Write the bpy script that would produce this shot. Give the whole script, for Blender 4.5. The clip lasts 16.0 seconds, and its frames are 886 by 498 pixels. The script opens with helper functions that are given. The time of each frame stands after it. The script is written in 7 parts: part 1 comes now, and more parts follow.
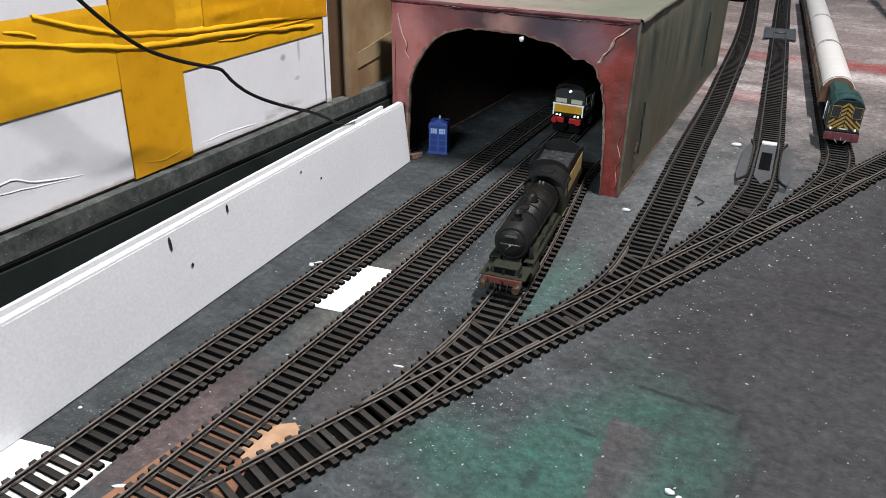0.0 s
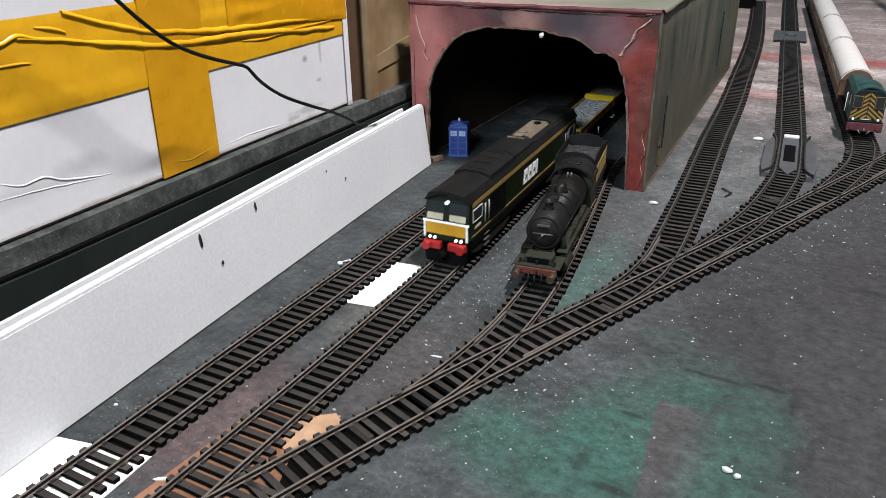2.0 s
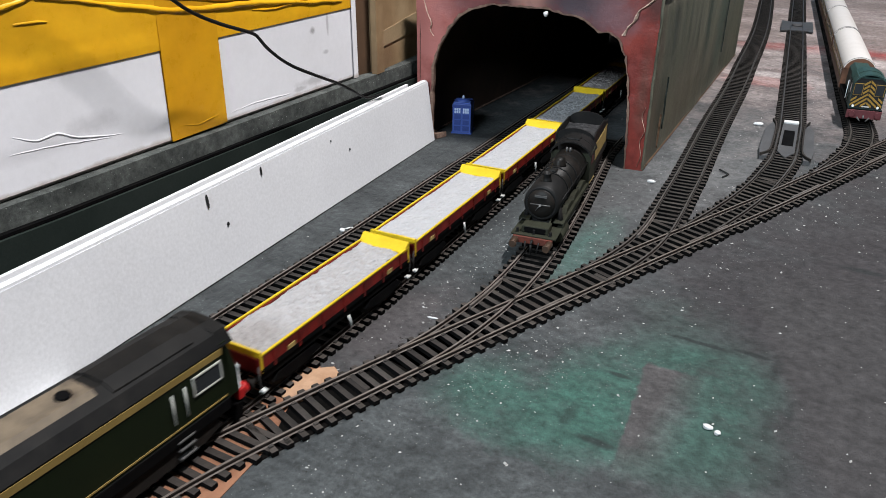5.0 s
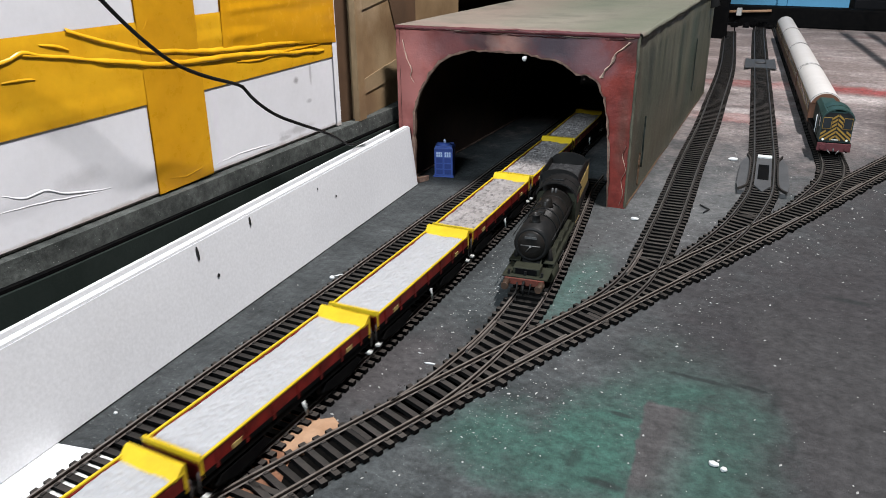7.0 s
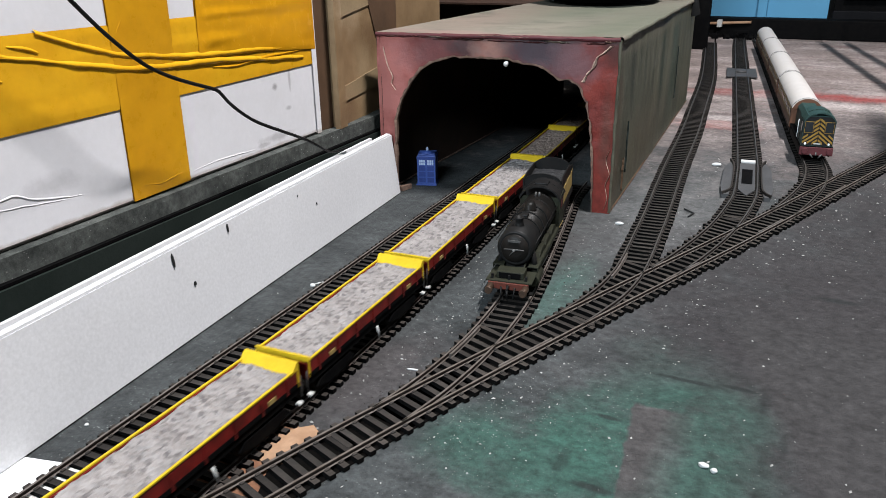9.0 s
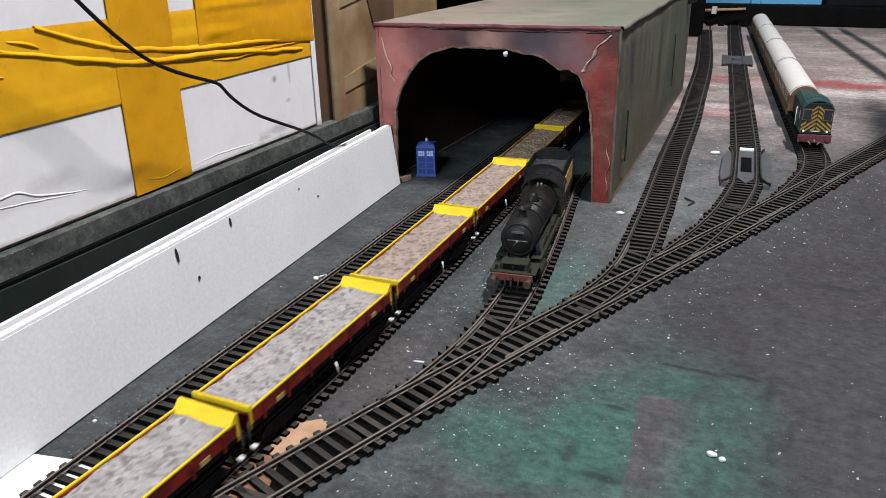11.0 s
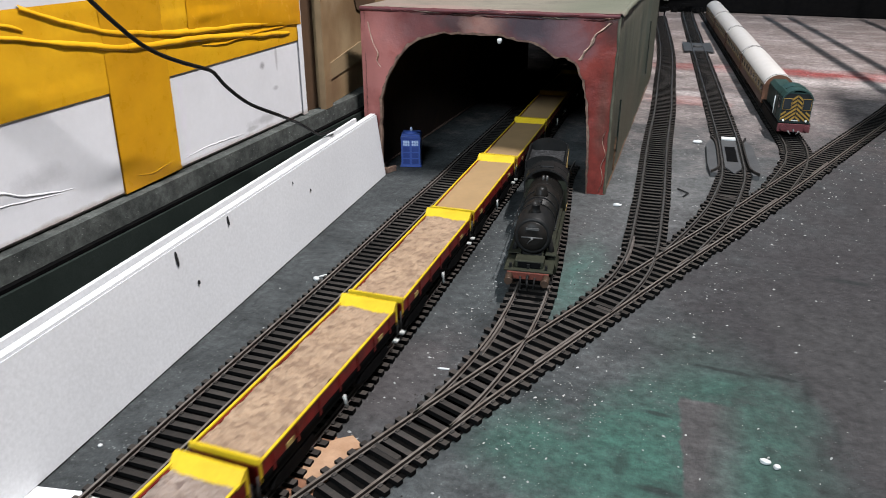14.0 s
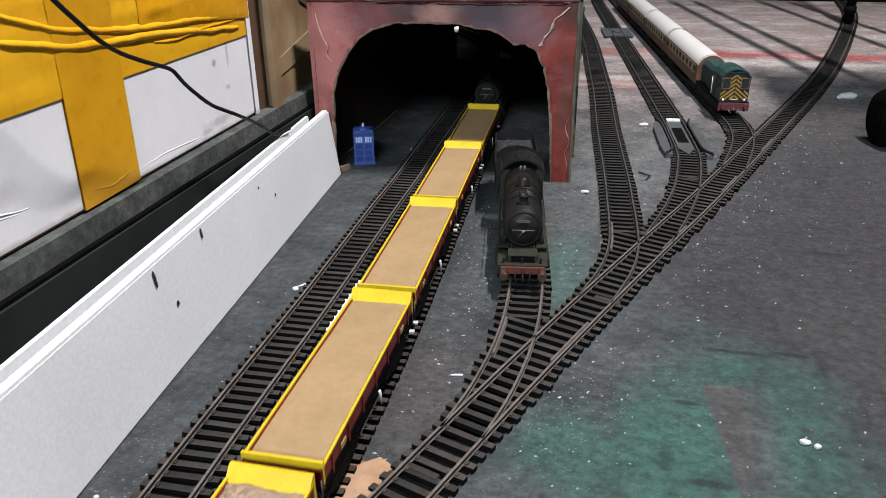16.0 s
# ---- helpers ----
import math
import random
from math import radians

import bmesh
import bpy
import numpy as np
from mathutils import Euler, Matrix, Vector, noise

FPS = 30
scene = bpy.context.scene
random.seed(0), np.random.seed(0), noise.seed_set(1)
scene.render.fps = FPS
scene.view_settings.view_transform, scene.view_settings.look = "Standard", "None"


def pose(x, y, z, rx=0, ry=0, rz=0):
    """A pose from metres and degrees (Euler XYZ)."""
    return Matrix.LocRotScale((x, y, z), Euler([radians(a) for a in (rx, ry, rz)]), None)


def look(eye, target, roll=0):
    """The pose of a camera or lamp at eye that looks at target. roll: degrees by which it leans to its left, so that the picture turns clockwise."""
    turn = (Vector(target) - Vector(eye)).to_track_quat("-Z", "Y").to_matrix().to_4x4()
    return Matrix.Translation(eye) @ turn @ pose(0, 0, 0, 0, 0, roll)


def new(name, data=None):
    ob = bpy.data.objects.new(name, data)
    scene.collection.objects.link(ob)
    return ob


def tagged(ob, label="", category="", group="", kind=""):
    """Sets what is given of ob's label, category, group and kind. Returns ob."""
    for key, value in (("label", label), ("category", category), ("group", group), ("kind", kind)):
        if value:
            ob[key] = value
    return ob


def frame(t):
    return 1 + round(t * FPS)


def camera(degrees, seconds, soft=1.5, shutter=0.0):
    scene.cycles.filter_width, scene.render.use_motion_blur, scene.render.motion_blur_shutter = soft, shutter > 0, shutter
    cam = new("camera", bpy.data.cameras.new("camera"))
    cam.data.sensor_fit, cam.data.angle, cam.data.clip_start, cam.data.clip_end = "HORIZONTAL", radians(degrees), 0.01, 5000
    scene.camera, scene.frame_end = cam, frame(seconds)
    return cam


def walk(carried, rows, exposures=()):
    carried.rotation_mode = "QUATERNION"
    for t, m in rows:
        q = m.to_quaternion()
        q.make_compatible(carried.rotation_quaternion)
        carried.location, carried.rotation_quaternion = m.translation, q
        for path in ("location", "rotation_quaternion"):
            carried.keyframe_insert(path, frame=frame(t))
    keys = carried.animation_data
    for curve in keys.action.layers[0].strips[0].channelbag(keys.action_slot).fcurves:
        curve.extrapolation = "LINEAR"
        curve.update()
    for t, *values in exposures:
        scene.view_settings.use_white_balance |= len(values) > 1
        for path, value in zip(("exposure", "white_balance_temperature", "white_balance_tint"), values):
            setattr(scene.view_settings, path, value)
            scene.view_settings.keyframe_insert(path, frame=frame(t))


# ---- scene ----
cam = camera(61.5, 16.0, soft=0.8, shutter=0.4)
PATH = [
    (0, (-0.00656, 0.04463, 0.21130), (-0.9013, 1.5834, -0.7007), 1.19),
    (0.5, (-0.01140, 0.04231, 0.20348), (-0.9191, 1.5908, -0.6788), 0.20),
    (1, (-0.01293, 0.04228, 0.19658), (-0.9280, 1.5974, -0.6662), -0.54),
    (1.5, (-0.01463, 0.03881, 0.19468), (-0.9343, 1.5977, -0.6563), -1.00),
    (2, (-0.01630, 0.03581, 0.19314), (-0.9434, 1.5891, -0.6601), -0.82),
    (2.5, (-0.01173, 0.03524, 0.19246), (-0.9408, 1.5864, -0.6624), -0.57),
    (3, (-0.01205, 0.03052, 0.19005), (-0.9467, 1.5732, -0.6741), -0.45),
    (5.5, (-0.00531, 0.02451, 0.18726), (-0.9341, 1.5616, -0.6929), 0.54),
    (6, (-0.00513, 0.02405, 0.18797), (-0.9316, 1.5877, -0.6466), -0.09),
    (6.5, (-0.01260, 0.02111, 0.18929), (-0.9200, 1.6123, -0.6136), -0.54),
    (7, (-0.01488, 0.02018, 0.18905), (-0.9079, 1.6309, -0.5907), -0.53),
    (7.5, (-0.01646, 0.02182, 0.18597), (-0.9072, 1.6400, -0.5810), -0.67),
    (8, (-0.01688, 0.02336, 0.18580), (-0.9004, 1.6520, -0.5672), -0.68),
    (8.5, (-0.01571, 0.02407, 0.18320), (-0.8925, 1.6612, -0.5591), -0.78),
    (9, (-0.01459, 0.02506, 0.18040), (-0.8848, 1.6670, -0.5591), -0.89),
    (11.5, (-0.02117, 0.02246, 0.18288), (-0.8698, 1.6600, -0.5906), -1.33),
    (12, (-0.02252, 0.02199, 0.18514), (-0.8681, 1.6584, -0.5941), -1.35),
    (12.5, (-0.02369, 0.02206, 0.18597), (-0.8654, 1.6575, -0.5995), -1.42),
    (13, (-0.03314, 0.02040, 0.18512), (-0.8665, 1.6585, -0.6037), -1.35),
    (13.5, (-0.04642, 0.02455, 0.18469), (-0.8487, 1.6725, -0.6156), -1.23),
    (14, (-0.06260, 0.02556, 0.18200), (-0.7603, 1.7164, -0.6269), 0.08),
    (14.5, (-0.06634, 0.02830, 0.18452), (-0.7052, 1.7421, -0.6247), 0.47),
    (15, (-0.07668, 0.02979, 0.18248), (-0.6582, 1.7633, -0.6280), 0.44),
    (15.5, (-0.09042, 0.03263, 0.18024), (-0.6023, 1.7871, -0.6320), 0.12),
    (16, (-0.10675, 0.02989, 0.17649), (-0.5750, 1.7914, -0.6467), -0.65),
]
walk(cam, [(t, look(eye, target, roll)) for t, eye, target, roll in PATH])

# ---- light ----
world = bpy.data.worlds.new("room_air")
scene.world = world
world.use_nodes = True
world.node_tree.nodes["Background"].inputs[0].default_value = (0.75, 0.85, 1.0, 1)
world.node_tree.nodes["Background"].inputs[1].default_value = 0.010


def lamp(name, place, target, power, w, h, colour):
    data = bpy.data.lights.new(name, "AREA")
    data.shape, data.size, data.size_y, data.energy, data.color = "RECTANGLE", w, h, power, colour
    ob = new(name, data)
    ob.matrix_world = look(place, target)
    return ob


tube_lamp = lamp("ceiling_tube_lamp", (0.30, 0.45, 1.60), (-0.05, 0.45, 0.0), 67.0, 0.03, 0.45, (0.99, 0.97, 0.98))
# the tube runs nearly along the tracks
tube_z = Vector((0.35, 0.0, 1.60)).normalized()
tube_y = Vector((-0.19, 1.0, 0.0))
tube_y = (tube_y - tube_z * tube_y.dot(tube_z)).normalized()
tube_x = tube_y.cross(tube_z)
tube_lamp.matrix_world = Matrix.Translation((0.30, 0.45, 1.60)) @ Matrix((tube_x, tube_y, tube_z)).transposed().to_4x4()
lamp("window_lamp", (-0.15, -1.9, 1.30), (-0.20, 0.6, 0.0), 105.0, 1.3, 0.40, (0.76, 0.89, 1.0))
scene.view_settings.exposure = 0.0

# ---- materials ----


def material(name, colour, rough=0.6, metal=0.0, second=None, scale=60.0, amount=0.5, bump=0.1, fine=600.0, spec=0.25, emit=0.0, islands=0.0, grain=0.35):
    """Two-scale noise between two colours, with a fine bump."""
    m = bpy.data.materials.new(name)
    m.use_nodes = True
    nt = m.node_tree
    b = nt.nodes["Principled BSDF"]
    tc = nt.nodes.new("ShaderNodeTexCoord")
    n1 = nt.nodes.new("ShaderNodeTexNoise")
    n2 = nt.nodes.new("ShaderNodeTexNoise")
    for n, s in ((n1, scale), (n2, fine)):
        n.inputs["Scale"].default_value, n.inputs["Detail"].default_value, n.inputs["Roughness"].default_value = s, 5.0, 0.65
        nt.links.new(tc.outputs["Object"], n.inputs["Vector"])
    second = second or tuple(c * 0.55 for c in colour)
    ramp = nt.nodes.new("ShaderNodeMapRange")
    ramp.inputs["From Min"].default_value, ramp.inputs["From Max"].default_value = 0.38, 0.68
    nt.links.new(n1.outputs["Fac"], ramp.inputs["Value"])
    ramp.inputs["To Max"].default_value = amount
    mix = nt.nodes.new("ShaderNodeMix")
    mix.data_type = "RGBA"
    mix.inputs[6].default_value, mix.inputs[7].default_value = (*colour, 1), (*second, 1)
    nt.links.new(ramp.outputs["Result"], mix.inputs[0])
    mix2 = nt.nodes.new("ShaderNodeMix")
    mix2.data_type, mix2.blend_type = "RGBA", "MULTIPLY"
    mix2.inputs[0].default_value = grain
    nt.links.new(mix.outputs[2], mix2.inputs[6])
    nt.links.new(n2.outputs["Fac"], mix2.inputs[7])
    out = mix2.outputs[2]
    if islands:
        oi = nt.nodes.new("ShaderNodeObjectInfo")
        mr = nt.nodes.new("ShaderNodeMapRange")
        mr.inputs["To Min"].default_value, mr.inputs["To Max"].default_value = 1 - islands, 1 + islands
        nt.links.new(oi.outputs["Random"], mr.inputs["Value"])
        mm = nt.nodes.new("ShaderNodeVectorMath")
        mm.operation = "SCALE"
        nt.links.new(out, mm.inputs[0])
        nt.links.new(mr.outputs["Result"], mm.inputs["Scale"])
        out = mm.outputs[0]
    nt.links.new(out, b.inputs["Base Color"])
    rr = nt.nodes.new("ShaderNodeMapRange")
    rr.inputs["To Min"].default_value, rr.inputs["To Max"].default_value = max(0.03, rough - 0.12), min(1, rough + 0.12)
    nt.links.new(n2.outputs["Fac"], rr.inputs["Value"])
    nt.links.new(rr.outputs["Result"], b.inputs["Roughness"])
    b.inputs["Metallic"].default_value = metal
    b.inputs["Specular IOR Level"].default_value = spec * (0.4 if max(colour) < 0.05 else 1.0)
    if bump:
        bp = nt.nodes.new("ShaderNodeBump")
        bp.inputs["Strength"].default_value, bp.inputs["Distance"].default_value = bump, 0.001
        nt.links.new(n2.outputs["Fac"], bp.inputs["Height"])
        nt.links.new(bp.outputs["Normal"], b.inputs["Normal"])
    if emit:
        b.inputs["Emission Color"].default_value, b.inputs["Emission Strength"].default_value = (*colour, 1), emit
    return m


def painted(name, base, second, spots, rough=0.75, scale=25.0, fine=350.0, bump=0.25, edge=18.0, specks=None, grain=0.45):
    """A surface with blobs of other paint: spots of (x, y, z, rx, ry, rz, softness, strength, colour), with ragged edges."""
    m = material(name, base, rough, 0.0, second, scale, 0.9, bump, fine, grain=grain)
    nt = m.node_tree
    b = nt.nodes["Principled BSDF"]
    tc = next(n for n in nt.nodes if n.type == "TEX_COORD")
    last = b.inputs["Base Color"].links[0].from_socket
    ragged = nt.nodes.new("ShaderNodeTexNoise")
    ragged.inputs["Scale"].default_value, ragged.inputs["Detail"].default_value, ragged.inputs["Roughness"].default_value = edge, 6.0, 0.7
    nt.links.new(tc.outputs["Object"], ragged.inputs["Vector"])
    for x, y, z, rx, ry, rz, soft, strength, colour in spots:
        sub = nt.nodes.new("ShaderNodeVectorMath")
        sub.operation = "SUBTRACT"
        sub.inputs[1].default_value = (x, y, z)
        nt.links.new(tc.outputs["Object"], sub.inputs[0])
        mul = nt.nodes.new("ShaderNodeVectorMath")
        mul.operation = "MULTIPLY"
        mul.inputs[1].default_value = (1 / rx, 1 / ry, 1 / rz)
        nt.links.new(sub.outputs[0], mul.inputs[0])
        ln = nt.nodes.new("ShaderNodeVectorMath")
        ln.operation = "LENGTH"
        nt.links.new(mul.outputs[0], ln.inputs[0])
        add = nt.nodes.new("ShaderNodeMath")
        add.operation = "MULTIPLY_ADD"
        add.inputs[1].default_value = 2.4
        nt.links.new(ragged.outputs["Fac"], add.inputs[0])
        nt.links.new(ln.outputs["Value"], add.inputs[2])
        mr = nt.nodes.new("ShaderNodeMapRange")
        mr.inputs["From Min"].default_value, mr.inputs["From Max"].default_value = 2.2 + soft, 2.2 - soft
        mr.inputs["To Max"].default_value = strength
        nt.links.new(add.outputs[0], mr.inputs["Value"])
        mix = nt.nodes.new("ShaderNodeMix")
        mix.data_type = "RGBA"
        mix.inputs[7].default_value = (*colour, 1)
        nt.links.new(mr.outputs["Result"], mix.inputs[0])
        nt.links.new(last, mix.inputs[6])
        last = mix.outputs[2]
    if specks:
        vo = nt.nodes.new("ShaderNodeTexVoronoi")
        vo.inputs["Scale"].default_value = 420.0
        nt.links.new(tc.outputs["Object"], vo.inputs["Vector"])
        wide = nt.nodes.new("ShaderNodeTexNoise")
        wide.inputs["Scale"].default_value, wide.inputs["Detail"].default_value = 9.0, 4.0
        nt.links.new(tc.outputs["Object"], wide.inputs["Vector"])
        lim = nt.nodes.new("ShaderNodeMapRange")
        lim.inputs["From Min"].default_value, lim.inputs["From Max"].default_value = 0.42, 0.75
        lim.inputs["To Min"].default_value, lim.inputs["To Max"].default_value = 0.05, 0.22
        nt.links.new(wide.outputs["Fac"], lim.inputs["Value"])
        lt = nt.nodes.new("ShaderNodeMath")
        lt.operation = "LESS_THAN"
        nt.links.new(vo.outputs["Distance"], lt.inputs[0])
        nt.links.new(lim.outputs["Result"], lt.inputs[1])
        half = nt.nodes.new("ShaderNodeMath")
        half.operation = "MULTIPLY"
        half.inputs[1].default_value = 0.55
        nt.links.new(lt.outputs[0], half.inputs[0])
        mix = nt.nodes.new("ShaderNodeMix")
        mix.data_type = "RGBA"
        mix.inputs[7].default_value = (*specks, 1)
        nt.links.new(half.outputs[0], mix.inputs[0])
        nt.links.new(last, mix.inputs[6])
        last = mix.outputs[2]
    nt.links.new(last, b.inputs["Base Color"])
    return m


GREEN, PINK, RED, PALE, DARK = (0.018, 0.053, 0.041), (0.060, 0.040, 0.039), (0.20, 0.035, 0.032), (0.20, 0.158, 0.145), (0.03, 0.032, 0.034)
CRACK, VIOLET = (0.007, 0.009, 0.009), (0.0180, 0.0160, 0.0170)
M_BOARD = painted(
    "painted_baseboard", (0.060, 0.066, 0.067), (0.021, 0.0240, 0.0250),
    [
        (0.05, 1.45, 0, 0.75, 0.52, 9, 0.5, 0.85, PALE),
        (-0.05, 0.92, 0, 0.16, 0.22, 9, 0.6, 0.55, (0.12, 0.100, 0.097)),
        (-0.125, 0.884, 0, 0.05, 0.022, 9, 0.25, 0.8, (0.15, 0.060, 0.055)),
        (-0.125, 0.925, 0, 0.04, 0.012, 9, 0.4, 0.7, (0.26, 0.235, 0.225)),
        (0.10, 1.110, 0, 0.24, 0.026, 9, 0.5, 0.85, RED),
        (-0.13, 1.096, 0, 0.07, 0.022, 9, 0.5, 0.7, (0.17, 0.055, 0.05)),
        (0.06, 1.052, 0, 0.16, 0.018, 9, 0.7, 0.7, (0.36, 0.32, 0.30)),
        (0.03, 0.93, 0, 0.05, 0.03, 9, 0.6, 0.6, (0.028, 0.022, 0.022)),
        (-0.045, 0.313, 0, 0.034, 0.026, 9, 0.5, 0.8, GREEN),
        (-0.080, 0.276, 0, 0.020, 0.026, 9, 0.5, 0.8, GREEN),
        (-0.090, 0.244, 0, 0.030, 0.020, 9, 0.5, 0.75, GREEN),
        (-0.040, 0.262, 0, 0.028, 0.022, 9, 0.6, 0.6, GREEN),
        (-0.122, 0.250, 0, 0.016, 0.022, 9, 0.6, 0.55, GREEN),
        (-0.030, 0.290, 0, 0.016, 0.042, 9, 0.5, 0.8, GREEN),
        (-0.065, 0.352, 0, 0.020, 0.014, 9, 0.6, 0.45, GREEN),
        (-0.135, 0.400, 0, 0.014, 0.05, 9, 0.4, 0.8, (0.026, 0.063, 0.052)),
        (-0.105, 0.56, 0, 0.050, 0.14, 9, 0.8, 0.6, (0.090, 0.088, 0.087)),
        (0.010, 0.425, 0, 0.11, 0.095, 9, 0.7, 0.92, VIOLET), (0.030, 0.310, 0, 0.055, 0.11, 9, 0.7, 0.9, VIOLET), (-0.020, 0.395, 0, 0.050, 0.050, 9, 0.8, 0.85, VIOLET), (0.000, 0.520, 0, 0.050, 0.070, 9, 0.8, 0.6, (0.030, 0.028, 0.0285)), (0.06, 0.68, 0, 0.07, 0.10, 9, 0.7, 0.6, VIOLET), (0.07, 0.50, 0, 0.10, 0.13, 9, 0.7, 0.8, VIOLET),
        (-0.052, 0.3310, 0, 0.0140, 0.0018, 9, 0.35, 0.8, CRACK),
        (-0.032, 0.3338, 0, 0.0080, 0.0015, 9, 0.35, 0.8, CRACK),
        (-0.0205, 0.331, 0, 0.0020, 0.010, 9, 0.4, 0.8, CRACK),
        (-0.0110, 0.303, 0, 0.0016, 0.008, 9, 0.4, 0.5, CRACK),
        (-0.0770, 0.2875, 0, 0.0060, 0.0015, 9, 0.35, 0.8, CRACK),
        (-0.0855, 0.2515, 0, 0.0025, 0.008, 9, 0.4, 0.5, CRACK),
        (-0.0700, 0.2420, 0, 0.0070, 0.0020, 9, 0.4, 0.8, CRACK),
        (0.0040, 0.4500, 0, 0.0120, 0.0030, 9, 0.5, 0.7, CRACK),
        (-0.0010, 0.3850, 0, 0.0120, 0.0060, 9, 0.6, 0.6, CRACK),
        (-0.0150, 0.3680, 0, 0.0070, 0.0030, 9, 0.5, 0.7, CRACK),
        (-0.225, 0.205, 0, 0.016, 0.045, 9, 0.4, 0.8, PINK),
        (-0.180, 0.27, 0, 0.016, 0.05, 9, 0.5, 0.7, (0.038, 0.032, 0.032)),
        (-0.222, 0.35, 0, 0.014, 0.07, 9, 0.5, 0.6, (0.068, 0.062, 0.053)),
        (0.05, 0.60, 0, 0.06, 0.09, 9, 0.6, 0.6, (0.022, 0.020, 0.0205)),
    ],
    rough=0.8, scale=26.0, fine=520.0, bump=0.8, specks=(0.13, 0.134, 0.13), grain=0.8, edge=30.0)


def gritty(m, streaks=False):
    """Grit over the whole paint, and brush streaks across the tracks at the far end of the board."""
    nt = m.node_tree
    b = nt.nodes["Principled BSDF"]
    tc = next(n for n in nt.nodes if n.type == "TEX_COORD")
    last = b.inputs["Base Color"].links[0].from_socket
    if streaks:
        mp = nt.nodes.new("ShaderNodeMapping")
        mp.inputs["Scale"].default_value = (9.0, 15.0, 1.0)
        nt.links.new(tc.outputs["Object"], mp.inputs["Vector"])
        sep = nt.nodes.new("ShaderNodeSeparateXYZ")
        nt.links.new(tc.outputs["Object"], sep.inputs[0])
        start = nt.nodes.new("ShaderNodeMapRange")
        start.inputs["From Min"].default_value, start.inputs["From Max"].default_value = 0.72, 1.0
        nt.links.new(sep.outputs["Y"], start.inputs["Value"])
        for offset, low, high, colour in ((0.0, 0.47, 0.66, (0.36, 0.31, 0.295)), (7.0, 0.55, 0.72, (0.15, 0.085, 0.078)), (15.0, 0.60, 0.76, (0.07, 0.062, 0.060))):
            shift = nt.nodes.new("ShaderNodeVectorMath")
            shift.inputs[1].default_value = (offset, offset, offset)
            nt.links.new(mp.outputs[0], shift.inputs[0])
            n = nt.nodes.new("ShaderNodeTexNoise")
            n.inputs["Scale"].default_value, n.inputs["Detail"].default_value, n.inputs["Roughness"].default_value = 1.0, 7.0, 0.68
            nt.links.new(shift.outputs[0], n.inputs["Vector"])
            mr = nt.nodes.new("ShaderNodeMapRange")
            mr.inputs["From Min"].default_value, mr.inputs["From Max"].default_value, mr.inputs["To Max"].default_value = low, high, 0.7
            nt.links.new(n.outputs["Fac"], mr.inputs["Value"])
            mul = nt.nodes.new("ShaderNodeMath")
            mul.operation = "MULTIPLY"
            nt.links.new(mr.outputs["Result"], mul.inputs[0])
            nt.links.new(start.outputs["Result"], mul.inputs[1])
            mix = nt.nodes.new("ShaderNodeMix")
            mix.data_type = "RGBA"
            mix.inputs[7].default_value = (*colour, 1)
            nt.links.new(mul.outputs[0], mix.inputs[0])
            nt.links.new(last, mix.inputs[6])
            last = mix.outputs[2]
    for scale, low, high in ((210.0, 0.45, 1.6), (75.0, 0.72, 1.3)):
        n = nt.nodes.new("ShaderNodeTexNoise")
        n.inputs["Scale"].default_value, n.inputs["Detail"].default_value, n.inputs["Roughness"].default_value = scale, 6.0, 0.75
        nt.links.new(tc.outputs["Object"], n.inputs["Vector"])
        mr = nt.nodes.new("ShaderNodeMapRange")
        mr.inputs["From Min"].default_value, mr.inputs["From Max"].default_value = 0.30, 0.70
        mr.inputs["To Min"].default_value, mr.inputs["To Max"].default_value = low, high
        nt.links.new(n.outputs["Fac"], mr.inputs["Value"])
        sc = nt.nodes.new("ShaderNodeVectorMath")
        sc.operation = "SCALE"
        nt.links.new(last, sc.inputs[0])
        nt.links.new(mr.outputs["Result"], sc.inputs["Scale"])
        last = sc.outputs[0]
    nt.links.new(last, b.inputs["Base Color"])




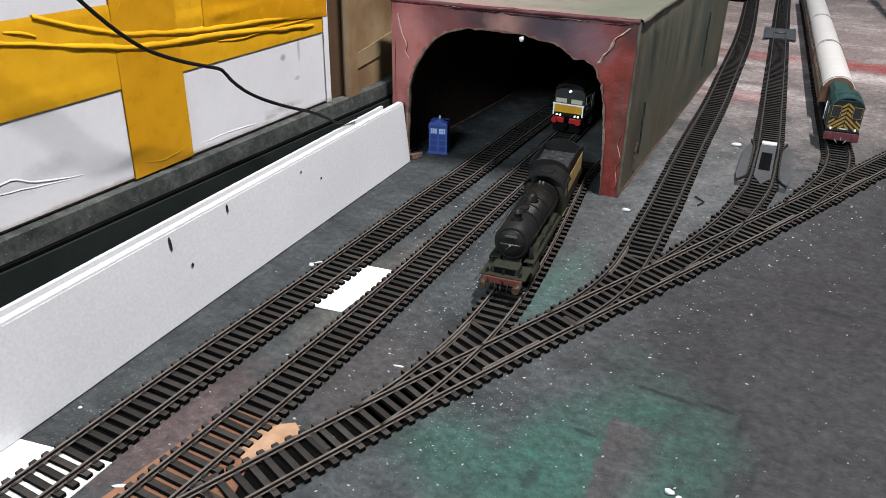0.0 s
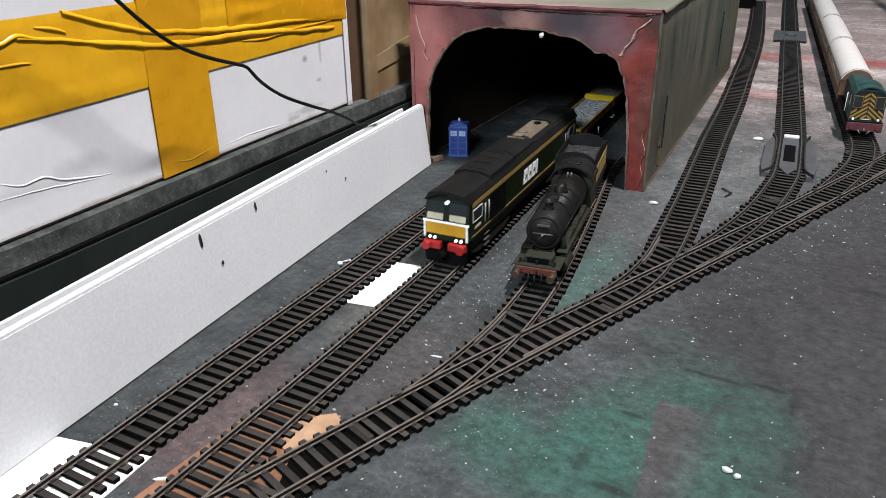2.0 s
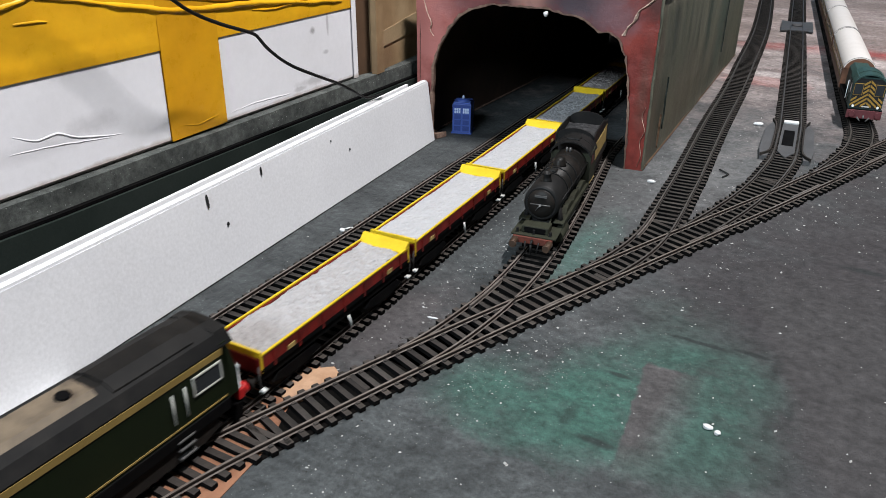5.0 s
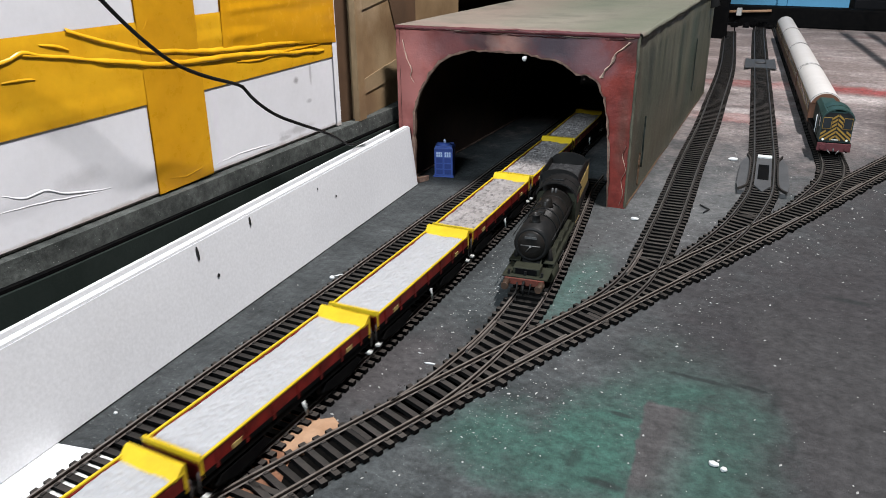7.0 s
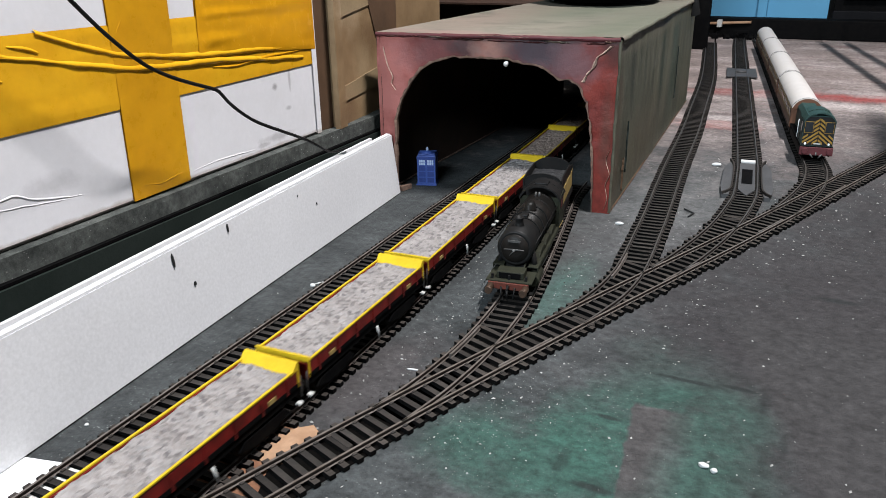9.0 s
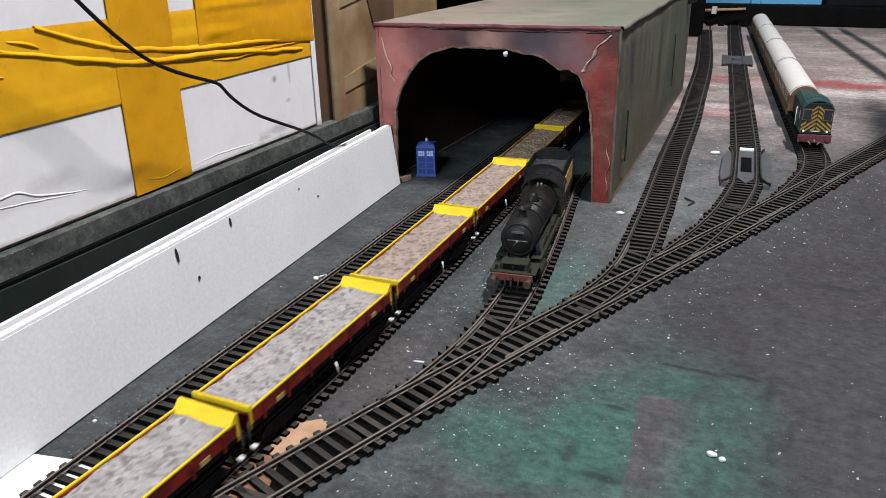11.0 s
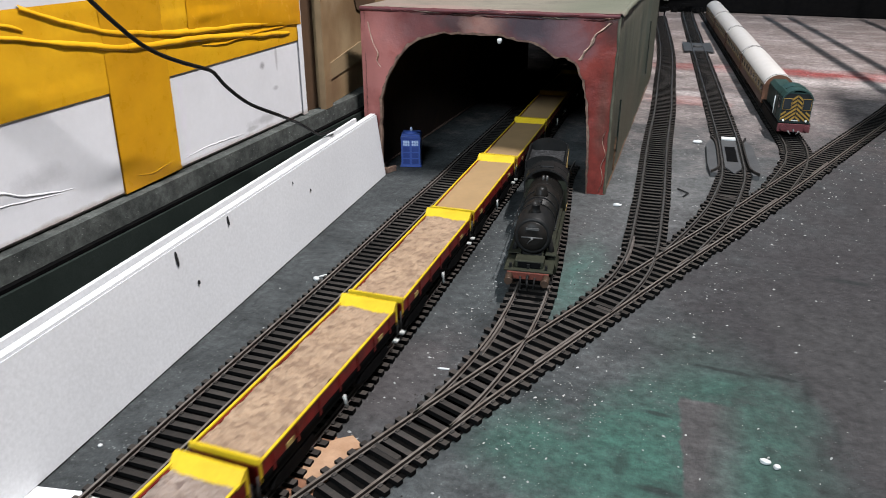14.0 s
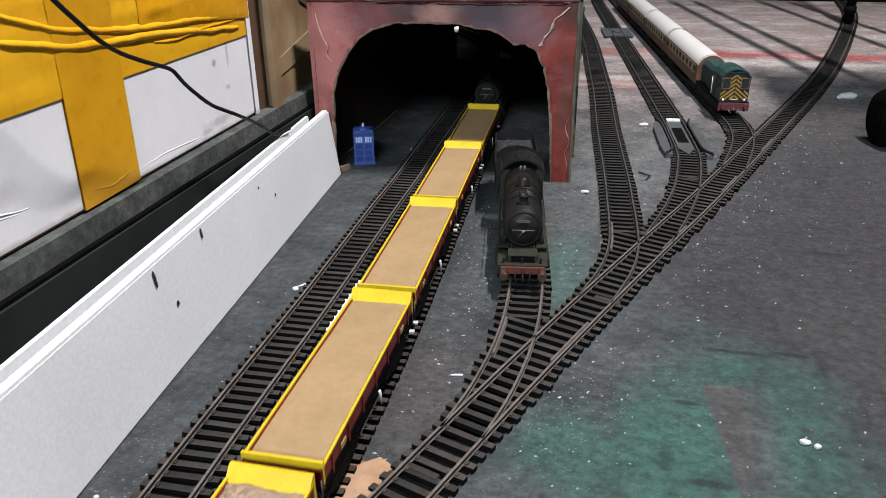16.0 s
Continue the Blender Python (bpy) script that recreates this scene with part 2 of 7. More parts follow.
def wedge_patch(m, planes, colour):
    """A patch of other paint bounded by straight edges: each plane is (nx, ny, distance, softness), positive inside."""
    nt = m.node_tree
    b = nt.nodes["Principled BSDF"]
    tc = next(n for n in nt.nodes if n.type == "TEX_COORD")
    jag = nt.nodes.new("ShaderNodeTexNoise")
    jag.inputs["Scale"].default_value, jag.inputs["Detail"].default_value = 130.0, 5.0
    nt.links.new(tc.outputs["Object"], jag.inputs["Vector"])
    total = None
    for nx, ny, dist, soft in planes:
        dot = nt.nodes.new("ShaderNodeVectorMath")
        dot.operation = "DOT_PRODUCT"
        dot.inputs[1].default_value = (nx, ny, 0)
        nt.links.new(tc.outputs["Object"], dot.inputs[0])
        shift = nt.nodes.new("ShaderNodeMath")
        shift.operation = "MULTIPLY_ADD"
        shift.inputs[1].default_value = 0.005
        nt.links.new(jag.outputs["Fac"], shift.inputs[0])
        nt.links.new(dot.outputs["Value"], shift.inputs[2])
        mr = nt.nodes.new("ShaderNodeMapRange")
        mr.inputs["From Min"].default_value, mr.inputs["From Max"].default_value = dist + 0.0025 - soft, dist + 0.0025 + soft
        nt.links.new(shift.outputs[0], mr.inputs["Value"])
        if total is None:
            total = mr.outputs["Result"]
        else:
            mul = nt.nodes.new("ShaderNodeMath")
            mul.operation = "MULTIPLY"
            nt.links.new(total, mul.inputs[0])
            nt.links.new(mr.outputs["Result"], mul.inputs[1])
            total = mul.outputs[0]
    mix = nt.nodes.new("ShaderNodeMix")
    mix.data_type = "RGBA"
    mix.inputs[7].default_value = (*colour, 1)
    nt.links.new(total, mix.inputs[0])
    nt.links.new(b.inputs["Base Color"].links[0].from_socket, mix.inputs[6])
    nt.links.new(mix.outputs[2], b.inputs["Base Color"])


# mauve wedge in the green paint: a sharp edge on one side, fading out on the other
wedge_patch(M_BOARD, [(0.990, 0.141, -0.0272, 0.0006), (0.0, -1.0, -0.3035, 0.0012), (-1.0, 0.0, 0.0500, 0.008), (0.0, 1.0, 0.236, 0.012)], (0.033, 0.031, 0.031))
# dark worn paint beyond the slanting edge of the green
wedge_patch(M_BOARD, [(0.9400, 0.3412, 0.0942, 0.004), (0.0, -1.0, -0.420, 0.03), (0.0, 1.0, 0.200, 0.02), (-1.0, 0.0, -0.180, 0.08)], (0.0225, 0.0212, 0.0216))
gritty(M_BOARD, True)
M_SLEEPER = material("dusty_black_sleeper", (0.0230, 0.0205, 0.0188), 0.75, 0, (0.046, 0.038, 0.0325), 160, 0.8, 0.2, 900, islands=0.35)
# shade between the sleepers and on their sides, put into colour
M_TRACK_SHADE = material("track_shade_black", (0.0022, 0.0021, 0.0020), 0.9, 0, (0.0060, 0.0055, 0.0050), 200, 0.6, 0.2, 900, 0.1)
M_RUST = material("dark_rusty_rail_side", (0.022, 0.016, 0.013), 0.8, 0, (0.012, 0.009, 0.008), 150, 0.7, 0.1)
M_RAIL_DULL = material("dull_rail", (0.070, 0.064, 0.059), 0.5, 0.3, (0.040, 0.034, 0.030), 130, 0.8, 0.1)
M_RAIL = material("weathered_rail", (0.150, 0.132, 0.120), 0.45, 0.35, (0.075, 0.058, 0.048), 130, 0.8, 0.1)
M_RAIL_BRIGHT = material("polished_rail", (0.165, 0.142, 0.125), 0.42, 0.4, (0.085, 0.064, 0.052), 120, 0.7, 0.1)
M_WHITE = material("white_plastic", (0.60, 0.60, 0.615), 0.42, 0, (0.53, 0.53, 0.545), 12, 0.5, 0.02)
M_CARD = material("white_card", (0.78, 0.78, 0.77), 0.8, 0, (0.55, 0.55, 0.53), 70, 0.5, 0.2)
M_MARK = material("black_mark", (0.02, 0.02, 0.02), 0.7)
M_LEDGE = painted("grey_ledge", (0.074, 0.079, 0.073), (0.020, 0.023, 0.021), [], 0.85, 30, 500, 0.4, specks=(0.3, 0.3, 0.29))
M_DKGREEN = material("dark_green_board", (0.014, 0.019, 0.0165), 0.6, 0, (0.024, 0.030, 0.027), 30, 0.7, 0.2)
M_BOXWHITE = painted(
    "white_carton", (0.62, 0.61, 0.63), (0.56, 0.55, 0.565),
    [(-0.325, 0.2330, 0.0833, 0.5, 0.0110, 0.0040, 0.6, 0.5, (0.30, 0.29, 0.30)), (-0.325, 0.205, 0.079, 0.5, 0.030, 0.0035, 0.6, 0.35, (0.36, 0.35, 0.36)),
     (-0.325, 0.4061, 0.1010, 0.5, 0.0026, 0.0022, 0.4, 0.7, (0.16, 0.15, 0.15)), (-0.325, 0.4224, 0.1040, 0.5, 0.0012, 0.0070, 0.4, 0.55, (0.22, 0.21, 0.21)),
     (-0.325, 0.4191, 0.0853, 0.5, 0.0030, 0.0014, 0.4, 0.6, (0.25, 0.24, 0.25)), (-0.325, 0.4051, 0.0690, 0.5, 0.0140, 0.0022, 0.5, 0.5, (0.24, 0.23, 0.23)), (-0.325, 0.3901, 0.0664, 0.5, 0.0060, 0.0012, 0.4, 0.5, (0.26, 0.25, 0.25)),
     (-0.325, 0.25, 0.0615, 0.5, 0.30, 0.0022, 0.5, 0.6, (0.24, 0.17, 0.12))], 0.6, 14, 300, 0.06, 60, grain=0.12)
M_TAPE = material("yellow_packing_tape", (0.70, 0.37, 0.014), 0.3, 0, (0.60, 0.27, 0.008), 18, 0.7, 0.06, 120)
M_TAPE2 = material("orange_packing_tape", (0.62, 0.290, 0.008), 0.25, 0, (0.54, 0.235, 0.006), 18, 0.7, 0.06, 120)
M_TAPE_UP = material("amber_packing_tape", (0.58, 0.285, 0.010), 0.3, 0, (0.50, 0.225, 0.007), 18, 0.7, 0.06, 120)
M_CARTON = painted(
    "brown_carton", (0.25, 0.165, 0.088), (0.15, 0.092, 0.045),
    [(-0.35, 0.500, 0.150, 0.5, 0.020, 0.020, 0.5, 0.6, (0.33, 0.25, 0.16)), (-0.35, 0.545, 0.120, 0.5, 0.030, 0.012, 0.5, 0.6, (0.12, 0.068, 0.034)),
     (-0.35, 0.520, 0.090, 0.5, 0.012, 0.025, 0.6, 0.5, (0.33, 0.24, 0.14)), (-0.35, 0.575, 0.150, 0.5, 0.015, 0.025, 0.5, 0.6, (0.09, 0.05, 0.028)),
     (-0.35, 0.490, 0.070, 0.5, 0.02, 0.010, 0.6, 0.5, (0.12, 0.07, 0.04))], 0.6, 25, 400, 0.2, 70, grain=0.3)
M_CARTON_DK = material("dark_brown_carton", (0.10, 0.055, 0.03), 0.75, 0, (0.06, 0.035, 0.02), 25, 0.8, 0.12, 400)
M_CLEAR = material("clear_packing_tape", (0.30, 0.22, 0.13), 0.15, 0, (0.24, 0.17, 0.1), 30, 0.6, 0.05)
M_TUNNEL_FRONT = painted(
    "tunnel_portal_paint", (0.205, 0.034, 0.025), (0.115, 0.018, 0.014),
    [
        (-0.322, 0.52, 0.085, 0.020, 1, 0.055, 0.6, 0.85, (0.33, 0.125, 0.112)),
        (-0.285, 0.52, 0.112, 0.020, 1, 0.014, 0.6, 0.6, (0.085, 0.045, 0.048)),
        (-0.260, 0.53, 0.118, 0.010, 1, 0.010, 0.6, 0.7, (0.025, 0.020, 0.022)),
        (-0.238, 0.53, 0.116, 0.012, 1, 0.014, 0.5, 0.75, (0.27, 0.15, 0.12)),
        (-0.205, 0.53, 0.114, 0.026, 1, 0.022, 0.6, 0.92, (0.042, 0.034, 0.042)),
        (-0.178, 0.53, 0.108, 0.014, 1, 0.016, 0.6, 0.75, (0.135, 0.070, 0.075)),
        (-0.152, 0.54, 0.118, 0.008, 1, 0.012, 0.5, 0.8, (0.045, 0.018, 0.016)),
        (-0.155, 0.54, 0.060, 0.004, 1, 0.030, 0.6, 0.6, (0.060, 0.030, 0.022)),
        (-0.200, 0.53, 0.123, 0.080, 1, 0.0022, 0.5, 0.75, (0.028, 0.018, 0.018)),
    ], 0.5, 60, 500, 0.25, 45)
M_TUNNEL_SIDE = painted(
    "tunnel_side_paint", (0.125, 0.124, 0.088), (0.028, 0.040, 0.028),
    [
        (-0.15, 0.55, 0.03, 1, 0.014, 0.09, 0.6, 0.7, (0.050, 0.036, 0.026)),
        (-0.15, 0.575, 0.03, 1, 0.010, 0.05, 0.6, 0.7, (0.018, 0.022, 0.016)),
        (-0.15, 0.66, 0.02, 1, 0.10, 0.03, 0.7, 0.6, (0.085, 0.068, 0.046)),
        (-0.15, 0.60, 0.10, 1, 0.012, 0.035, 0.6, 0.6, (0.014, 0.020, 0.016)),
        (-0.15, 0.76, 0.08, 1, 0.012, 0.05, 0.6, 0.7, (0.016, 0.032, 0.024)),
        (-0.15, 0.84, 0.08, 1, 0.025, 0.06, 0.6, 0.6, (0.028, 0.055, 0.042)),
        (-0.15, 0.70, 0.115, 1, 0.2, 0.005, 0.7, 0.5, (0.13, 0.12, 0.09)),
    ], 0.45, 28, 420, 0.2, 40)
for n in M_TUNNEL_SIDE.node_tree.nodes:
    if n.type == "TEX_NOISE" and n.inputs["Scale"].default_value == 28.0:
        stretch = M_TUNNEL_SIDE.node_tree.nodes.new("ShaderNodeMapping")
        stretch.inputs["Scale"].default_value = (1.0, 2.2, 0.35)
        source = next(k for k in M_TUNNEL_SIDE.node_tree.nodes if k.type == "TEX_COORD")
        M_TUNNEL_SIDE.node_tree.links.new(source.outputs["Object"], stretch.inputs["Vector"])
        M_TUNNEL_SIDE.node_tree.links.new(stretch.outputs["Vector"], n.inputs["Vector"])
M_TUNNEL_TOP = painted("tunnel_top_paint", (0.200, 0.178, 0.142), (0.100, 0.098, 0.077), [(-0.24, 0.54, 0.125, 0.12, 0.012, 1, 0.6, 0.7, (0.19, 0.13, 0.115)), (-0.30, 0.70, 0.125, 0.03, 0.15, 1, 0.7, 0.5, (0.17, 0.12, 0.10)), (-0.17, 0.62, 0.125, 0.03, 0.2, 1, 0.6, 0.7, (0.08, 0.088, 0.062)), (-0.25, 0.8, 0.125, 0.05, 0.12, 1, 0.6, 0.6, (0.075, 0.088, 0.062))], 0.7, 30, 420, 0.2, 30)
for card_mat in (M_TUNNEL_FRONT, M_TUNNEL_SIDE, M_TUNNEL_TOP):
    nt = card_mat.node_tree
    shader = nt.nodes["Principled BSDF"]
    source = next(k for k in nt.nodes if k.type == "TEX_COORD")
    wrinkle = nt.nodes.new("ShaderNodeTexNoise")
    wrinkle.inputs["Scale"].default_value, wrinkle.inputs["Detail"].default_value, wrinkle.inputs["Distortion"].default_value = 42.0, 6.0, 0.0
    nt.links.new(source.outputs["Object"], wrinkle.inputs["Vector"])
    relief = nt.nodes.new("ShaderNodeBump")
    relief.inputs["Strength"].default_value, relief.inputs["Distance"].default_value = 0.40, 0.003
    nt.links.new(wrinkle.outputs["Fac"], relief.inputs["Height"])
    nt.links.new(shader.inputs["Normal"].links[0].from_socket, relief.inputs["Normal"])
    nt.links.new(relief.outputs["Normal"], shader.inputs["Normal"])
    shader.inputs["Specular IOR Level"].default_value = 0.22
gritty(M_LEDGE)
M_TORN = material("torn_card_edge", (0.24, 0.155, 0.115), 0.85, 0, (0.07, 0.036, 0.03), 200, 0.8, 0.4)
# inner card is darkened: the tunnel's shade is partly put into this colour
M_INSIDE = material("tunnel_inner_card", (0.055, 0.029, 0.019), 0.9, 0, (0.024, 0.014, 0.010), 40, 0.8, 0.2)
M_CABLE = material("black_cable", (0.012, 0.012, 0.012), 0.4)
M_BLACK = material("matt_black", (0.0022, 0.0022, 0.0025), 0.75, 0, (0.006, 0.0055, 0.005), 120, 0.6, 0.1, 600.0, 0.08)
M_GRIME = material("grimy_underframe", (0.010, 0.009, 0.008), 0.7, 0, (0.022, 0.017, 0.014), 150, 0.6, 0.2)
M_LOCO_GREEN = material("dark_green_paint", (0.0075, 0.0112, 0.0045), 0.35, 0, (0.005, 0.0075, 0.0035), 60, 0.6, 0.02)
M_LOCO_DARK = material("darker_green_paint", (0.010, 0.016, 0.010), 0.38, 0, (0.008, 0.011, 0.008), 60, 0.6, 0.02)
M_LOCO_ROOF = material("dark_grey_roof", (0.0050, 0.0050, 0.0050), 0.55, 0, (0.013, 0.012, 0.011), 110, 0.7, 0.1)
M_STRIPE = material("dull_gold_stripe", (0.20, 0.135, 0.04), 0.5)
M_YELLOW = material("yellow_paint", (0.50, 0.345, 0.012), 0.45, 0, (0.38, 0.25, 0.01), 80, 0.5, 0.05)
M_NOSE = material("warning_yellow_panel", (0.50, 0.25, 0.014), 0.45)
M_REDPAINT = material("red_paint", (0.32, 0.012, 0.012), 0.45)
M_WAGON = material("maroon_wagon_side", (0.150, 0.011, 0.009), 0.38, 0, (0.040, 0.005, 0.004), 150, 0.9, 0.08)
M_WHITEPAINT = material("white_paint", (0.78, 0.78, 0.76), 0.5)
M_GREYPAINT = material("pale_grey_paint", (0.5, 0.5, 0.48), 0.5)
M_CREAM = material("cream_blind", (0.40, 0.36, 0.25), 0.6)
M_GLASS = material("dark_window", (0.02, 0.022, 0.024), 0.12, 0, (0.03, 0.032, 0.034), 50, 0.4, 0.0)
M_LIGHT = material("lit_headlamp", (0.80, 0.92, 1.0), 0.3, 0, (0.80, 0.92, 1.0), 30, 0, 0, 300, 0.5, 1.6)
M_TAN = material("tan_roof_patch", (0.120, 0.092, 0.062), 0.7, 0, (0.055, 0.042, 0.030), 150, 0.9, 0.2)
M_DULLWHITE = material("dull_white_paint", (0.36, 0.36, 0.32), 0.55, 0, (0.22, 0.22, 0.20), 200, 0.6, 0.05)
M_STEAM = material("sooty_green_boiler", (0.006, 0.006, 0.0055), 0.45, 0.0, (0.017, 0.0130, 0.011), 110, 0.7, 0.12)
M_STEAM_GREEN = material("dirty_green_plate", (0.022, 0.023, 0.015), 0.65, 0, (0.012, 0.012, 0.0085), 120, 0.7, 0.15)
M_SOOT = material("soot_black", (0.0075, 0.0075, 0.0075), 0.5, 0, (0.016, 0.0145, 0.0135), 140, 0.6, 0.1)
M_BEAM = material("rusty_red_beam", (0.105, 0.022, 0.013), 0.6, 0, (0.05, 0.020, 0.014), 200, 0.7, 0.15)
M_BRONZE = material("worn_bronze_buffer", (0.060, 0.036, 0.024), 0.5, 0.3, (0.040, 0.024, 0.017), 200, 0.6, 0.1)
M_OCHRE = material("ochre_lining", (0.28, 0.20, 0.07), 0.55)
M_COAL = material("coal", (0.015, 0.015, 0.016), 0.5, 0, (0.05, 0.05, 0.05), 400, 0.7, 0.6, 900)
M_STEEL = material("dull_steel", (0.10, 0.098, 0.095), 0.5, 0.5)
M_SHUNT = material("teal_green_paint", (0.022, 0.050, 0.045), 0.5, 0, (0.012, 0.028, 0.025), 120, 0.6, 0.08)
M_WASP = material("ochre_wasp_stripe", (0.25, 0.145, 0.024), 0.5, 0, (0.16, 0.095, 0.022), 150, 0.6, 0.05)
M_MAROON = material("dull_maroon", (0.085, 0.020, 0.023), 0.6, 0, (0.05, 0.014, 0.016), 120, 0.6, 0.1)
M_COACH_ROOF = material("off_white_coach_roof", (0.52, 0.49, 0.465), 0.55, 0, (0.44, 0.41, 0.385), 40, 0.5, 0.03)
M_UMBER = material("umber_coach_side", (0.11, 0.05, 0.028), 0.45, 0, (0.08, 0.035, 0.02), 60, 0.5, 0.03)
M_CREAMSIDE = material("cream_coach_side", (0.40, 0.29, 0.16), 0.45, 0, (0.48, 0.35, 0.2), 60, 0.5, 0.03)
M_POLICE = material("blue_plastic_box", (0.045, 0.085, 0.30), 0.5, 0, (0.035, 0.065, 0.24), 150, 0.5, 0.05)
M_POLICE_PALE = material("pale_blue_panes", (0.42, 0.5, 0.68), 0.5)
M_POLICE_DK = material("dark_blue_panel", (0.025, 0.05, 0.2), 0.55)
M_RERAIL = material("grey_plastic", (0.062, 0.061, 0.062), 0.6, 0, (0.034, 0.034, 0.035), 90, 0.6, 0.1)
M_WOOD = material("bare_chipboard", (0.34, 0.21, 0.13), 0.85, 0, (0.22, 0.115, 0.06), 60, 0.8, 0.3, 500)
M_ORANGEWOOD = material("stained_plywood", (0.21, 0.10, 0.056), 0.85, 0, (0.13, 0.055, 0.03), 60, 0.8, 0.25, 500)
M_DEBRIS = material("white_crumbs", (0.5, 0.5, 0.49), 0.85)
M_CRUMB = material("pale_crumbs", (0.36, 0.35, 0.335), 0.9, 0, (0.14, 0.135, 0.125), 300, 0.9)
M_TEAR = material("fresh_card_tear", (0.40, 0.29, 0.23), 0.85, 0, (0.22, 0.13, 0.10), 200, 0.8, 0.4)
M_BLUEWALL = material("blue_painted_board", (0.08, 0.26, 0.42), 0.6, 0, (0.07, 0.22, 0.36), 8, 0.6, 0.1)
M_ROOM = material("grey_room_wall", (0.28, 0.28, 0.27), 0.85, 0, (0.22, 0.22, 0.21), 3, 0.6, 0.1, 60)
M_FLOOR = material("concrete_floor", (0.16, 0.155, 0.15), 0.85, 0, (0.11, 0.105, 0.1), 4, 0.7, 0.1, 60)
M_DARKMETAL = material("dark_metal", (0.006, 0.006, 0.007), 0.6, 0.0, None, 60, 0.5, 0.1, 600.0, 0.12)
M_GREYMETAL = material("galvanised_metal", (0.35, 0.37, 0.40), 0.4, 0.7)


def load_material(name, pale, dark, size=780.0):
    """Small stones: each cell of a Voronoi pattern has its own shade, with raised stones."""
    m = material(name, pale, 0.85, 0, dark, 90, 0.5, 0.6, 900)
    nt = m.node_tree
    b = nt.nodes["Principled BSDF"]
    tc = next(n for n in nt.nodes if n.type == "TEX_COORD")
    vo = nt.nodes.new("ShaderNodeTexVoronoi")
    vo.inputs["Scale"].default_value = size
    nt.links.new(tc.outputs["Object"], vo.inputs["Vector"])
    sep = nt.nodes.new("ShaderNodeSeparateColor")
    nt.links.new(vo.outputs["Color"], sep.inputs[0])
    mr = nt.nodes.new("ShaderNodeMapRange")
    mr.inputs["From Min"].default_value, mr.inputs["From Max"].default_value = 0.55, 1.0
    mr.inputs["To Max"].default_value = 0.85
    nt.links.new(sep.outputs[0], mr.inputs["Value"])
    mix = nt.nodes.new("ShaderNodeMix")
    mix.data_type = "RGBA"
    mix.inputs[7].default_value = (*dark, 1)
    nt.links.new(mr.outputs["Result"], mix.inputs[0])
    nt.links.new(b.inputs["Base Color"].links[0].from_socket, mix.inputs[6])
    nt.links.new(mix.outputs[2], b.inputs["Base Color"])
    bp = next(n for n in nt.nodes if n.type == "BUMP")
    bp.invert = True
    bp.inputs["Distance"].default_value = 0.0015
    nt.links.new(vo.outputs["Distance"], bp.inputs["Height"])
    return m


LOADS = [
    load_material("pale_grey_load", (0.27, 0.262, 0.26), (0.19, 0.182, 0.18), 420),
    load_material("white_grey_load", (0.30, 0.30, 0.305), (0.23, 0.23, 0.235), 420),
    load_material("grey_ballast_load", (0.26, 0.238, 0.228), (0.070, 0.062, 0.062), 520),
    load_material("pinkish_ballast_load", (0.245, 0.190, 0.158), (0.080, 0.055, 0.046), 460),
    load_material("sandy_gravel_load", (0.285, 0.195, 0.128), (0.115, 0.072, 0.048), 460),
    material("plain_tan_card_load", (0.265, 0.172, 0.085), 0.7, 0, (0.21, 0.135, 0.066), 25, 0.7, 0.05, 300),
]

# ---- building helpers ----


def mesh_of(bm, name, mats, smooth=False):
    me = bpy.data.meshes.new(name)
    bmesh.ops.recalc_face_normals(bm, faces=bm.faces)
    bm.to_mesh(me)
    bm.free()
    for m in mats if isinstance(mats, (list, tuple)) else [mats]:
        me.materials.append(m)
    if smooth:
        for p in me.polygons:
            p.use_smooth = True
    return me


def part(name, bm, mats, parent=None, label="", smooth=False):
    ob = new(name, mesh_of(bm, name, mats, smooth))
    if parent:
        ob.parent = parent
    return tagged(ob, label)


def holder(name, m, label, category, group=""):
    ob = new(name)
    ob.empty_display_size = 0.01
    ob.matrix_world = m
    return tagged(ob, label, category, group)


def block(x0, x1, y0, y1, z0, z1, bevel=0.0, bm=None):
    own = bmesh.new()
    vs = [own.verts.new(p) for p in ((x0, y0, z0), (x1, y0, z0), (x1, y1, z0), (x0, y1, z0), (x0, y0, z1), (x1, y0, z1), (x1, y1, z1), (x0, y1, z1))]
    for f in ((3, 2, 1, 0), (4, 5, 6, 7), (0, 1, 5, 4), (1, 2, 6, 5), (2, 3, 7, 6), (3, 0, 4, 7)):
        own.faces.new([vs[i] for i in f])
    if bevel:
        bmesh.ops.bevel(own, geom=own.edges[:], offset=bevel, segments=2, affect="EDGES", profile=0.6)
    if bm is None:
        return own
    return merge(bm, own)


def merge(bm, own):
    base = [bm.verts.new(v.co) for v in own.verts]
    own.verts.index_update()
    for f in own.faces:
        try:
            g = bm.faces.new([base[v.index] for v in f.verts])
            g.material_index, g.smooth = f.material_index, f.smooth
        except ValueError:
            pass
    own.free()
    return bm


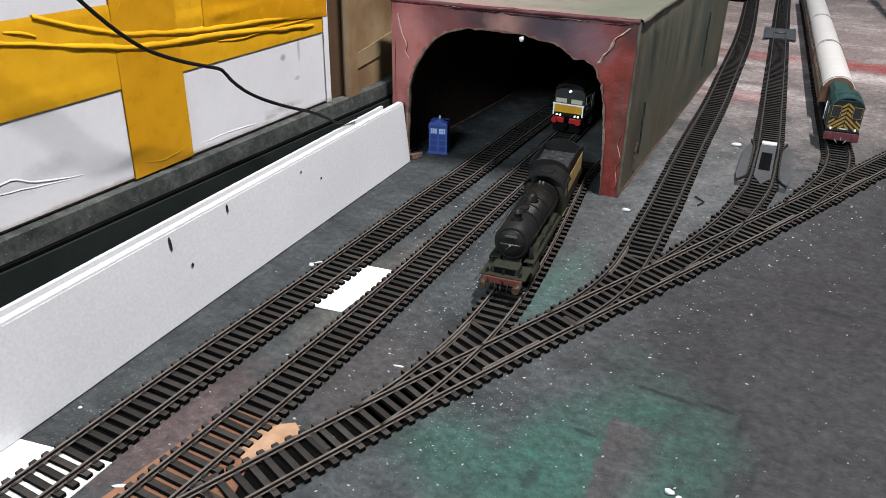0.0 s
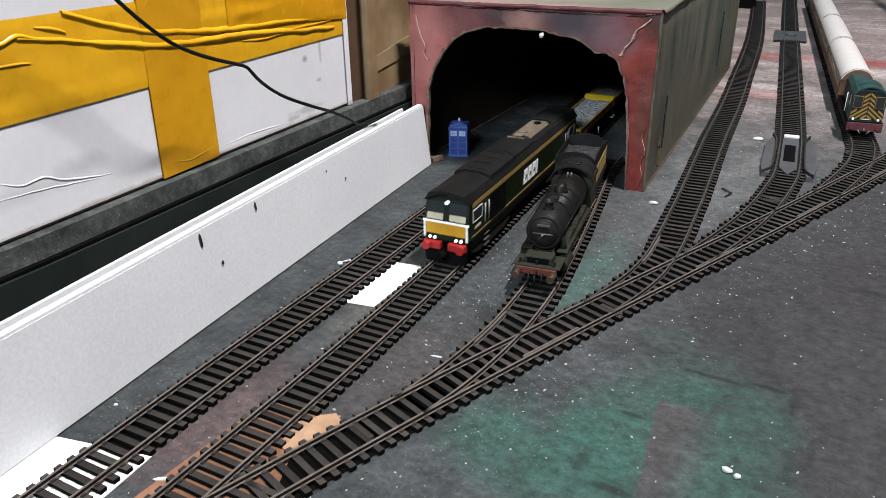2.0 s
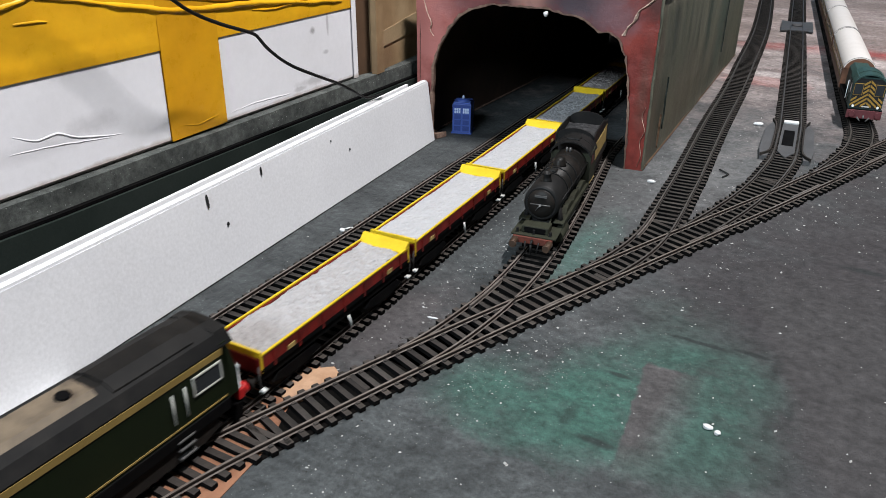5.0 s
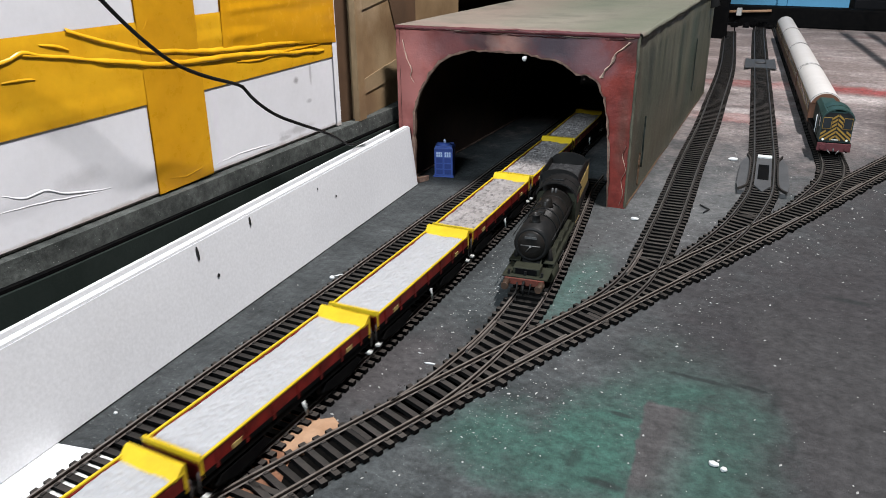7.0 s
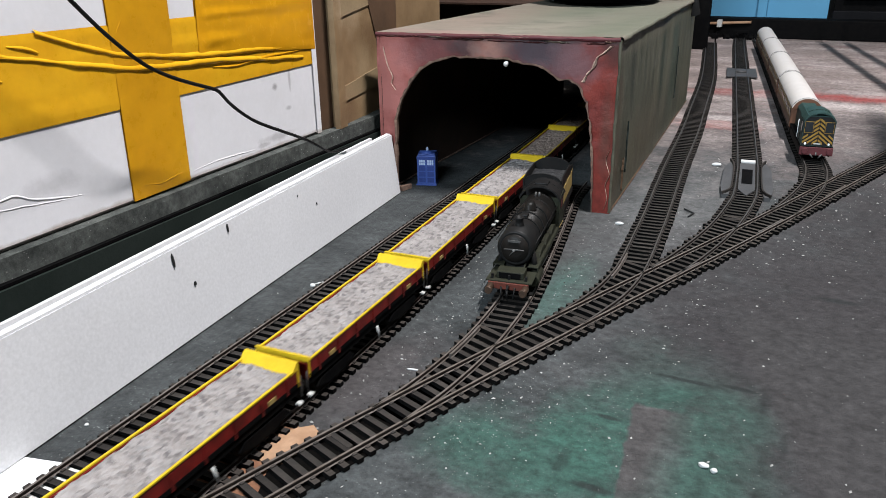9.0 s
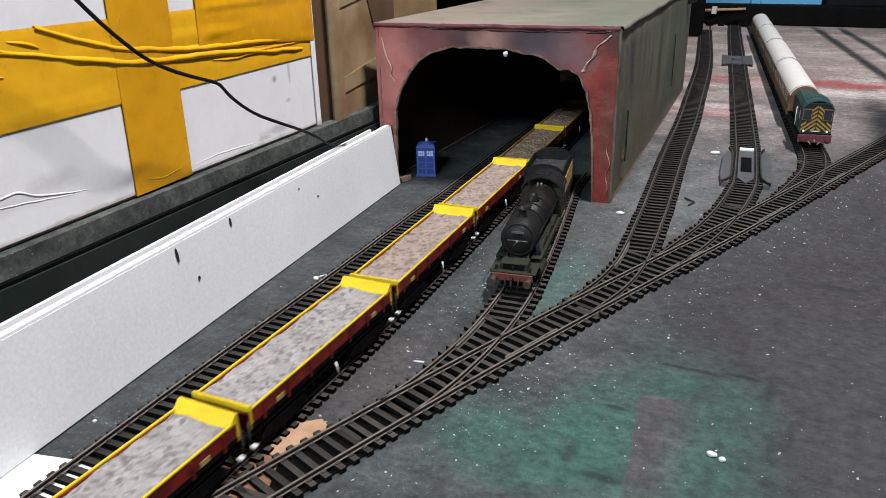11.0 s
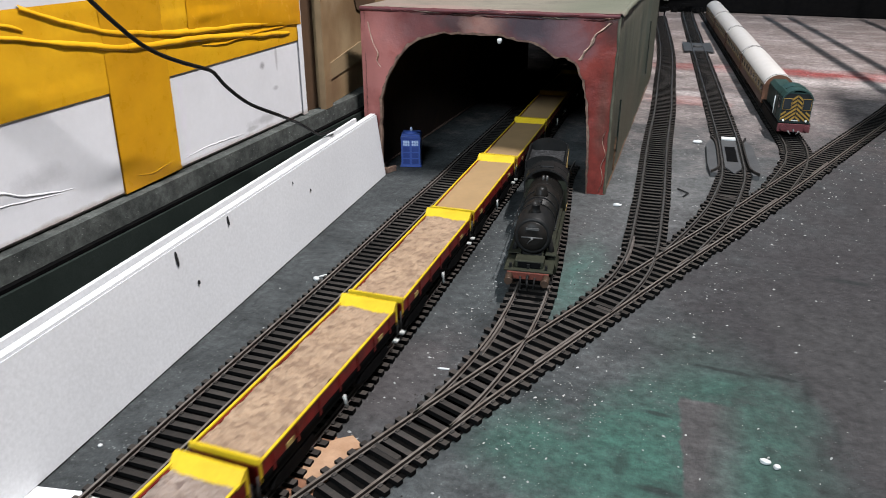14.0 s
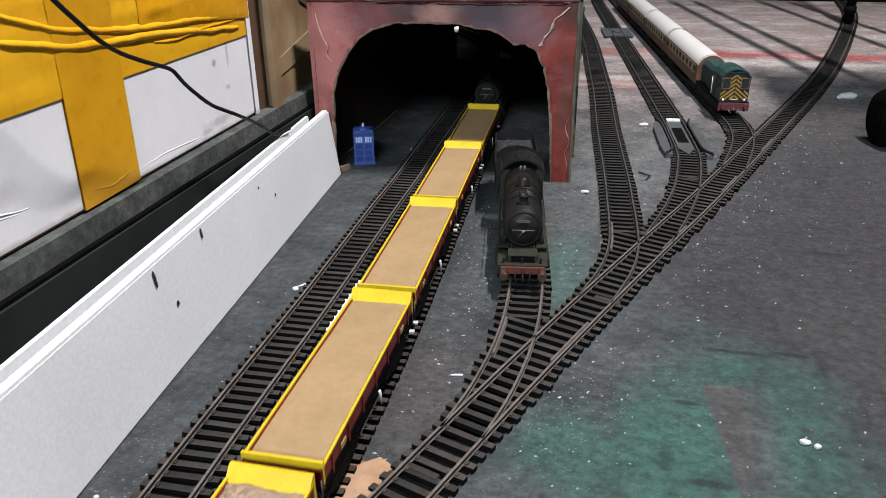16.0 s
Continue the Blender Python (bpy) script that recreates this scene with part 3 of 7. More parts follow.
def tube(p0, p1, r0, r1=None, n=16, bm=None, bevel=0.0):
    own = bmesh.new()
    p0, p1 = Vector(p0), Vector(p1)
    r1 = r0 if r1 is None else r1
    q = (p1 - p0).to_track_quat("Z", "Y").to_matrix()
    rings = []
    steps = [(p0, r0), (p1, r1)]
    if bevel:
        d = (p1 - p0).normalized()
        steps = [(p0, r0 - bevel), (p0 + d * bevel, r0), (p1 - d * bevel, r1), (p1, r1 - bevel)]
    for p, r in steps:
        rings.append([own.verts.new(p + q @ Vector((r * math.cos(2 * math.pi * i / n), r * math.sin(2 * math.pi * i / n), 0))) for i in range(n)])
    for a, b in zip(rings, rings[1:]):
        for i in range(n):
            f = own.faces.new((a[i], a[(i + 1) % n], b[(i + 1) % n], b[i]))
            f.smooth = True
    own.faces.new(rings[0][::-1])
    own.faces.new(rings[-1])
    return own if bm is None else merge(bm, own)


def lathe(profile, base, axis="z", n=20, bm=None):
    """Turns a list of (radius, height) about an axis through base."""
    own = bmesh.new()
    rings = []
    for r, h in profile:
        ring = []
        for i in range(n):
            a, b = r * math.cos(2 * math.pi * i / n), r * math.sin(2 * math.pi * i / n)
            co = (a, b, h) if axis == "z" else (a, h, b)
            ring.append(own.verts.new(Vector(base) + Vector(co)))
        rings.append(ring)
    for a, b in zip(rings, rings[1:]):
        for i in range(n):
            own.faces.new((a[i], a[(i + 1) % n], b[(i + 1) % n], b[i])).smooth = True
    own.faces.new(rings[0][::-1])
    own.faces.new(rings[-1])
    return own if bm is None else merge(bm, own)


def prism(outline, y0, y1, bm=None, axis="y"):
    """An outline of (x, z), drawn out along y; with axis z, of (x, y) drawn up."""
    own = bmesh.new()
    put = (lambda a, b, c: (a, c, b)) if axis == "y" else ((lambda a, b, c: (a, b, c)) if axis == "z" else (lambda a, b, c: (c, a, b)))
    lo = [own.verts.new(put(a, b, y0)) for a, b in outline]
    hi = [own.verts.new(put(a, b, y1)) for a, b in outline]
    n = len(outline)
    own.faces.new(lo)
    own.faces.new(hi[::-1])
    for i in range(n):
        own.faces.new((lo[i], hi[i], hi[(i + 1) % n], lo[(i + 1) % n]))
    return own if bm is None else merge(bm, own)


def spline(points, step=0.004):
    """A smooth dense line through plan points."""
    pts = [Vector((*p, 0)) if len(p) == 2 else Vector(p) for p in points]
    pts = [2 * pts[0] - pts[1], *pts, 2 * pts[-1] - pts[-2]]
    out = []
    for a, b, c, d in zip(pts, pts[1:], pts[2:], pts[3:]):
        n = max(2, int((c - b).length / step))
        for i in range(n):
            u = i / n
            out.append(0.5 * (2 * b + (c - a) * u + (2 * a - 5 * b + 4 * c - d) * u * u + (3 * b - a - 3 * c + d) * u ** 3))
    out.append(pts[-2])
    return out


class Line:
    """A dense line with its length along it."""

    def __init__(self, points, step=0.004):
        self.p = np.array([tuple(v) for v in spline(points, step)])
        self.s = np.concatenate([[0], np.cumsum(np.linalg.norm(np.diff(self.p, axis=0), axis=1))])

    def at(self, s):
        return Vector([float(np.interp(s, self.s, self.p[:, i])) for i in range(3)])

    def along(self, s):
        return (self.at(s + 0.002) - self.at(s - 0.002)).normalized()

    def s_of_y(self, y):
        i = int(np.argmin(np.abs(self.p[:, 1] - y)))
        return float(self.s[i])

    def x_at(self, y):
        return float(self.at(self.s_of_y(y)).x)


def sweep(line, outline, s0, s1, step, off=0.0, bm=None):
    """Sweeps an outline of (across, up) along a Line, off metres to its right."""
    own = bmesh.new()
    n = max(2, int((s1 - s0) / step))
    rings = []
    for i in range(n + 1):
        s = s0 + (s1 - s0) * i / n
        p, d = line.at(s), line.along(s)
        r = Vector((d.y, -d.x, 0))
        rings.append([own.verts.new(p + r * (off + a) + Vector((0, 0, b))) for a, b in outline])
    k = len(outline)
    for a, b in zip(rings, rings[1:]):
        for i in range(k):
            own.faces.new((a[i], a[(i + 1) % k], b[(i + 1) % k], b[i]))
    own.faces.new(rings[0][::-1])
    own.faces.new(rings[-1])
    return own if bm is None else merge(bm, own)


# ---- the board and the room ----
bm = block(-2.6, 1.0, -2.3, 1.86, -0.018, 0.0)
part("ground", bm, M_BOARD, None, "")
tagged(bpy.data.objects["ground"], "grey-green painted baseboard with worn paint patches", "baseboard", kind="structure")
for nm, bx, mt in (
    ("floor", (-4.2, 3.2, -3.6, 4.2, -1.0, -0.9), M_FLOOR),
    ("ceiling", (-4.2, 3.2, -3.6, 4.2, 1.75, 1.85), M_ROOM),
    ("wall_north", (-4.2, 3.2, 4.2, 4.3, -0.9, 1.75), M_ROOM),
    ("wall_south", (-4.2, 3.2, -3.7, -3.6, -0.9, 1.75), M_ROOM),
    ("wall_east", (3.2, 3.3, -3.6, 4.2, -0.9, 1.75), M_ROOM),
    ("wall_west", (-4.3, -4.2, -3.6, 4.2, -0.9, 1.75), M_ROOM),
):
    part(nm, block(*bx), mt)
    tagged(bpy.data.objects[nm], "plain grey room surface round the model railway", "room", kind="structure")
for x in (-2.5, 0.9):
    for y in (-2.2, 1.75):
        table_leg = part("table_leg", block(x - 0.03, x + 0.03, y - 0.03, y + 0.03, -0.9, -0.018, 0.003), M_WOOD, None)
        tagged(table_leg, "plain timber leg under the baseboard", "table leg", "baseboard legs", "structure")

# ---- railway lines ----
ARC2 = [(-0.2575 - 0.497 * (1 - math.cos(a)) - 0.040 * math.sin(a), 0.985 + 0.497 * math.sin(a)) for a in np.linspace(0.05, 1.5, 10)]
ARC1 = [(-0.2985 - 0.450 * (1 - math.cos(a)) - 0.036 * math.sin(a), 0.985 + 0.450 * math.sin(a)) for a in np.linspace(0.05, 1.5, 10)]
T1 = Line([(-0.205, -2.25), (-0.215, -1.0), (-0.2305, -0.15), (-0.2365, 0.05), (-0.2405, 0.14), (-0.2458, 0.23), (-0.2510, 0.335), (-0.2585, 0.45), (-0.2622, 0.52), (-0.2680, 0.60), (-0.2770, 0.74), (-0.2895, 0.89), *ARC1, (-1.6, 1.44), (-2.55, 1.445)])
T2 = Line([(-0.150, -2.25), (-0.165, -1.0), (-0.1905, -0.15), (-0.1965, 0.05), (-0.200, 0.171), (-0.2045, 0.278), (-0.2110, 0.373), (-0.2197, 0.48), (-0.2290, 0.60), (-0.2412, 0.74), (-0.2515, 0.89), *ARC2, (-1.6, 1.488), (-2.55, 1.493)])
D = Line([(-0.1960, 0.045), (-0.1935, 0.10), (-0.1870, 0.145), (-0.1760, 0.185), (-0.1520, 0.26), (-0.1225, 0.345), (-0.0885, 0.438), (-0.0535, 0.5324), (0.0040, 0.697), (0.1007, 0.985), (0.196, 1.339), (0.2508, 1.58), (0.28, 1.80)])
T3 = Line([(-0.1575, 0.243), (-0.1520, 0.275), (-0.1495, 0.315), (-0.1520, 0.36), (-0.1580, 0.40), (-0.1670, 0.45), (-0.1800, 0.515), (-0.1890, 0.56), (-0.193, 0.60)])
T5 = Line([(-0.1180, 0.358), (-0.1095, 0.395), (-0.1068, 0.425), (-0.1080, 0.4565), (-0.1118, 0.50), (-0.1165, 0.5505), (-0.1305, 0.6795), (-0.1435, 0.8185), (-0.1575, 0.942), (-0.1895, 1.2105), (-0.245, 1.573), (-0.2600, 1.67)])
T6 = Line([(-0.0880, 0.44), (-0.0765, 0.49), (-0.0690, 0.535), (-0.0655, 0.58), (-0.0650, 0.62), (-0.0705, 0.68), (-0.0778, 0.741), (-0.1155, 1.02), (-0.196, 1.61), (-0.2150, 1.765)])
T7 = Line([(-0.0345, 0.585), (-0.0245, 0.635), (-0.0195, 0.67), (-0.0190, 0.705), (-0.0223, 0.739), (-0.039, 0.845), (-0.085, 1.15), (-0.158, 1.63), (-0.178, 1.76)])

GAUGE, SLEEPER = 0.0163, 0.0258
RAIL_SHAPE = [(-0.0008, 0.0024), (0.0008, 0.0024), (0.0004, 0.0029), (0.0004, 0.0037), (0.00062, 0.0039), (0.00050, 0.0044), (-0.00050, 0.0044), (-0.00062, 0.0039), (-0.0004, 0.0037), (-0.0004, 0.0029)]
SLEEPER_SHAPE = {}


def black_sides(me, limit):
    """Dusty or polished tops; steeper faces take the second material, painted shade or rust."""
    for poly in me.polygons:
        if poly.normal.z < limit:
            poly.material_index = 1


def sleeper_mesh(length):
    key = round(length, 4)
    if key not in SLEEPER_SHAPE:
        SLEEPER_SHAPE[key] = mesh_of(block(-length / 2, length / 2, -0.00145, 0.00145, 0.0002, 0.0024, 0.0002), "sleeper", [M_SLEEPER, M_TRACK_SHADE])
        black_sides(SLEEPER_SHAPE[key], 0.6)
    return SLEEPER_SHAPE[key]


def chair_shape(bm, p, d, off):
    r = Vector((d.y, -d.x, 0))
    for side in (-1, 1):
        c = p + r * (off + side * 0.0014)
        quad = [c + r * a + d * b for a, b in ((-0.0006, -0.0009), (0.0006, -0.0009), (0.0006, 0.0009), (-0.0006, 0.0009))]
        lo, hi = [bm.verts.new((v.x, v.y, 0.0023)) for v in quad], [bm.verts.new((v.x, v.y, 0.0030)) for v in quad]
        bm.faces.new(hi)
        for i in range(4):
            bm.faces.new((lo[i], lo[(i + 1) % 4], hi[(i + 1) % 4], hi[i]))


def widen(line, s, others):
    """How far a sleeper has to reach beyond its own track to carry tracks that branch off."""
    p, d = line.at(s), line.along(s)
    r = Vector((d.y, -d.x, 0))
    lo, hi = -SLEEPER / 2, SLEEPER / 2
    for o in others:
        gap = np.hypot(o.p[:, 0] - p.x, o.p[:, 1] - p.y)
        ahead = np.abs((o.p[:, 0] - p.x) * d.x + (o.p[:, 1] - p.y) * d.y)
        k = int(np.argmin(np.where(gap < 0.05, ahead, 9.0)))
        v = Vector(o.p[k]) - p
        a = v.dot(r)
        if abs(v.dot(d)) < 0.0035 and abs(a) < 0.0232:
            lo, hi = min(lo, a - SLEEPER / 2), max(hi, a + SLEEPER / 2)
    return lo, hi


def build_track(label, line, s0, s1, near, skip=(), carries=(), rail_mat=M_RAIL, rails=(1, -1), pitch=0.0057):
    """A track from s0 to s1: two rails, its sleepers one by one between the near stretch of y, the others joined."""
    root = holder("railway_track", Matrix(), label, "railway track", "model railway tracks")
    for side in rails:
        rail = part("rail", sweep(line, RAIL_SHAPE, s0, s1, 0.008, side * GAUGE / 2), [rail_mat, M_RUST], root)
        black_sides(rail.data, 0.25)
    # dark strip paints the shade that fills the gaps between sleepers
    part("gap_shade_strip", sweep(line, [(-0.0112, 0.0), (0.0112, 0.0), (0.0106, 0.00035), (-0.0106, 0.00035)], s0, s1, 0.02), M_TRACK_SHADE, root, "near-black strip painting the shade between the sleepers")
    far, chairs = bmesh.new(), bmesh.new()
    n, count = int((s1 - s0) / pitch), 0
    rnd = random.Random(len(label))
    for i in range(n):
        s = s0 + pitch * (i + 0.5)
        p, d = line.at(s), line.along(s)
        if any(a < (s if not isinstance(a, str) else 0) < b for a, b in skip):
            continue
        lo, hi = widen(line, s, carries)
        r = Vector((d.y, -d.x, 0))
        c = p + r * (lo + hi) / 2
        turn = math.degrees(math.atan2(d.y, d.x)) - 90 + rnd.uniform(-1.2, 1.2)
        if near[0] < p.y < near[1] and count < 290 and p.x > -0.5:
            ob = new("sleeper", sleeper_mesh(round((hi - lo) / 0.004) * 0.004 if hi - lo > SLEEPER + 0.001 else SLEEPER))
            ob.parent = root
            ob.matrix_basis = pose(c.x + rnd.uniform(-0.0002, 0.0002), c.y, 0, 0, 0, turn)
            count += 1
            if p.y < 0.75:
                for side in (-1, 1):
                    chair_shape(chairs, p, d, side * GAUGE / 2)
        else:
            q = [c + r * a + d * b for a, b in ((-SLEEPER / 2, -0.00135), (SLEEPER / 2, -0.00135), (SLEEPER / 2, 0.00135), (-SLEEPER / 2, 0.00135))]
            lo4, hi4 = [far.verts.new((v.x, v.y, 0.0002)) for v in q], [far.verts.new((v.x, v.y, 0.0024)) for v in q]
            far.faces.new(hi4)
            for k in range(4):
                far.faces.new((lo4[k], lo4[(k + 1) % 4], hi4[(k + 1) % 4], hi4[k]))
    if far.verts:
        heap = part("far_sleepers", far, [M_SLEEPER, M_TRACK_SHADE], root)
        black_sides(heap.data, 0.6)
        tagged(heap, "far black plastic sleepers", kind="stuff")
    if chairs.verts:
        tagged(part("chair_moulding", chairs, M_SLEEPER, root), "tiny plastic rail chairs", kind="stuff")
    return root


def clear_of(line, other, need):
    """The stretch of a line that lies closer than need to another."""
    near = [s for s, p in zip(line.s, line.p) if np.hypot(other.p[:, 0] - p[0], other.p[:, 1] - p[1]).min() < need]
    return (min(near) - 1, max(near)) if near else (-2, -1)


L = lambda line, y: line.s_of_y(y)  # noqa: E731
build_track("straight black-sleepered model track beside the white panel", T1, L(T1, -2.2), T1.s[-1], (0.08, 1.0))
build_track("straight black-sleepered model track carrying the freight train", T2, L(T2, -2.2), T2.s[-1], (0.08, 1.0), carries=(D,))
build_track("long diagonal model track with several turnouts", D, 0.0, D.s[-1], (0.05, 1.2), skip=[clear_of(D, T2, 0.0215)], carries=(T3, T5, T6, T7), rail_mat=M_RAIL_BRIGHT, pitch=0.0065)
build_track("curved siding track running into the cardboard tunnel", T3, 0.0, T3.s[-1], (0.0, 0.7), skip=[clear_of(T3, D, 0.0215)], pitch=0.0065)
build_track("siding track along the outside of the tunnel", T5, 0.0, T5.s[-1], (0.0, 1.7), skip=[clear_of(T5, D, 0.0215)], rail_mat=M_RAIL_DULL, pitch=0.0066)
build_track("siding track through the grey plastic rerailer", T6, 0.0, T6.s[-1], (0.0, 1.7), skip=[clear_of(T6, D, 0.0215)], rail_mat=M_RAIL_DULL, pitch=0.0066)
build_track("siding track under the shunter and passenger coaches", T7, 0.0, T7.s[-1], (0.0, 1.1), skip=[clear_of(T7, D, 0.0215)], rail_mat=M_RAIL_DULL, pitch=0.0066)


def check_rails(label, line, y0, y1, off):
    root = holder("check_rail", Matrix(), label, "check rail", "turnout check rails")
    part("rail", sweep(line, RAIL_SHAPE, L(line, y0), L(line, y1), 0.006, off), M_RAIL, root)


for line, y0, y1, off in ((D, 0.30, 0.335, 0.0066), (T3, 0.297, 0.333, -0.0066), (D, 0.43, 0.465, 0.0066), (T5, 0.42, 0.46, -0.0066), (D, 0.535, 0.57, 0.0066), (D, 0.64, 0.675, 0.0066)):
    check_rails("short check rail inside a turnout", line, y0, y1, off)
# moulded point-motor boxes of the turnouts
for line, y, off in ((D, 0.222, -0.002), (D, 0.362, 0.004)):
    p, d = line.at(L(line, y)), line.along(L(line, y))
    r = Vector((d.y, -d.x, 0))
    c = p + r * off
    tie = part("point_tie_bar", block(-0.0066, 0.0066, -0.0014, 0.0014, 0.0003, 0.0028, 0.0005), M_SLEEPER)
    tie.matrix_world = pose(c.x, c.y, 0, 0, 0, math.degrees(math.atan2(d.y, d.x)) - 90)
    tagged(tie, "black plastic tie bar plate of a turnout", "point tie bar", "turnout tie bars")

# ---- white panel, ledge, cartons ----
PANEL = Line([(-0.2025, -0.42), (-0.2525, 0.0), (-0.2715, 0.16), (-0.2820, 0.2466), (-0.2935, 0.344), (-0.3140, 0.5185)])


def lean_sweep(line, s0, s1, x0, x1, z0, z1, lean):
    return sweep(line, [(x0 - lean * z0, z0), (x1 - lean * z0, z0), (x1 - lean * z1, z1), (x0 - lean * z1, z1)], s0, s1, 0.03)


trunk = holder("plastic_trunking", Matrix(), "white plastic trunking panel standing along the tracks", "plastic panel")
PE = PANEL.s[-1]
part("front_panel", lean_sweep(PANEL, 0, PE, -0.0028, 0.0, 0.0009, 0.0475, 0.13), M_WHITE, trunk)
part("rear_panel", lean_sweep(PANEL, 0, PE - 0.012, -0.0135, -0.0115, 0.0, 0.0470, 0.13), M_WHITE, trunk)
part("web", lean_sweep(PANEL, 0, PE - 0.016, -0.0115, -0.0028, 0.0385, 0.0400, 0.13), M_GREYPAINT, trunk)
part("lip", lean_sweep(PANEL, 0, PE - 0.001, -0.0040, -0.0004, 0.0476, 0.0487, 0.13), M_WHITE, trunk)
for y, z, h, w in ((0.262, 0.0425, 0.0075, 0.0016), (0.304, 0.0440, 0.0050, 0.0013), (0.272, 0.0262, 0.0022, 0.0016), (0.395, 0.030, 0.0016, 0.0010), (0.375, 0.041, 0.0014, 0.0008)):
    s = L(PANEL, y)
    p, d = PANEL.at(s), PANEL.along(s)
    n = Vector((d.y, -d.x, 0))
    bm = bmesh.new()
    tube((0, 0, 0), (0, 0, 0.0003), 0.5, 0.5, 10, bm)
    bmesh.ops.scale(bm, vec=(w, h, 1), verts=bm.verts)
    mark = part("black_mark", bm, M_MARK, trunk)
    base = p + n * 0.0004 - n * (0.13 * z) + Vector((0, 0, z))
    mark.matrix_basis = Matrix.Translation(base) @ Matrix([[d.x, -n.x * 0.13, n.x, 0], [d.y, -n.y * 0.13, n.y, 0], [0, 1, 0.13, 0], [0, 0, 0, 1]])

ledge = holder("raised_ledge", Matrix(), "dusty grey raised board edge behind the white panel", "ledge")
part("top_board", prism([(-0.318, -0.5), (-0.322, 0.2), (-0.3300, 0.36), (-0.342, 0.62), (-0.352, 0.80), (-0.60, 0.80), (-0.60, -0.5)], 0.050, 0.0605, axis="z"), M_LEDGE, ledge)
part("lower_board", prism([(-0.310, -0.5), (-0.318, 0.2), (-0.3270, 0.36), (-0.339, 0.62), (-0.349, 0.80), (-0.60, 0.80), (-0.60, -0.5)], 0.0, 0.0480, axis="z"), M_DKGREEN, ledge)
part("batten", prism([(-0.3145, -0.5), (-0.3195, 0.2), (-0.3280, 0.36), (-0.3400, 0.62), (-0.350, 0.80), (-0.60, 0.80), (-0.60, -0.5)], 0.0482, 0.0498, axis="z"), M_BLACK, ledge)

# white carton with tape: its near face runs from (-0.3205, 0.09) to (-0.3410, 0.4556)
BOX_A, BOX_B = Vector((-0.3060, -0.20, 0)), Vector((-0.3408, 0.4556, 0))
BD = (BOX_B - BOX_A).normalized()
BN = Vector((BD.y, -BD.x, 0))
carton = holder("white_carton", Matrix(), "white cardboard carton sealed with wide yellow tape", "cardboard box")


def on_box(y, z, out=0.0):
    u = (y - BOX_A.y) / BD.y
    return BOX_A + BD * u + BN * out + Vector((0, 0, z))


def slab(corners, out0, out1, bm=None, wave=0.0, cuts=1):
    """A quad of (y, z) on the carton's face, as a thin sheet with some ripple."""
    own = bmesh.new()
    (y0, z0), (y1, z1), (y2, z2), (y3, z3) = corners
    n = cuts
    grid = []
    for i in range(n + 1):
        row = []
        for j in range(n + 1):
            u, v = i / n, j / n
            y = (1 - v) * ((1 - u) * y0 + u * y1) + v * ((1 - u) * y3 + u * y2)
            z = (1 - v) * ((1 - u) * z0 + u * z1) + v * ((1 - u) * z3 + u * z2)
            o = out1
            if wave:
                border = min(1, 12 * min(u, 1 - u, v, 1 - v))
                o += border * wave * (noise.noise(Vector((y * 30, z * 120, 0))) + 1) * 0.5 + border * wave * 1.6 * max(0, noise.noise(Vector((y * 8, z * 150, 3))) - 0.15)
            row.append(own.verts.new(on_box(y, z, o)))
        grid.append(row)
    for i in range(n):
        for j in range(n):
            own.faces.new((grid[i][j], grid[i + 1][j], grid[i + 1][j + 1], grid[i][j + 1])).smooth = True
    base = [own.verts.new(on_box(*c, out0)) for c in corners]
    own.faces.new(base)
    return own if bm is None else merge(bm, own)


far = BN * -0.25
bm = bmesh.new()
quad = [BOX_A, BOX_B, BOX_B + far, BOX_A + far]
lo, hi = [bm.verts.new((*v.xy, 0.0606)) for v in quad], [bm.verts.new((*v.xy, 0.185)) for v in quad]
bm.faces.new(lo), bm.faces.new(hi)
for i in range(4):
    bm.faces.new((lo[i], lo[(i + 1) % 4], hi[(i + 1) % 4], hi[i]))
bmesh.ops.bevel(bm, geom=bm.edges[:], offset=0.002, segments=2, affect="EDGES")
part("carton_body", bm, M_BOXWHITE, carton)
part("corner_flap", slab([(0.449, 0.0612), (0.4545, 0.0612), (0.4542, 0.185), (0.4488, 0.185)], 0.0001, 0.0012), M_BOXWHITE, carton)
part("wide_tape", slab([(-0.19, 0.1085), (0.4540, 0.1103), (0.4525, 0.1490), (-0.19, 0.1535)], 0.0001, 0.0006, None, 0.0004, 40), M_TAPE, carton, "wide yellow tape, wrinkled")
part("upright_tape", slab([(0.2782, 0.0618), (0.3198, 0.0622), (0.3214, 0.185), (0.2812, 0.185)], 0.0001, 0.0011, None, 0.0003, 24), M_TAPE_UP, carton, "upright yellow tape strip")
part("upper_tape", slab([(0.3396, 0.1300), (0.4535, 0.1200), (0.4530, 0.185), (0.3430, 0.185)], 0.0001, 0.0014, None, 0.0009, 40), M_TAPE2, carton, "orange tape with folds")


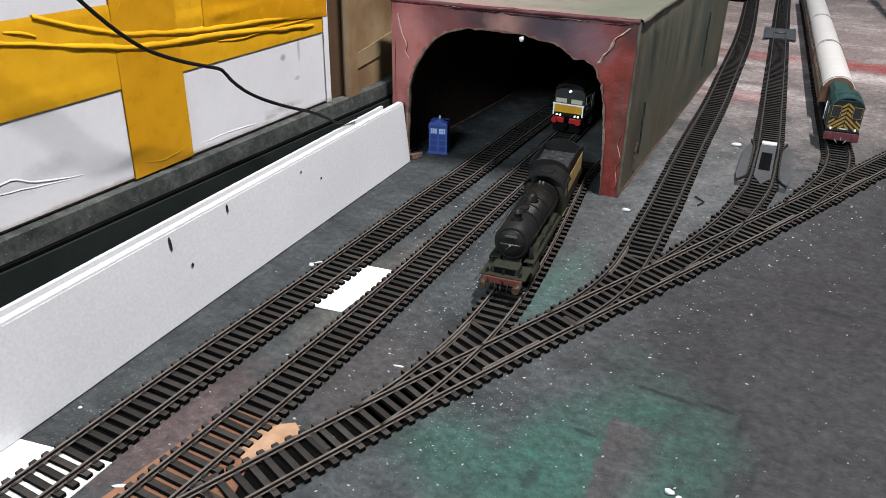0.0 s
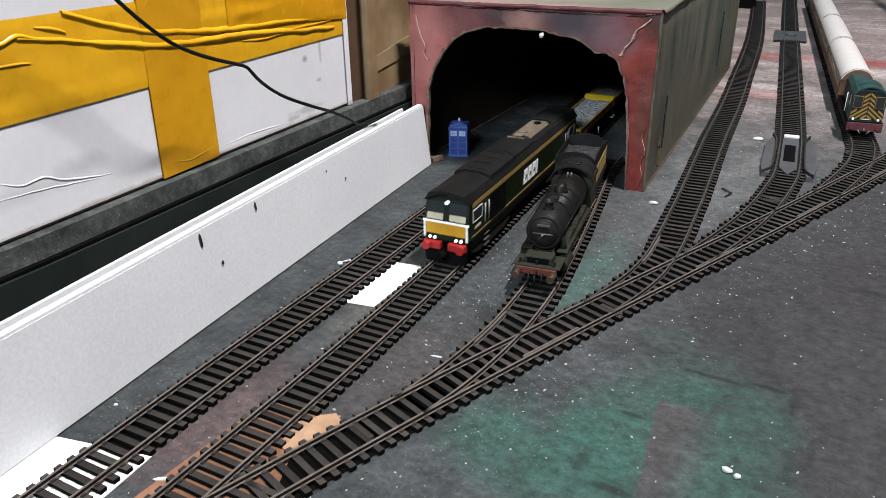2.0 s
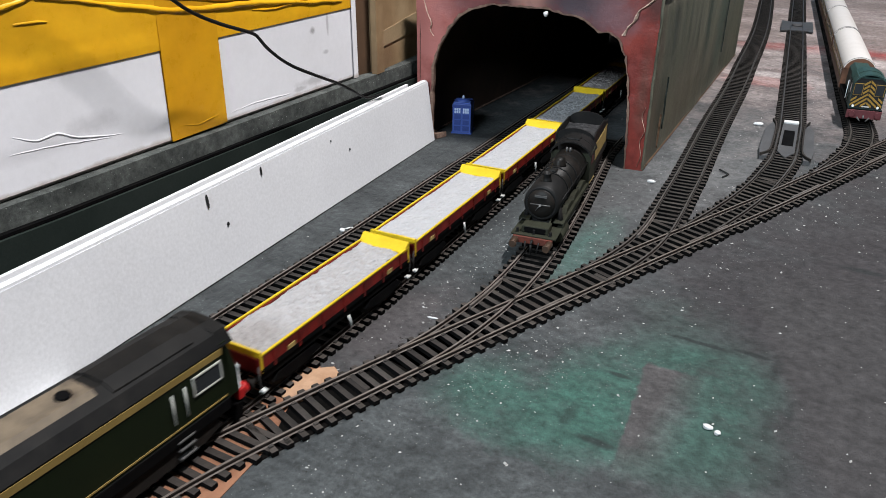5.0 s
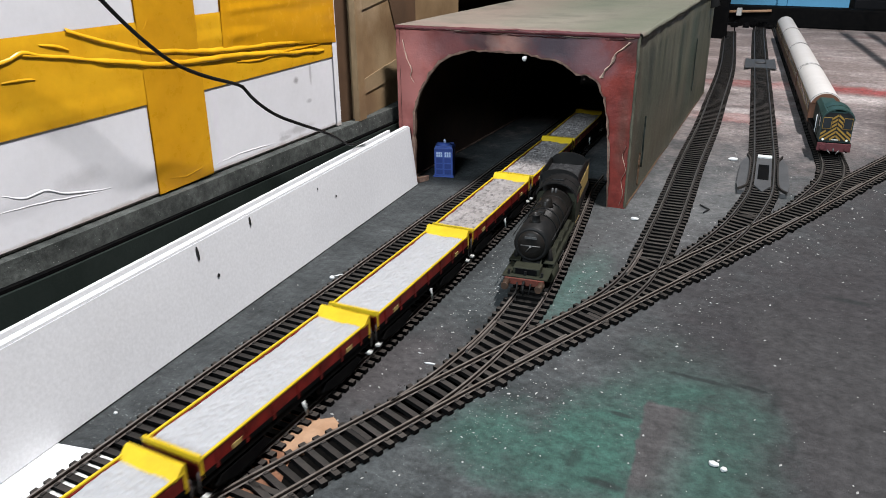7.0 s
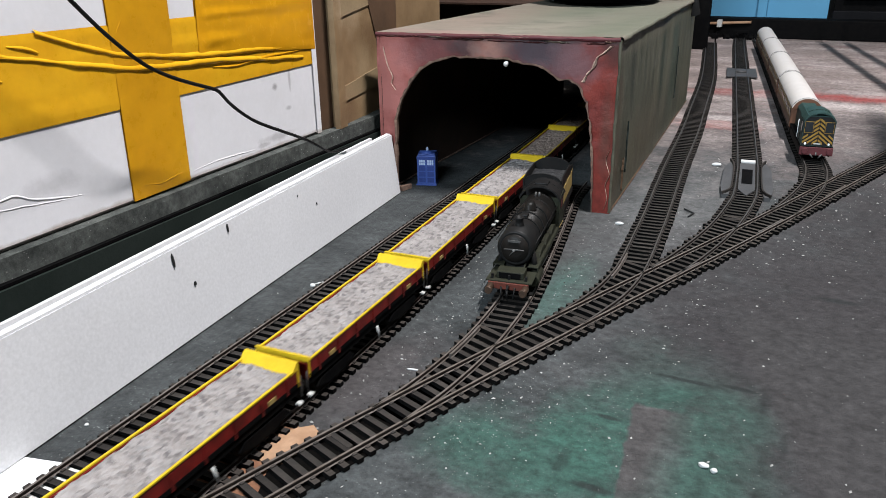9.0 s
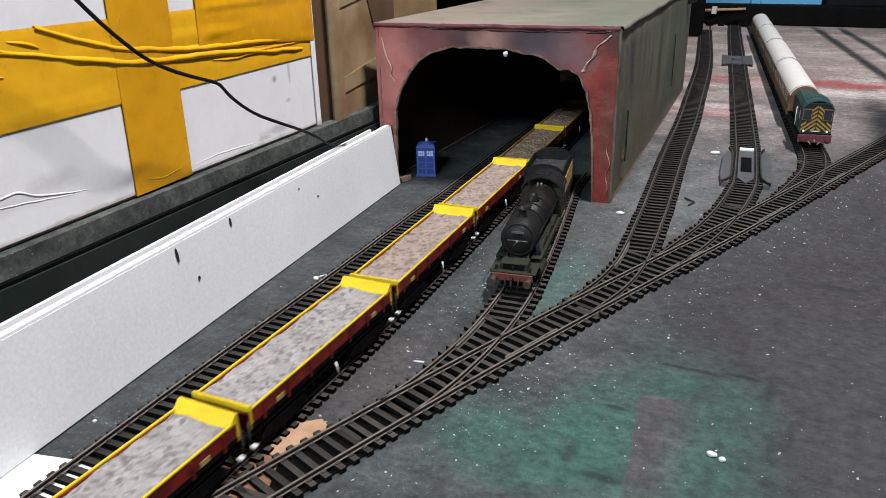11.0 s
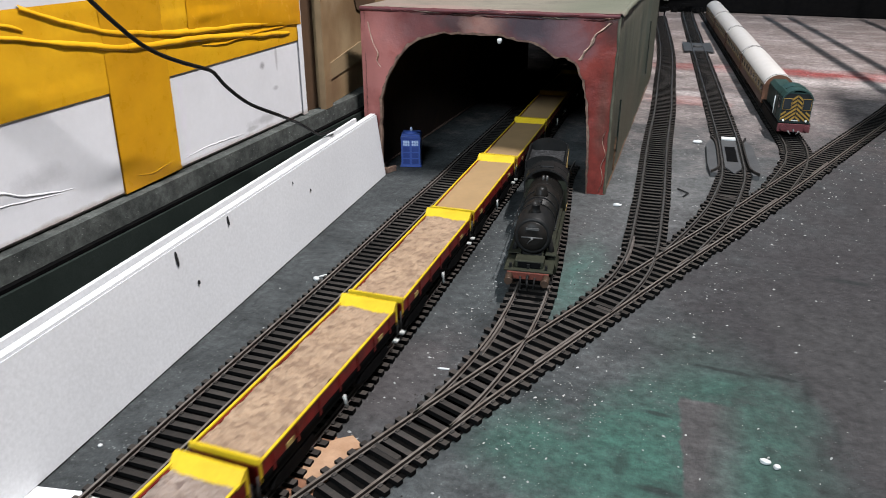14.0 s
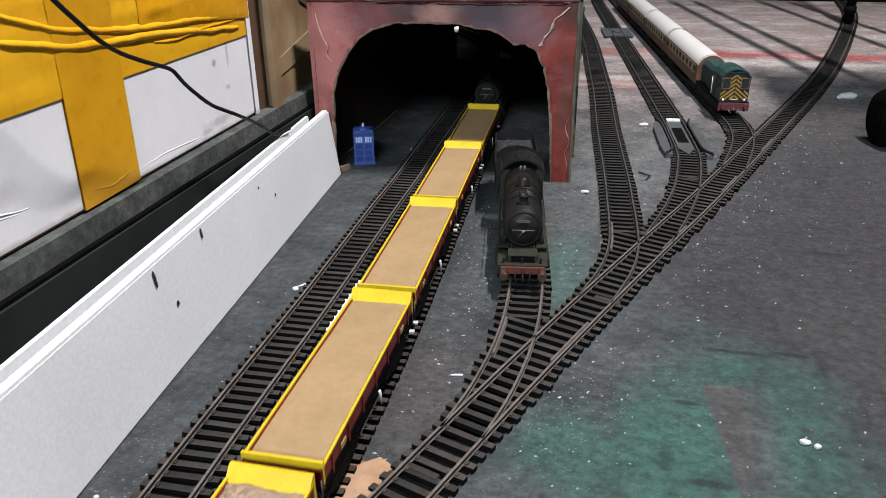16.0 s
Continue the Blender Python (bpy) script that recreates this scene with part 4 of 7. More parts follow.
def pinched_fold(name, pts, width, mat, label, base=0.0010):
    """A soft pinched ridge along points (y, z) of the carton's face."""
    own = bmesh.new()
    line = spline([(y, z, 0) for y, z in pts], 0.003)
    last = None
    for i, p in enumerate(line):
        u = i / (len(line) - 1)
        k = width * (0.25 + 0.75 * math.sin(math.pi * min(1, 0.08 + 0.84 * u)) + 0.35 * noise.noise(Vector((p.x * 90, p.y * 90, width * 900))))
        z = p.y + 0.0005 * noise.noise(Vector((p.x * 120, 5.0, width * 700)))
        ring = [own.verts.new(on_box(p.x, z + dz * k, base + out * k)) for dz, out in ((1.5, -0.6), (0.7, 0.28), (0.0, 0.62), (-0.55, 0.40), (-1.0, -0.6))]
        if last:
            for a in range(4):
                own.faces.new((last[a], ring[a], ring[a + 1], last[a + 1])).smooth = True
        last = ring
    part(name, own, mat, carton, label)


for pts, width, mat in (
    (((0.240, 0.1502), (0.2588, 0.1436), (0.2819, 0.1367), (0.3041, 0.1329), (0.3398, 0.1291), (0.399, 0.1260), (0.436, 0.1232)), 0.0020, M_TAPE),
    (((0.2167, 0.1431), (0.239, 0.1386), (0.2624, 0.1337), (0.2936, 0.1280), (0.3229, 0.1259), (0.3506, 0.1248), (0.416, 0.1181), (0.4391, 0.1162)), 0.0021, M_TAPE),
    (((0.150, 0.136), (0.185, 0.1385), (0.2069, 0.1410), (0.2168, 0.1438), (0.2259, 0.1414), (0.2375, 0.1395)), 0.0012, M_TAPE),
    (((0.2255, 0.1462), (0.2330, 0.1447), (0.2399, 0.1422)), 0.0010, M_TAPE),
    (((0.2048, 0.1331), (0.2120, 0.1330), (0.2203, 0.1322)), 0.0006, M_TAPE),
    (((0.3499, 0.1211), (0.368, 0.1195), (0.4018, 0.1210), (0.4357, 0.1211)), 0.0010, M_TAPE2),
    (((0.3575, 0.1300), (0.3708, 0.1369), (0.3818, 0.1455)), 0.0010, M_TAPE2),
    (((0.4139, 0.1301), (0.4206, 0.1379), (0.4331, 0.1463)), 0.0011, M_TAPE2),
    (((0.4040, 0.1240), (0.4190, 0.1275), (0.4300, 0.1290)), 0.0010, M_TAPE2),
    (((0.2838, 0.1454), (0.2862, 0.1490), (0.2900, 0.1537)), 0.0009, M_TAPE_UP),
    (((0.2840, 0.0690), (0.2980, 0.0665), (0.3150, 0.0685)), 0.0008, M_TAPE_UP),
):
    pinched_fold("tape_fold", pts, width, mat, "pinched fold in the yellow tape")
for pts, width in ((((0.193, 0.0873), (0.2047, 0.0829), (0.2133, 0.0837), (0.2247, 0.0790), (0.2489, 0.0742)), 0.0006), (((0.190, 0.0800), (0.207, 0.0789), (0.2428, 0.0743)), 0.0004), (((0.3240, 0.0660), (0.345, 0.0672), (0.380, 0.0655)), 0.0004)):
    pinched_fold("paper_crease", pts, width, M_BOXWHITE, "raised crease in the white paper", 0.0)

brown = holder("brown_carton", Matrix(), "brown cardboard carton with clear tape on the ledge", "cardboard box")
part("carton_body", prism([(-0.3385, 0.4745), (-0.3560, 0.590), (-0.372, 0.70), (-0.55, 0.68), (-0.55, 0.47)], 0.0606, 0.36, axis="z"), M_CARTON, brown)
part("corner_board", prism([(-0.3345, 0.4710), (-0.3358, 0.4820), (-0.3395, 0.4815), (-0.3385, 0.4700)], 0.0606, 0.36, axis="z"), M_CARTON, brown, "pale corner strip")
part("side_flap", prism([(-0.345, 0.4585), (-0.343, 0.4735), (-0.50, 0.4740), (-0.50, 0.459)], 0.0606, 0.36, axis="z"), M_CARTON_DK, brown)


def brown_at(t, z, out):
    a, b = Vector((-0.3385, 0.4745, 0)), Vector((-0.3560, 0.590, 0))
    d = (b - a).normalized()
    n = Vector((d.y, -d.x, 0))
    return a + (b - a) * t + n * out + Vector((0, 0, z))


for nm, mt, q in (
    ("clear_tape", M_CLEAR, ((0.10, 0.078), (0.98, 0.0830), (0.98, 0.0990), (0.10, 0.0890))),
    ("clear_tape", M_CLEAR, ((0.08, 0.138), (0.55, 0.1440), (0.55, 0.1550), (0.08, 0.1500))),
    # dark quad puts the flap's shadow on the carton into colour
    ("painted_flap_shadow", M_CARTON_DK, ((0.62, 0.120), (0.99, 0.1060), (0.99, 0.150), (0.50, 0.1490))),
    ("clear_tape", M_CLEAR, ((0.45, 0.1500), (0.99, 0.1520), (0.99, 0.175), (0.45, 0.1720))),
):
    bm = bmesh.new()
    vs = [[bm.verts.new(brown_at(t, z, o)) for t, z in q] for o in (0.0002, 0.0009)]
    bm.faces.new(vs[0][::-1]), bm.faces.new(vs[1])
    for i in range(4):
        bm.faces.new((vs[0][i], vs[0][(i + 1) % 4], vs[1][(i + 1) % 4], vs[1][i]))
    part(nm, bm, mt, brown)

# hanging cable
cable_pts = [Vector(p) for p in [(-0.2960, 0.180, 0.225), (-0.3010, 0.222, 0.185), (-0.3043, 0.2428, 0.1643), (-0.3043, 0.2542, 0.1521), (-0.3040, 0.2640, 0.1428), (-0.3055, 0.2760, 0.1340), (-0.3085, 0.2905, 0.1268), (-0.3085, 0.3050, 0.1208), (-0.3095, 0.3191, 0.1160), (-0.3118, 0.3290, 0.1121), (-0.3105, 0.3335, 0.1060), (-0.3090, 0.3410, 0.0988), (-0.3115, 0.3565, 0.0900), (-0.3105, 0.3760, 0.0808), (-0.3175, 0.4054, 0.0690), (-0.3199, 0.4214, 0.0612), (-0.3232, 0.4415, 0.0512), (-0.3235, 0.4620, 0.0496)]]
cable_line = spline([tuple(p) for p in cable_pts], 0.005)
bm = bmesh.new()
prev = None
for i, p in enumerate(cable_line):
    d = (cable_line[min(i + 1, len(cable_line) - 1)] - cable_line[max(i - 1, 0)]).normalized()
    q = d.to_track_quat("Z", "Y").to_matrix()
    rr = 0.00100 if i < len(cable_line) - 8 else 0.0008
    ring = [bm.verts.new(p + q @ Vector((rr * math.cos(a), rr * math.sin(a), 0))) for a in np.linspace(0, 2 * math.pi, 9)[:-1]]
    if prev:
        for k in range(8):
            bm.faces.new((prev[k], prev[(k + 1) % 8], ring[(k + 1) % 8], ring[k])).smooth = True
    prev = ring
tagged(part("power_cable", bm, M_CABLE), "thin black cable hanging down onto the panel", "cable")

# ---- cardboard tunnel ----
FL, FR = Vector((-0.3310, 0.5190, 0)), Vector((-0.1490, 0.5400, 0))
BL, BR = Vector((-0.3460, 1.00, 0)), Vector((-0.1830, 1.01, 0))
TOP = 0.1245
ARCH = [(-0.3185, 0.0), (-0.3178, 0.03), (-0.3165, 0.060), (-0.3115, 0.076), (-0.3035, 0.0895), (-0.2960, 0.0985), (-0.2864, 0.1045), (-0.2730, 0.1085), (-0.2581, 0.1095), (-0.2420, 0.1092), (-0.2267, 0.1085), (-0.2050, 0.1045), (-0.1935, 0.0985), (-0.1885, 0.0960), (-0.1820, 0.0960), (-0.1745, 0.0900), (-0.1700, 0.0810), (-0.1668, 0.068), (-0.1647, 0.050), (-0.1633, 0.030), (-0.1618, 0.0)]
FD = (FR - FL).normalized()


def on_front(x, z, out=0.0):
    u = (x - FL.x) / (FR.x - FL.x)
    return FL.lerp(FR, u) + Vector((FD.y, -FD.x, 0)) * out + Vector((0, 0, z))


tunnel = holder("cardboard_tunnel", Matrix(), "hand-painted cardboard box tunnel with a torn arch", "model tunnel")
# dense arch line with a torn edge, and the matching line on the outer rim
dense = []
for (xa, za), (xb, zb) in zip(ARCH, ARCH[1:]):
    for i in range(6):
        u = i / 6
        x, z = xa + (xb - xa) * u, za + (zb - za) * u
        k = noise.noise(Vector((x * 160, z * 160, 1))) * 0.0010 + noise.noise(Vector((x * 500, z * 500, 4))) * 0.0005
        dense.append((x + k, max(0, z + k)))
dense.append(ARCH[-1])
rim = []
W0, W1 = FL.x, FR.x
for x, z in dense:
    cx, cz = -0.2405, 0.045
    dx, dz = x - cx, z - cz
    if z < 0.0701:
        rim.append((W0 if dx < 0 else W1, z))
    else:
        k = min((W1 - cx) / dx if dx > 0 else (W0 - cx) / dx if dx < 0 else 1e9, (TOP - cz) / dz if dz > 0 else 1e9)
        rim.append((cx + dx * k, cz + dz * k))
bm = bmesh.new()
ROWS = 6
layers = []
for (x, z), (X, Z) in zip(dense, rim):
    row = []
    for j in range(ROWS + 1):
        u = j / ROWS
        a, b = x + (X - x) * u, z + (Z - z) * u
        bulge = 0.0011 * noise.noise(Vector((a * 45, b * 45, 7))) + 0.0006 * noise.noise(Vector((a * 150, b * 150, 2)))
        row.append(bm.verts.new(on_front(a, b, bulge)))
    layers.append(row)
for a, b in zip(layers, layers[1:]):
    for j in range(ROWS):
        bm.faces.new((a[j], a[j + 1], b[j + 1], b[j])).smooth = True
part("portal", bm, M_TUNNEL_FRONT, tunnel, "red and pink painted front with a ragged arch")
bm = bmesh.new()
edge = []
for (x, z), row in zip(dense, layers):
    w = 0.0010 + 0.0012 * noise.noise(Vector((x * 260, z * 260, 9))) + 0.0006 * noise.noise(Vector((x * 900, z * 900, 3)))
    cx, cz = -0.24, 0.04
    nrm = Vector((x - cx, z - cz)).normalized()
    edge.append([bm.verts.new(on_front(x + nrm.x * w, z + nrm.y * w, 0.0016)), bm.verts.new(on_front(x - nrm.x * 0.0006, z - nrm.y * 0.0006, 0.0008)), bm.verts.new(on_front(x - nrm.x * 0.0004, z - nrm.y * 0.0004, -0.0036))])
for a, b in zip(edge, edge[1:]):
    for j in range(2):
        bm.faces.new((a[j], a[j + 1], b[j + 1], b[j]))
part("torn_edge", bm, M_TORN, tunnel, "torn raw cardboard edge of the arch")


def tunnel_sheet(name, a, b, z0, z1, inward, mats, cut=(28, 8), amp=0.0012):
    """An upright wall of card from a to b with a gentle warp, and its inner face."""
    own = bmesh.new()
    d = (b - a).normalized()
    n = Vector((d.y, -d.x, 0)) * inward
    for side, m_i, off in ((0, 0, 0.0), (1, 1, 0.003)):
        g = []
        for i in range(cut[0] + 1):
            col = []
            for j in range(cut[1] + 1):
                u, v = i / cut[0], j / cut[1]
                k = amp * (noise.noise(Vector((u * 6, v * 3, 5))) + 0.4 * noise.noise(Vector((u * 25, v * 9, 8)))) * math.sin(math.pi * min(1, u + 0.02)) ** 0.5
                p = a.lerp(b, u) + n * (off + k) + Vector((0, 0, z0 + (z1 - z0) * v))
                col.append(own.verts.new(p))
            g.append(col)
        for i in range(cut[0]):
            for j in range(cut[1]):
                f = own.faces.new((g[i][j], g[i + 1][j], g[i + 1][j + 1], g[i][j + 1]))
                f.material_index, f.smooth = m_i, True
    ob = part(name, own, mats, tunnel)
    return ob


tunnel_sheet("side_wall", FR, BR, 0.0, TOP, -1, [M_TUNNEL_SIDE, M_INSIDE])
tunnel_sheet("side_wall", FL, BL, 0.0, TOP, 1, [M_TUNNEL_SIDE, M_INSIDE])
bm = bmesh.new()
for zz, m_i in ((0.0, 0), (-0.003, 1)):
    g = []
    for i in range(31):
        row = []
        for j in range(13):
            u, v = i / 30, j / 12
            p = FL.lerp(FR, v).lerp(BL.lerp(BR, v), u)
            sag = -0.0025 * math.sin(math.pi * v) * (0.4 + u) + 0.0009 * noise.noise(Vector((u * 9, v * 7, 3)))
            if u == 0 or v in (0, 1):
                sag *= 0.15
            row.append(bm.verts.new(p + Vector((0, 0, TOP + 0.001 + zz + sag))))
        g.append(row)
    for i in range(30):
        for j in range(12):
            f = bm.faces.new((g[i][j], g[i + 1][j], g[i + 1][j + 1], g[i][j + 1]))
            f.material_index, f.smooth = m_i, True
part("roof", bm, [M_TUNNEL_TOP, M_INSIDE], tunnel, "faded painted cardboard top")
# added card walls and roof keep outside light from the tunnel's far end
part("light_block_wall", prism([(-0.2020, 1.010), (-0.2050, 1.010), (-0.2790, 1.512), (-0.2760, 1.512)], 0.0, 0.112, axis="z"), M_INSIDE, tunnel, "added plain card wall blocking light over the curved track")
part("light_block_wall", block(-0.95, -0.2800, 1.512, 1.515, 0.0, 0.112), M_INSIDE, tunnel)
part("light_block_roof", prism([(-0.2030, 1.010), (-0.95, 1.010), (-0.95, 1.515), (-0.2770, 1.515)], 0.1125, 0.115, axis="z"), M_INSIDE, tunnel)
# this flap is added to stop light entering at the open end
part("light_block_flap", prism([(BL.x, 0.060), (BR.x, 0.056), (BR.x, TOP - 0.002), (BL.x, TOP - 0.002)], 0.990, 0.993), M_INSIDE, tunnel, "added card flap blocking light across the far end")
# crumpled paper folds along the top edge
M_FOLDS = (M_TORN, M_TUNNEL_FRONT, M_TUNNEL_TOP, M_MAROON)
fold_rnd = random.Random(12)
for k in range(15):
    xa = -0.328 + 0.168 * k / 14 + fold_rnd.uniform(-0.006, 0.004)
    xb = min(-0.152, xa + fold_rnd.uniform(0.010, 0.034))
    z = 0.1235 + fold_rnd.uniform(-0.0028, 0.0016)
    tilt = fold_rnd.uniform(-0.0012, 0.0012)
    bm = bmesh.new()
    prev = None
    for i in range(13):
        u = i / 12
        w = math.sin(math.pi * (0.06 + 0.88 * u)) * fold_rnd.uniform(0.6, 1.2)
        p = on_front(xa + (xb - xa) * u, z + tilt * u + 0.0006 * noise.noise(Vector((u * 6, k * 3.1, 2))), 0.0012)
        ring = [bm.verts.new(p + Vector((0, 0.0016, 0.0005 * w))), bm.verts.new(p + Vector((0, -0.0009 * w, 0.0002))), bm.verts.new(p + Vector((0, 0.0008, -0.0008 * w)))]
        if prev:
            for a in range(2):
                bm.faces.new((prev[a], ring[a], ring[a + 1], prev[a + 1]))
        prev = ring
    part("creased_fold", bm, M_FOLDS[(0, 3, 1, 2, 3, 1, 0, 3)[k % 8]], tunnel, "creased paper fold along the top edge")
# worn rounded edges of the card box
def worn_edge(a, b, r, mat, seed, label):
    bm = bmesh.new()
    prev = None
    n = 60
    for i in range(n + 1):
        u = i / n
        p = a.lerp(b, u)
        k = r * (1 + 0.35 * noise.noise(Vector((u * 14, seed, 0))) + 0.25 * noise.noise(Vector((u * 45, seed, 3))))
        d = (b - a).normalized().to_track_quat("Z", "Y").to_matrix()
        off = Vector((noise.noise(Vector((u * 9, seed, 6))), noise.noise(Vector((u * 9, seed, 8))), noise.noise(Vector((u * 11, seed, 9))))) * 0.0006
        ring = [bm.verts.new(p + off + d @ Vector((k * math.cos(q), k * math.sin(q), 0))) for q in np.linspace(0, 2 * math.pi, 9)[:-1]]
        if prev:
            for q in range(8):
                bm.faces.new((prev[q], prev[(q + 1) % 8], ring[(q + 1) % 8], ring[q])).smooth = True
        prev = ring
    part("worn_edge", bm, mat, tunnel, label)


up = Vector((0, 0, TOP - 0.0006))
worn_edge(FR + up, BR + up, 0.0021, M_TUNNEL_TOP, 1.0, "rounded worn top edge")
worn_edge(FL + up, FR + up, 0.0016, M_MAROON, 2.0, "rounded worn top edge")
worn_edge(FR + Vector((0, 0, 0.001)), FR + up, 0.0011, M_TUNNEL_SIDE, 3.0, "rounded worn corner")
worn_edge(FR + Vector((0, 0, 0.001)), BR + Vector((0, 0, 0.001)), 0.0007, M_CARTON_DK, 4.0, "frayed bottom edge")
inner_l = Vector((0.0035, 0, 0.0008))
worn_edge(FL + inner_l, BL + inner_l, 0.0008, M_TORN, 5.0, "frayed bottom edge")
# slit and scuffs on the side of the card
for y, z0, z1, w in ((0.86, 0.030, 0.085, 0.0012), (0.575, 0.008, 0.034, 0.0011), (0.585, 0.020, 0.060, 0.0006)):
    u = (y - FR.y) / (BR.y - FR.y)
    x = FR.x + (BR.x - FR.x) * u
    bm = bmesh.new()
    prev = None
    for i in range(15):
        v = i / 14
        k = w * math.sin(math.pi * (0.05 + 0.9 * v))
        q = Vector((x + 0.0022, y + 0.002 * noise.noise(Vector((v * 5, y * 40, 1))), z0 + (z1 - z0) * v))
        ring = [bm.verts.new(q - Vector((0.0012, k, 0))), bm.verts.new(q), bm.verts.new(q + Vector((-0.0012, k, 0)))]
        if prev:
            for a in range(2):
                bm.faces.new((prev[a], ring[a], ring[a + 1], prev[a + 1]))
        prev = ring
    part("slit", bm, M_DKGREEN if y > 0.58 else M_CARTON_DK, tunnel, "dark slit in the painted side")
# torn streak down the right of the portal and along the corner
for pts, w in ((((-0.1545, 0.1200), (-0.1600, 0.1150), (-0.1640, 0.1120), (-0.1665, 0.1050), (-0.1700, 0.1010), (-0.1730, 0.0950)), 0.0015), (((-0.1515, 0.048), (-0.1535, 0.040), (-0.1505, 0.030), (-0.1530, 0.022), (-0.1512, 0.012), (-0.1530, 0.003)), 0.0003), (((-0.325, 0.1150), (-0.3220, 0.102), (-0.3180, 0.0930), (-0.3190, 0.0880), (-0.316, 0.0830)), 0.0005)):
    bm = bmesh.new()
    prev = None
    line = spline([(x, z, 0) for x, z in pts], 0.0015)
    for i, p in enumerate(line):
        ww = w * (0.7 + 0.6 * noise.noise(Vector((i * 0.9, w * 900, 0))))
        ring = [bm.verts.new(on_front(p.x - ww, p.y, 0.0012)), bm.verts.new(on_front(p.x, p.y, 0.0022)), bm.verts.new(on_front(p.x + ww, p.y, 0.0012))]
        if prev:
            for a in range(2):
                bm.faces.new((prev[a], ring[a], ring[a + 1], prev[a + 1]))
        prev = ring
    part("tear", bm, M_TEAR, tunnel, "pale tear in the painted card")
bm = bmesh.new()
bmesh.ops.create_icosphere(bm, subdivisions=2, radius=0.0019)
for v in bm.verts:
    v.co *= 1 + 0.35 * noise.noise(v.co * 900)
scrap = part("paper_scrap", bm, M_DEBRIS, tunnel, "white paper scrap hanging at the arch")
scrap.location = on_front(-0.2285, 0.1055, 0.001)
bm = prism([(-0.3300, 0.5205), (-0.3150, 0.5235), (-0.3120, 0.5330), (-0.3135, 0.5345), (-0.3170, 0.5270), (-0.330, 0.5240)], 0.0005, 0.0045, axis="z")
part("floor_flap", bm, M_TORN, tunnel, "folded card flap at the foot")


# ---- small things on the board ----
def police_box():
    root = holder("police_box", pose(-0.3085, 0.5545, 0, 0, 0, 20), "small blue plastic police telephone box at the tunnel mouth", "toy police box")
    h = 0.0077
    part("body", block(-h, h, -h, h, 0.0012, 0.0250, 0.0004), M_POLICE, root)
    part("base", block(-h - 0.0009, h + 0.0009, -h - 0.0009, h + 0.0009, 0.0, 0.0014, 0.0003), M_POLICE, root)
    part("sign_band", block(-h - 0.0003, h + 0.0003, -h - 0.0003, h + 0.0003, 0.0222, 0.0244, 0.0002), M_POLICE_DK, root)
    part("stepped_roof", block(-h + 0.0006, h - 0.0006, -h + 0.0006, h - 0.0006, 0.0250, 0.0264, 0.0004), M_POLICE, root)
    part("roof_peak", lathe([(0.0085, 0), (0.0010, 0.0016)], (0, 0, 0.0264), "z", 4), M_POLICE, root)
    part("lamp", lathe([(0.0010, 0), (0.0011, 0.0018), (0.0006, 0.0028)], (0, 0, 0.0278), "z", 10), M_POLICE_PALE, root)
    for sx in (-1, 1):
        for k in range(4):
            z0 = 0.0025 + k * 0.0050
            x0, x1 = sorted((sx * 0.0008, sx * 0.0062))
            if k == 3:
                for c in range(3):
                    for r in range(2):
                        w = (x1 - x0) / 3
                        part("pane", block(x0 + c * w + 0.0002, x0 + (c + 1) * w - 0.0002, -h - 0.0004, -h + 0.0002, z0 + r * 0.0022, z0 + r * 0.0022 + 0.0019), M_POLICE_PALE, root)
            else:
                part("panel", block(x0, x1, -h - 0.0003, -h + 0.0002, z0, z0 + 0.0040, 0.0002), M_POLICE_DK, root)
    part("door_strip", block(-0.0004, 0.0004, -h - 0.0005, -h, 0.0014, 0.0222), M_POLICE, root)


police_box()


def rerailer():
    s = L(T6, 0.668)
    p, d = T6.at(s), T6.along(s)
    root = holder("rerailer", pose(p.x, p.y, 0, 0, 0, math.degrees(math.atan2(d.y, d.x)) - 90), "grey plastic rerailer ramp fitted over a track", "track rerailer", "rerailers")
    for side in (-1, 1):
        out = [(side * 0.0128, -0.052), (side * 0.0178, -0.052), (side * 0.0196, -0.030), (side * 0.0190, 0.030), (side * 0.0130, 0.054), (side * 0.0112, 0.030), (side * 0.0112, -0.030)]
        part("side_ramp", prism(out, 0.0003, 0.0036, axis="z"), M_RERAIL, root)
        wing = Line([(side * 0.0175, -0.052), (side * 0.0130, -0.044), (side * 0.0112, -0.030), (side * 0.0110, 0.030), (side * 0.0128, 0.046), (side * 0.0145, 0.054)])
        part("guide_flange", sweep(wing, [(-0.0006, 0.003), (0.0006, 0.003), (0.0006, 0.0056), (-0.0006, 0.0056)], 0, wing.s[-1], 0.006), M_SLEEPER, root)
    part("centre_ramp", prism([(-0.0062, -0.034), (0, -0.050), (0.0062, -0.034), (0.0062, 0.048), (-0.0062, 0.048)], 0.0025, 0.0034, axis="z"), M_RERAIL, root)
    part("magnet_well", block(-0.0042, 0.0042, -0.018, 0.026, 0.0034, 0.0038), M_BLACK, root)
    part("white_tab", block(-0.0058, 0.0062, 0.0475, 0.0545, 0.0034, 0.0052, 0.0006), M_DEBRIS, root)


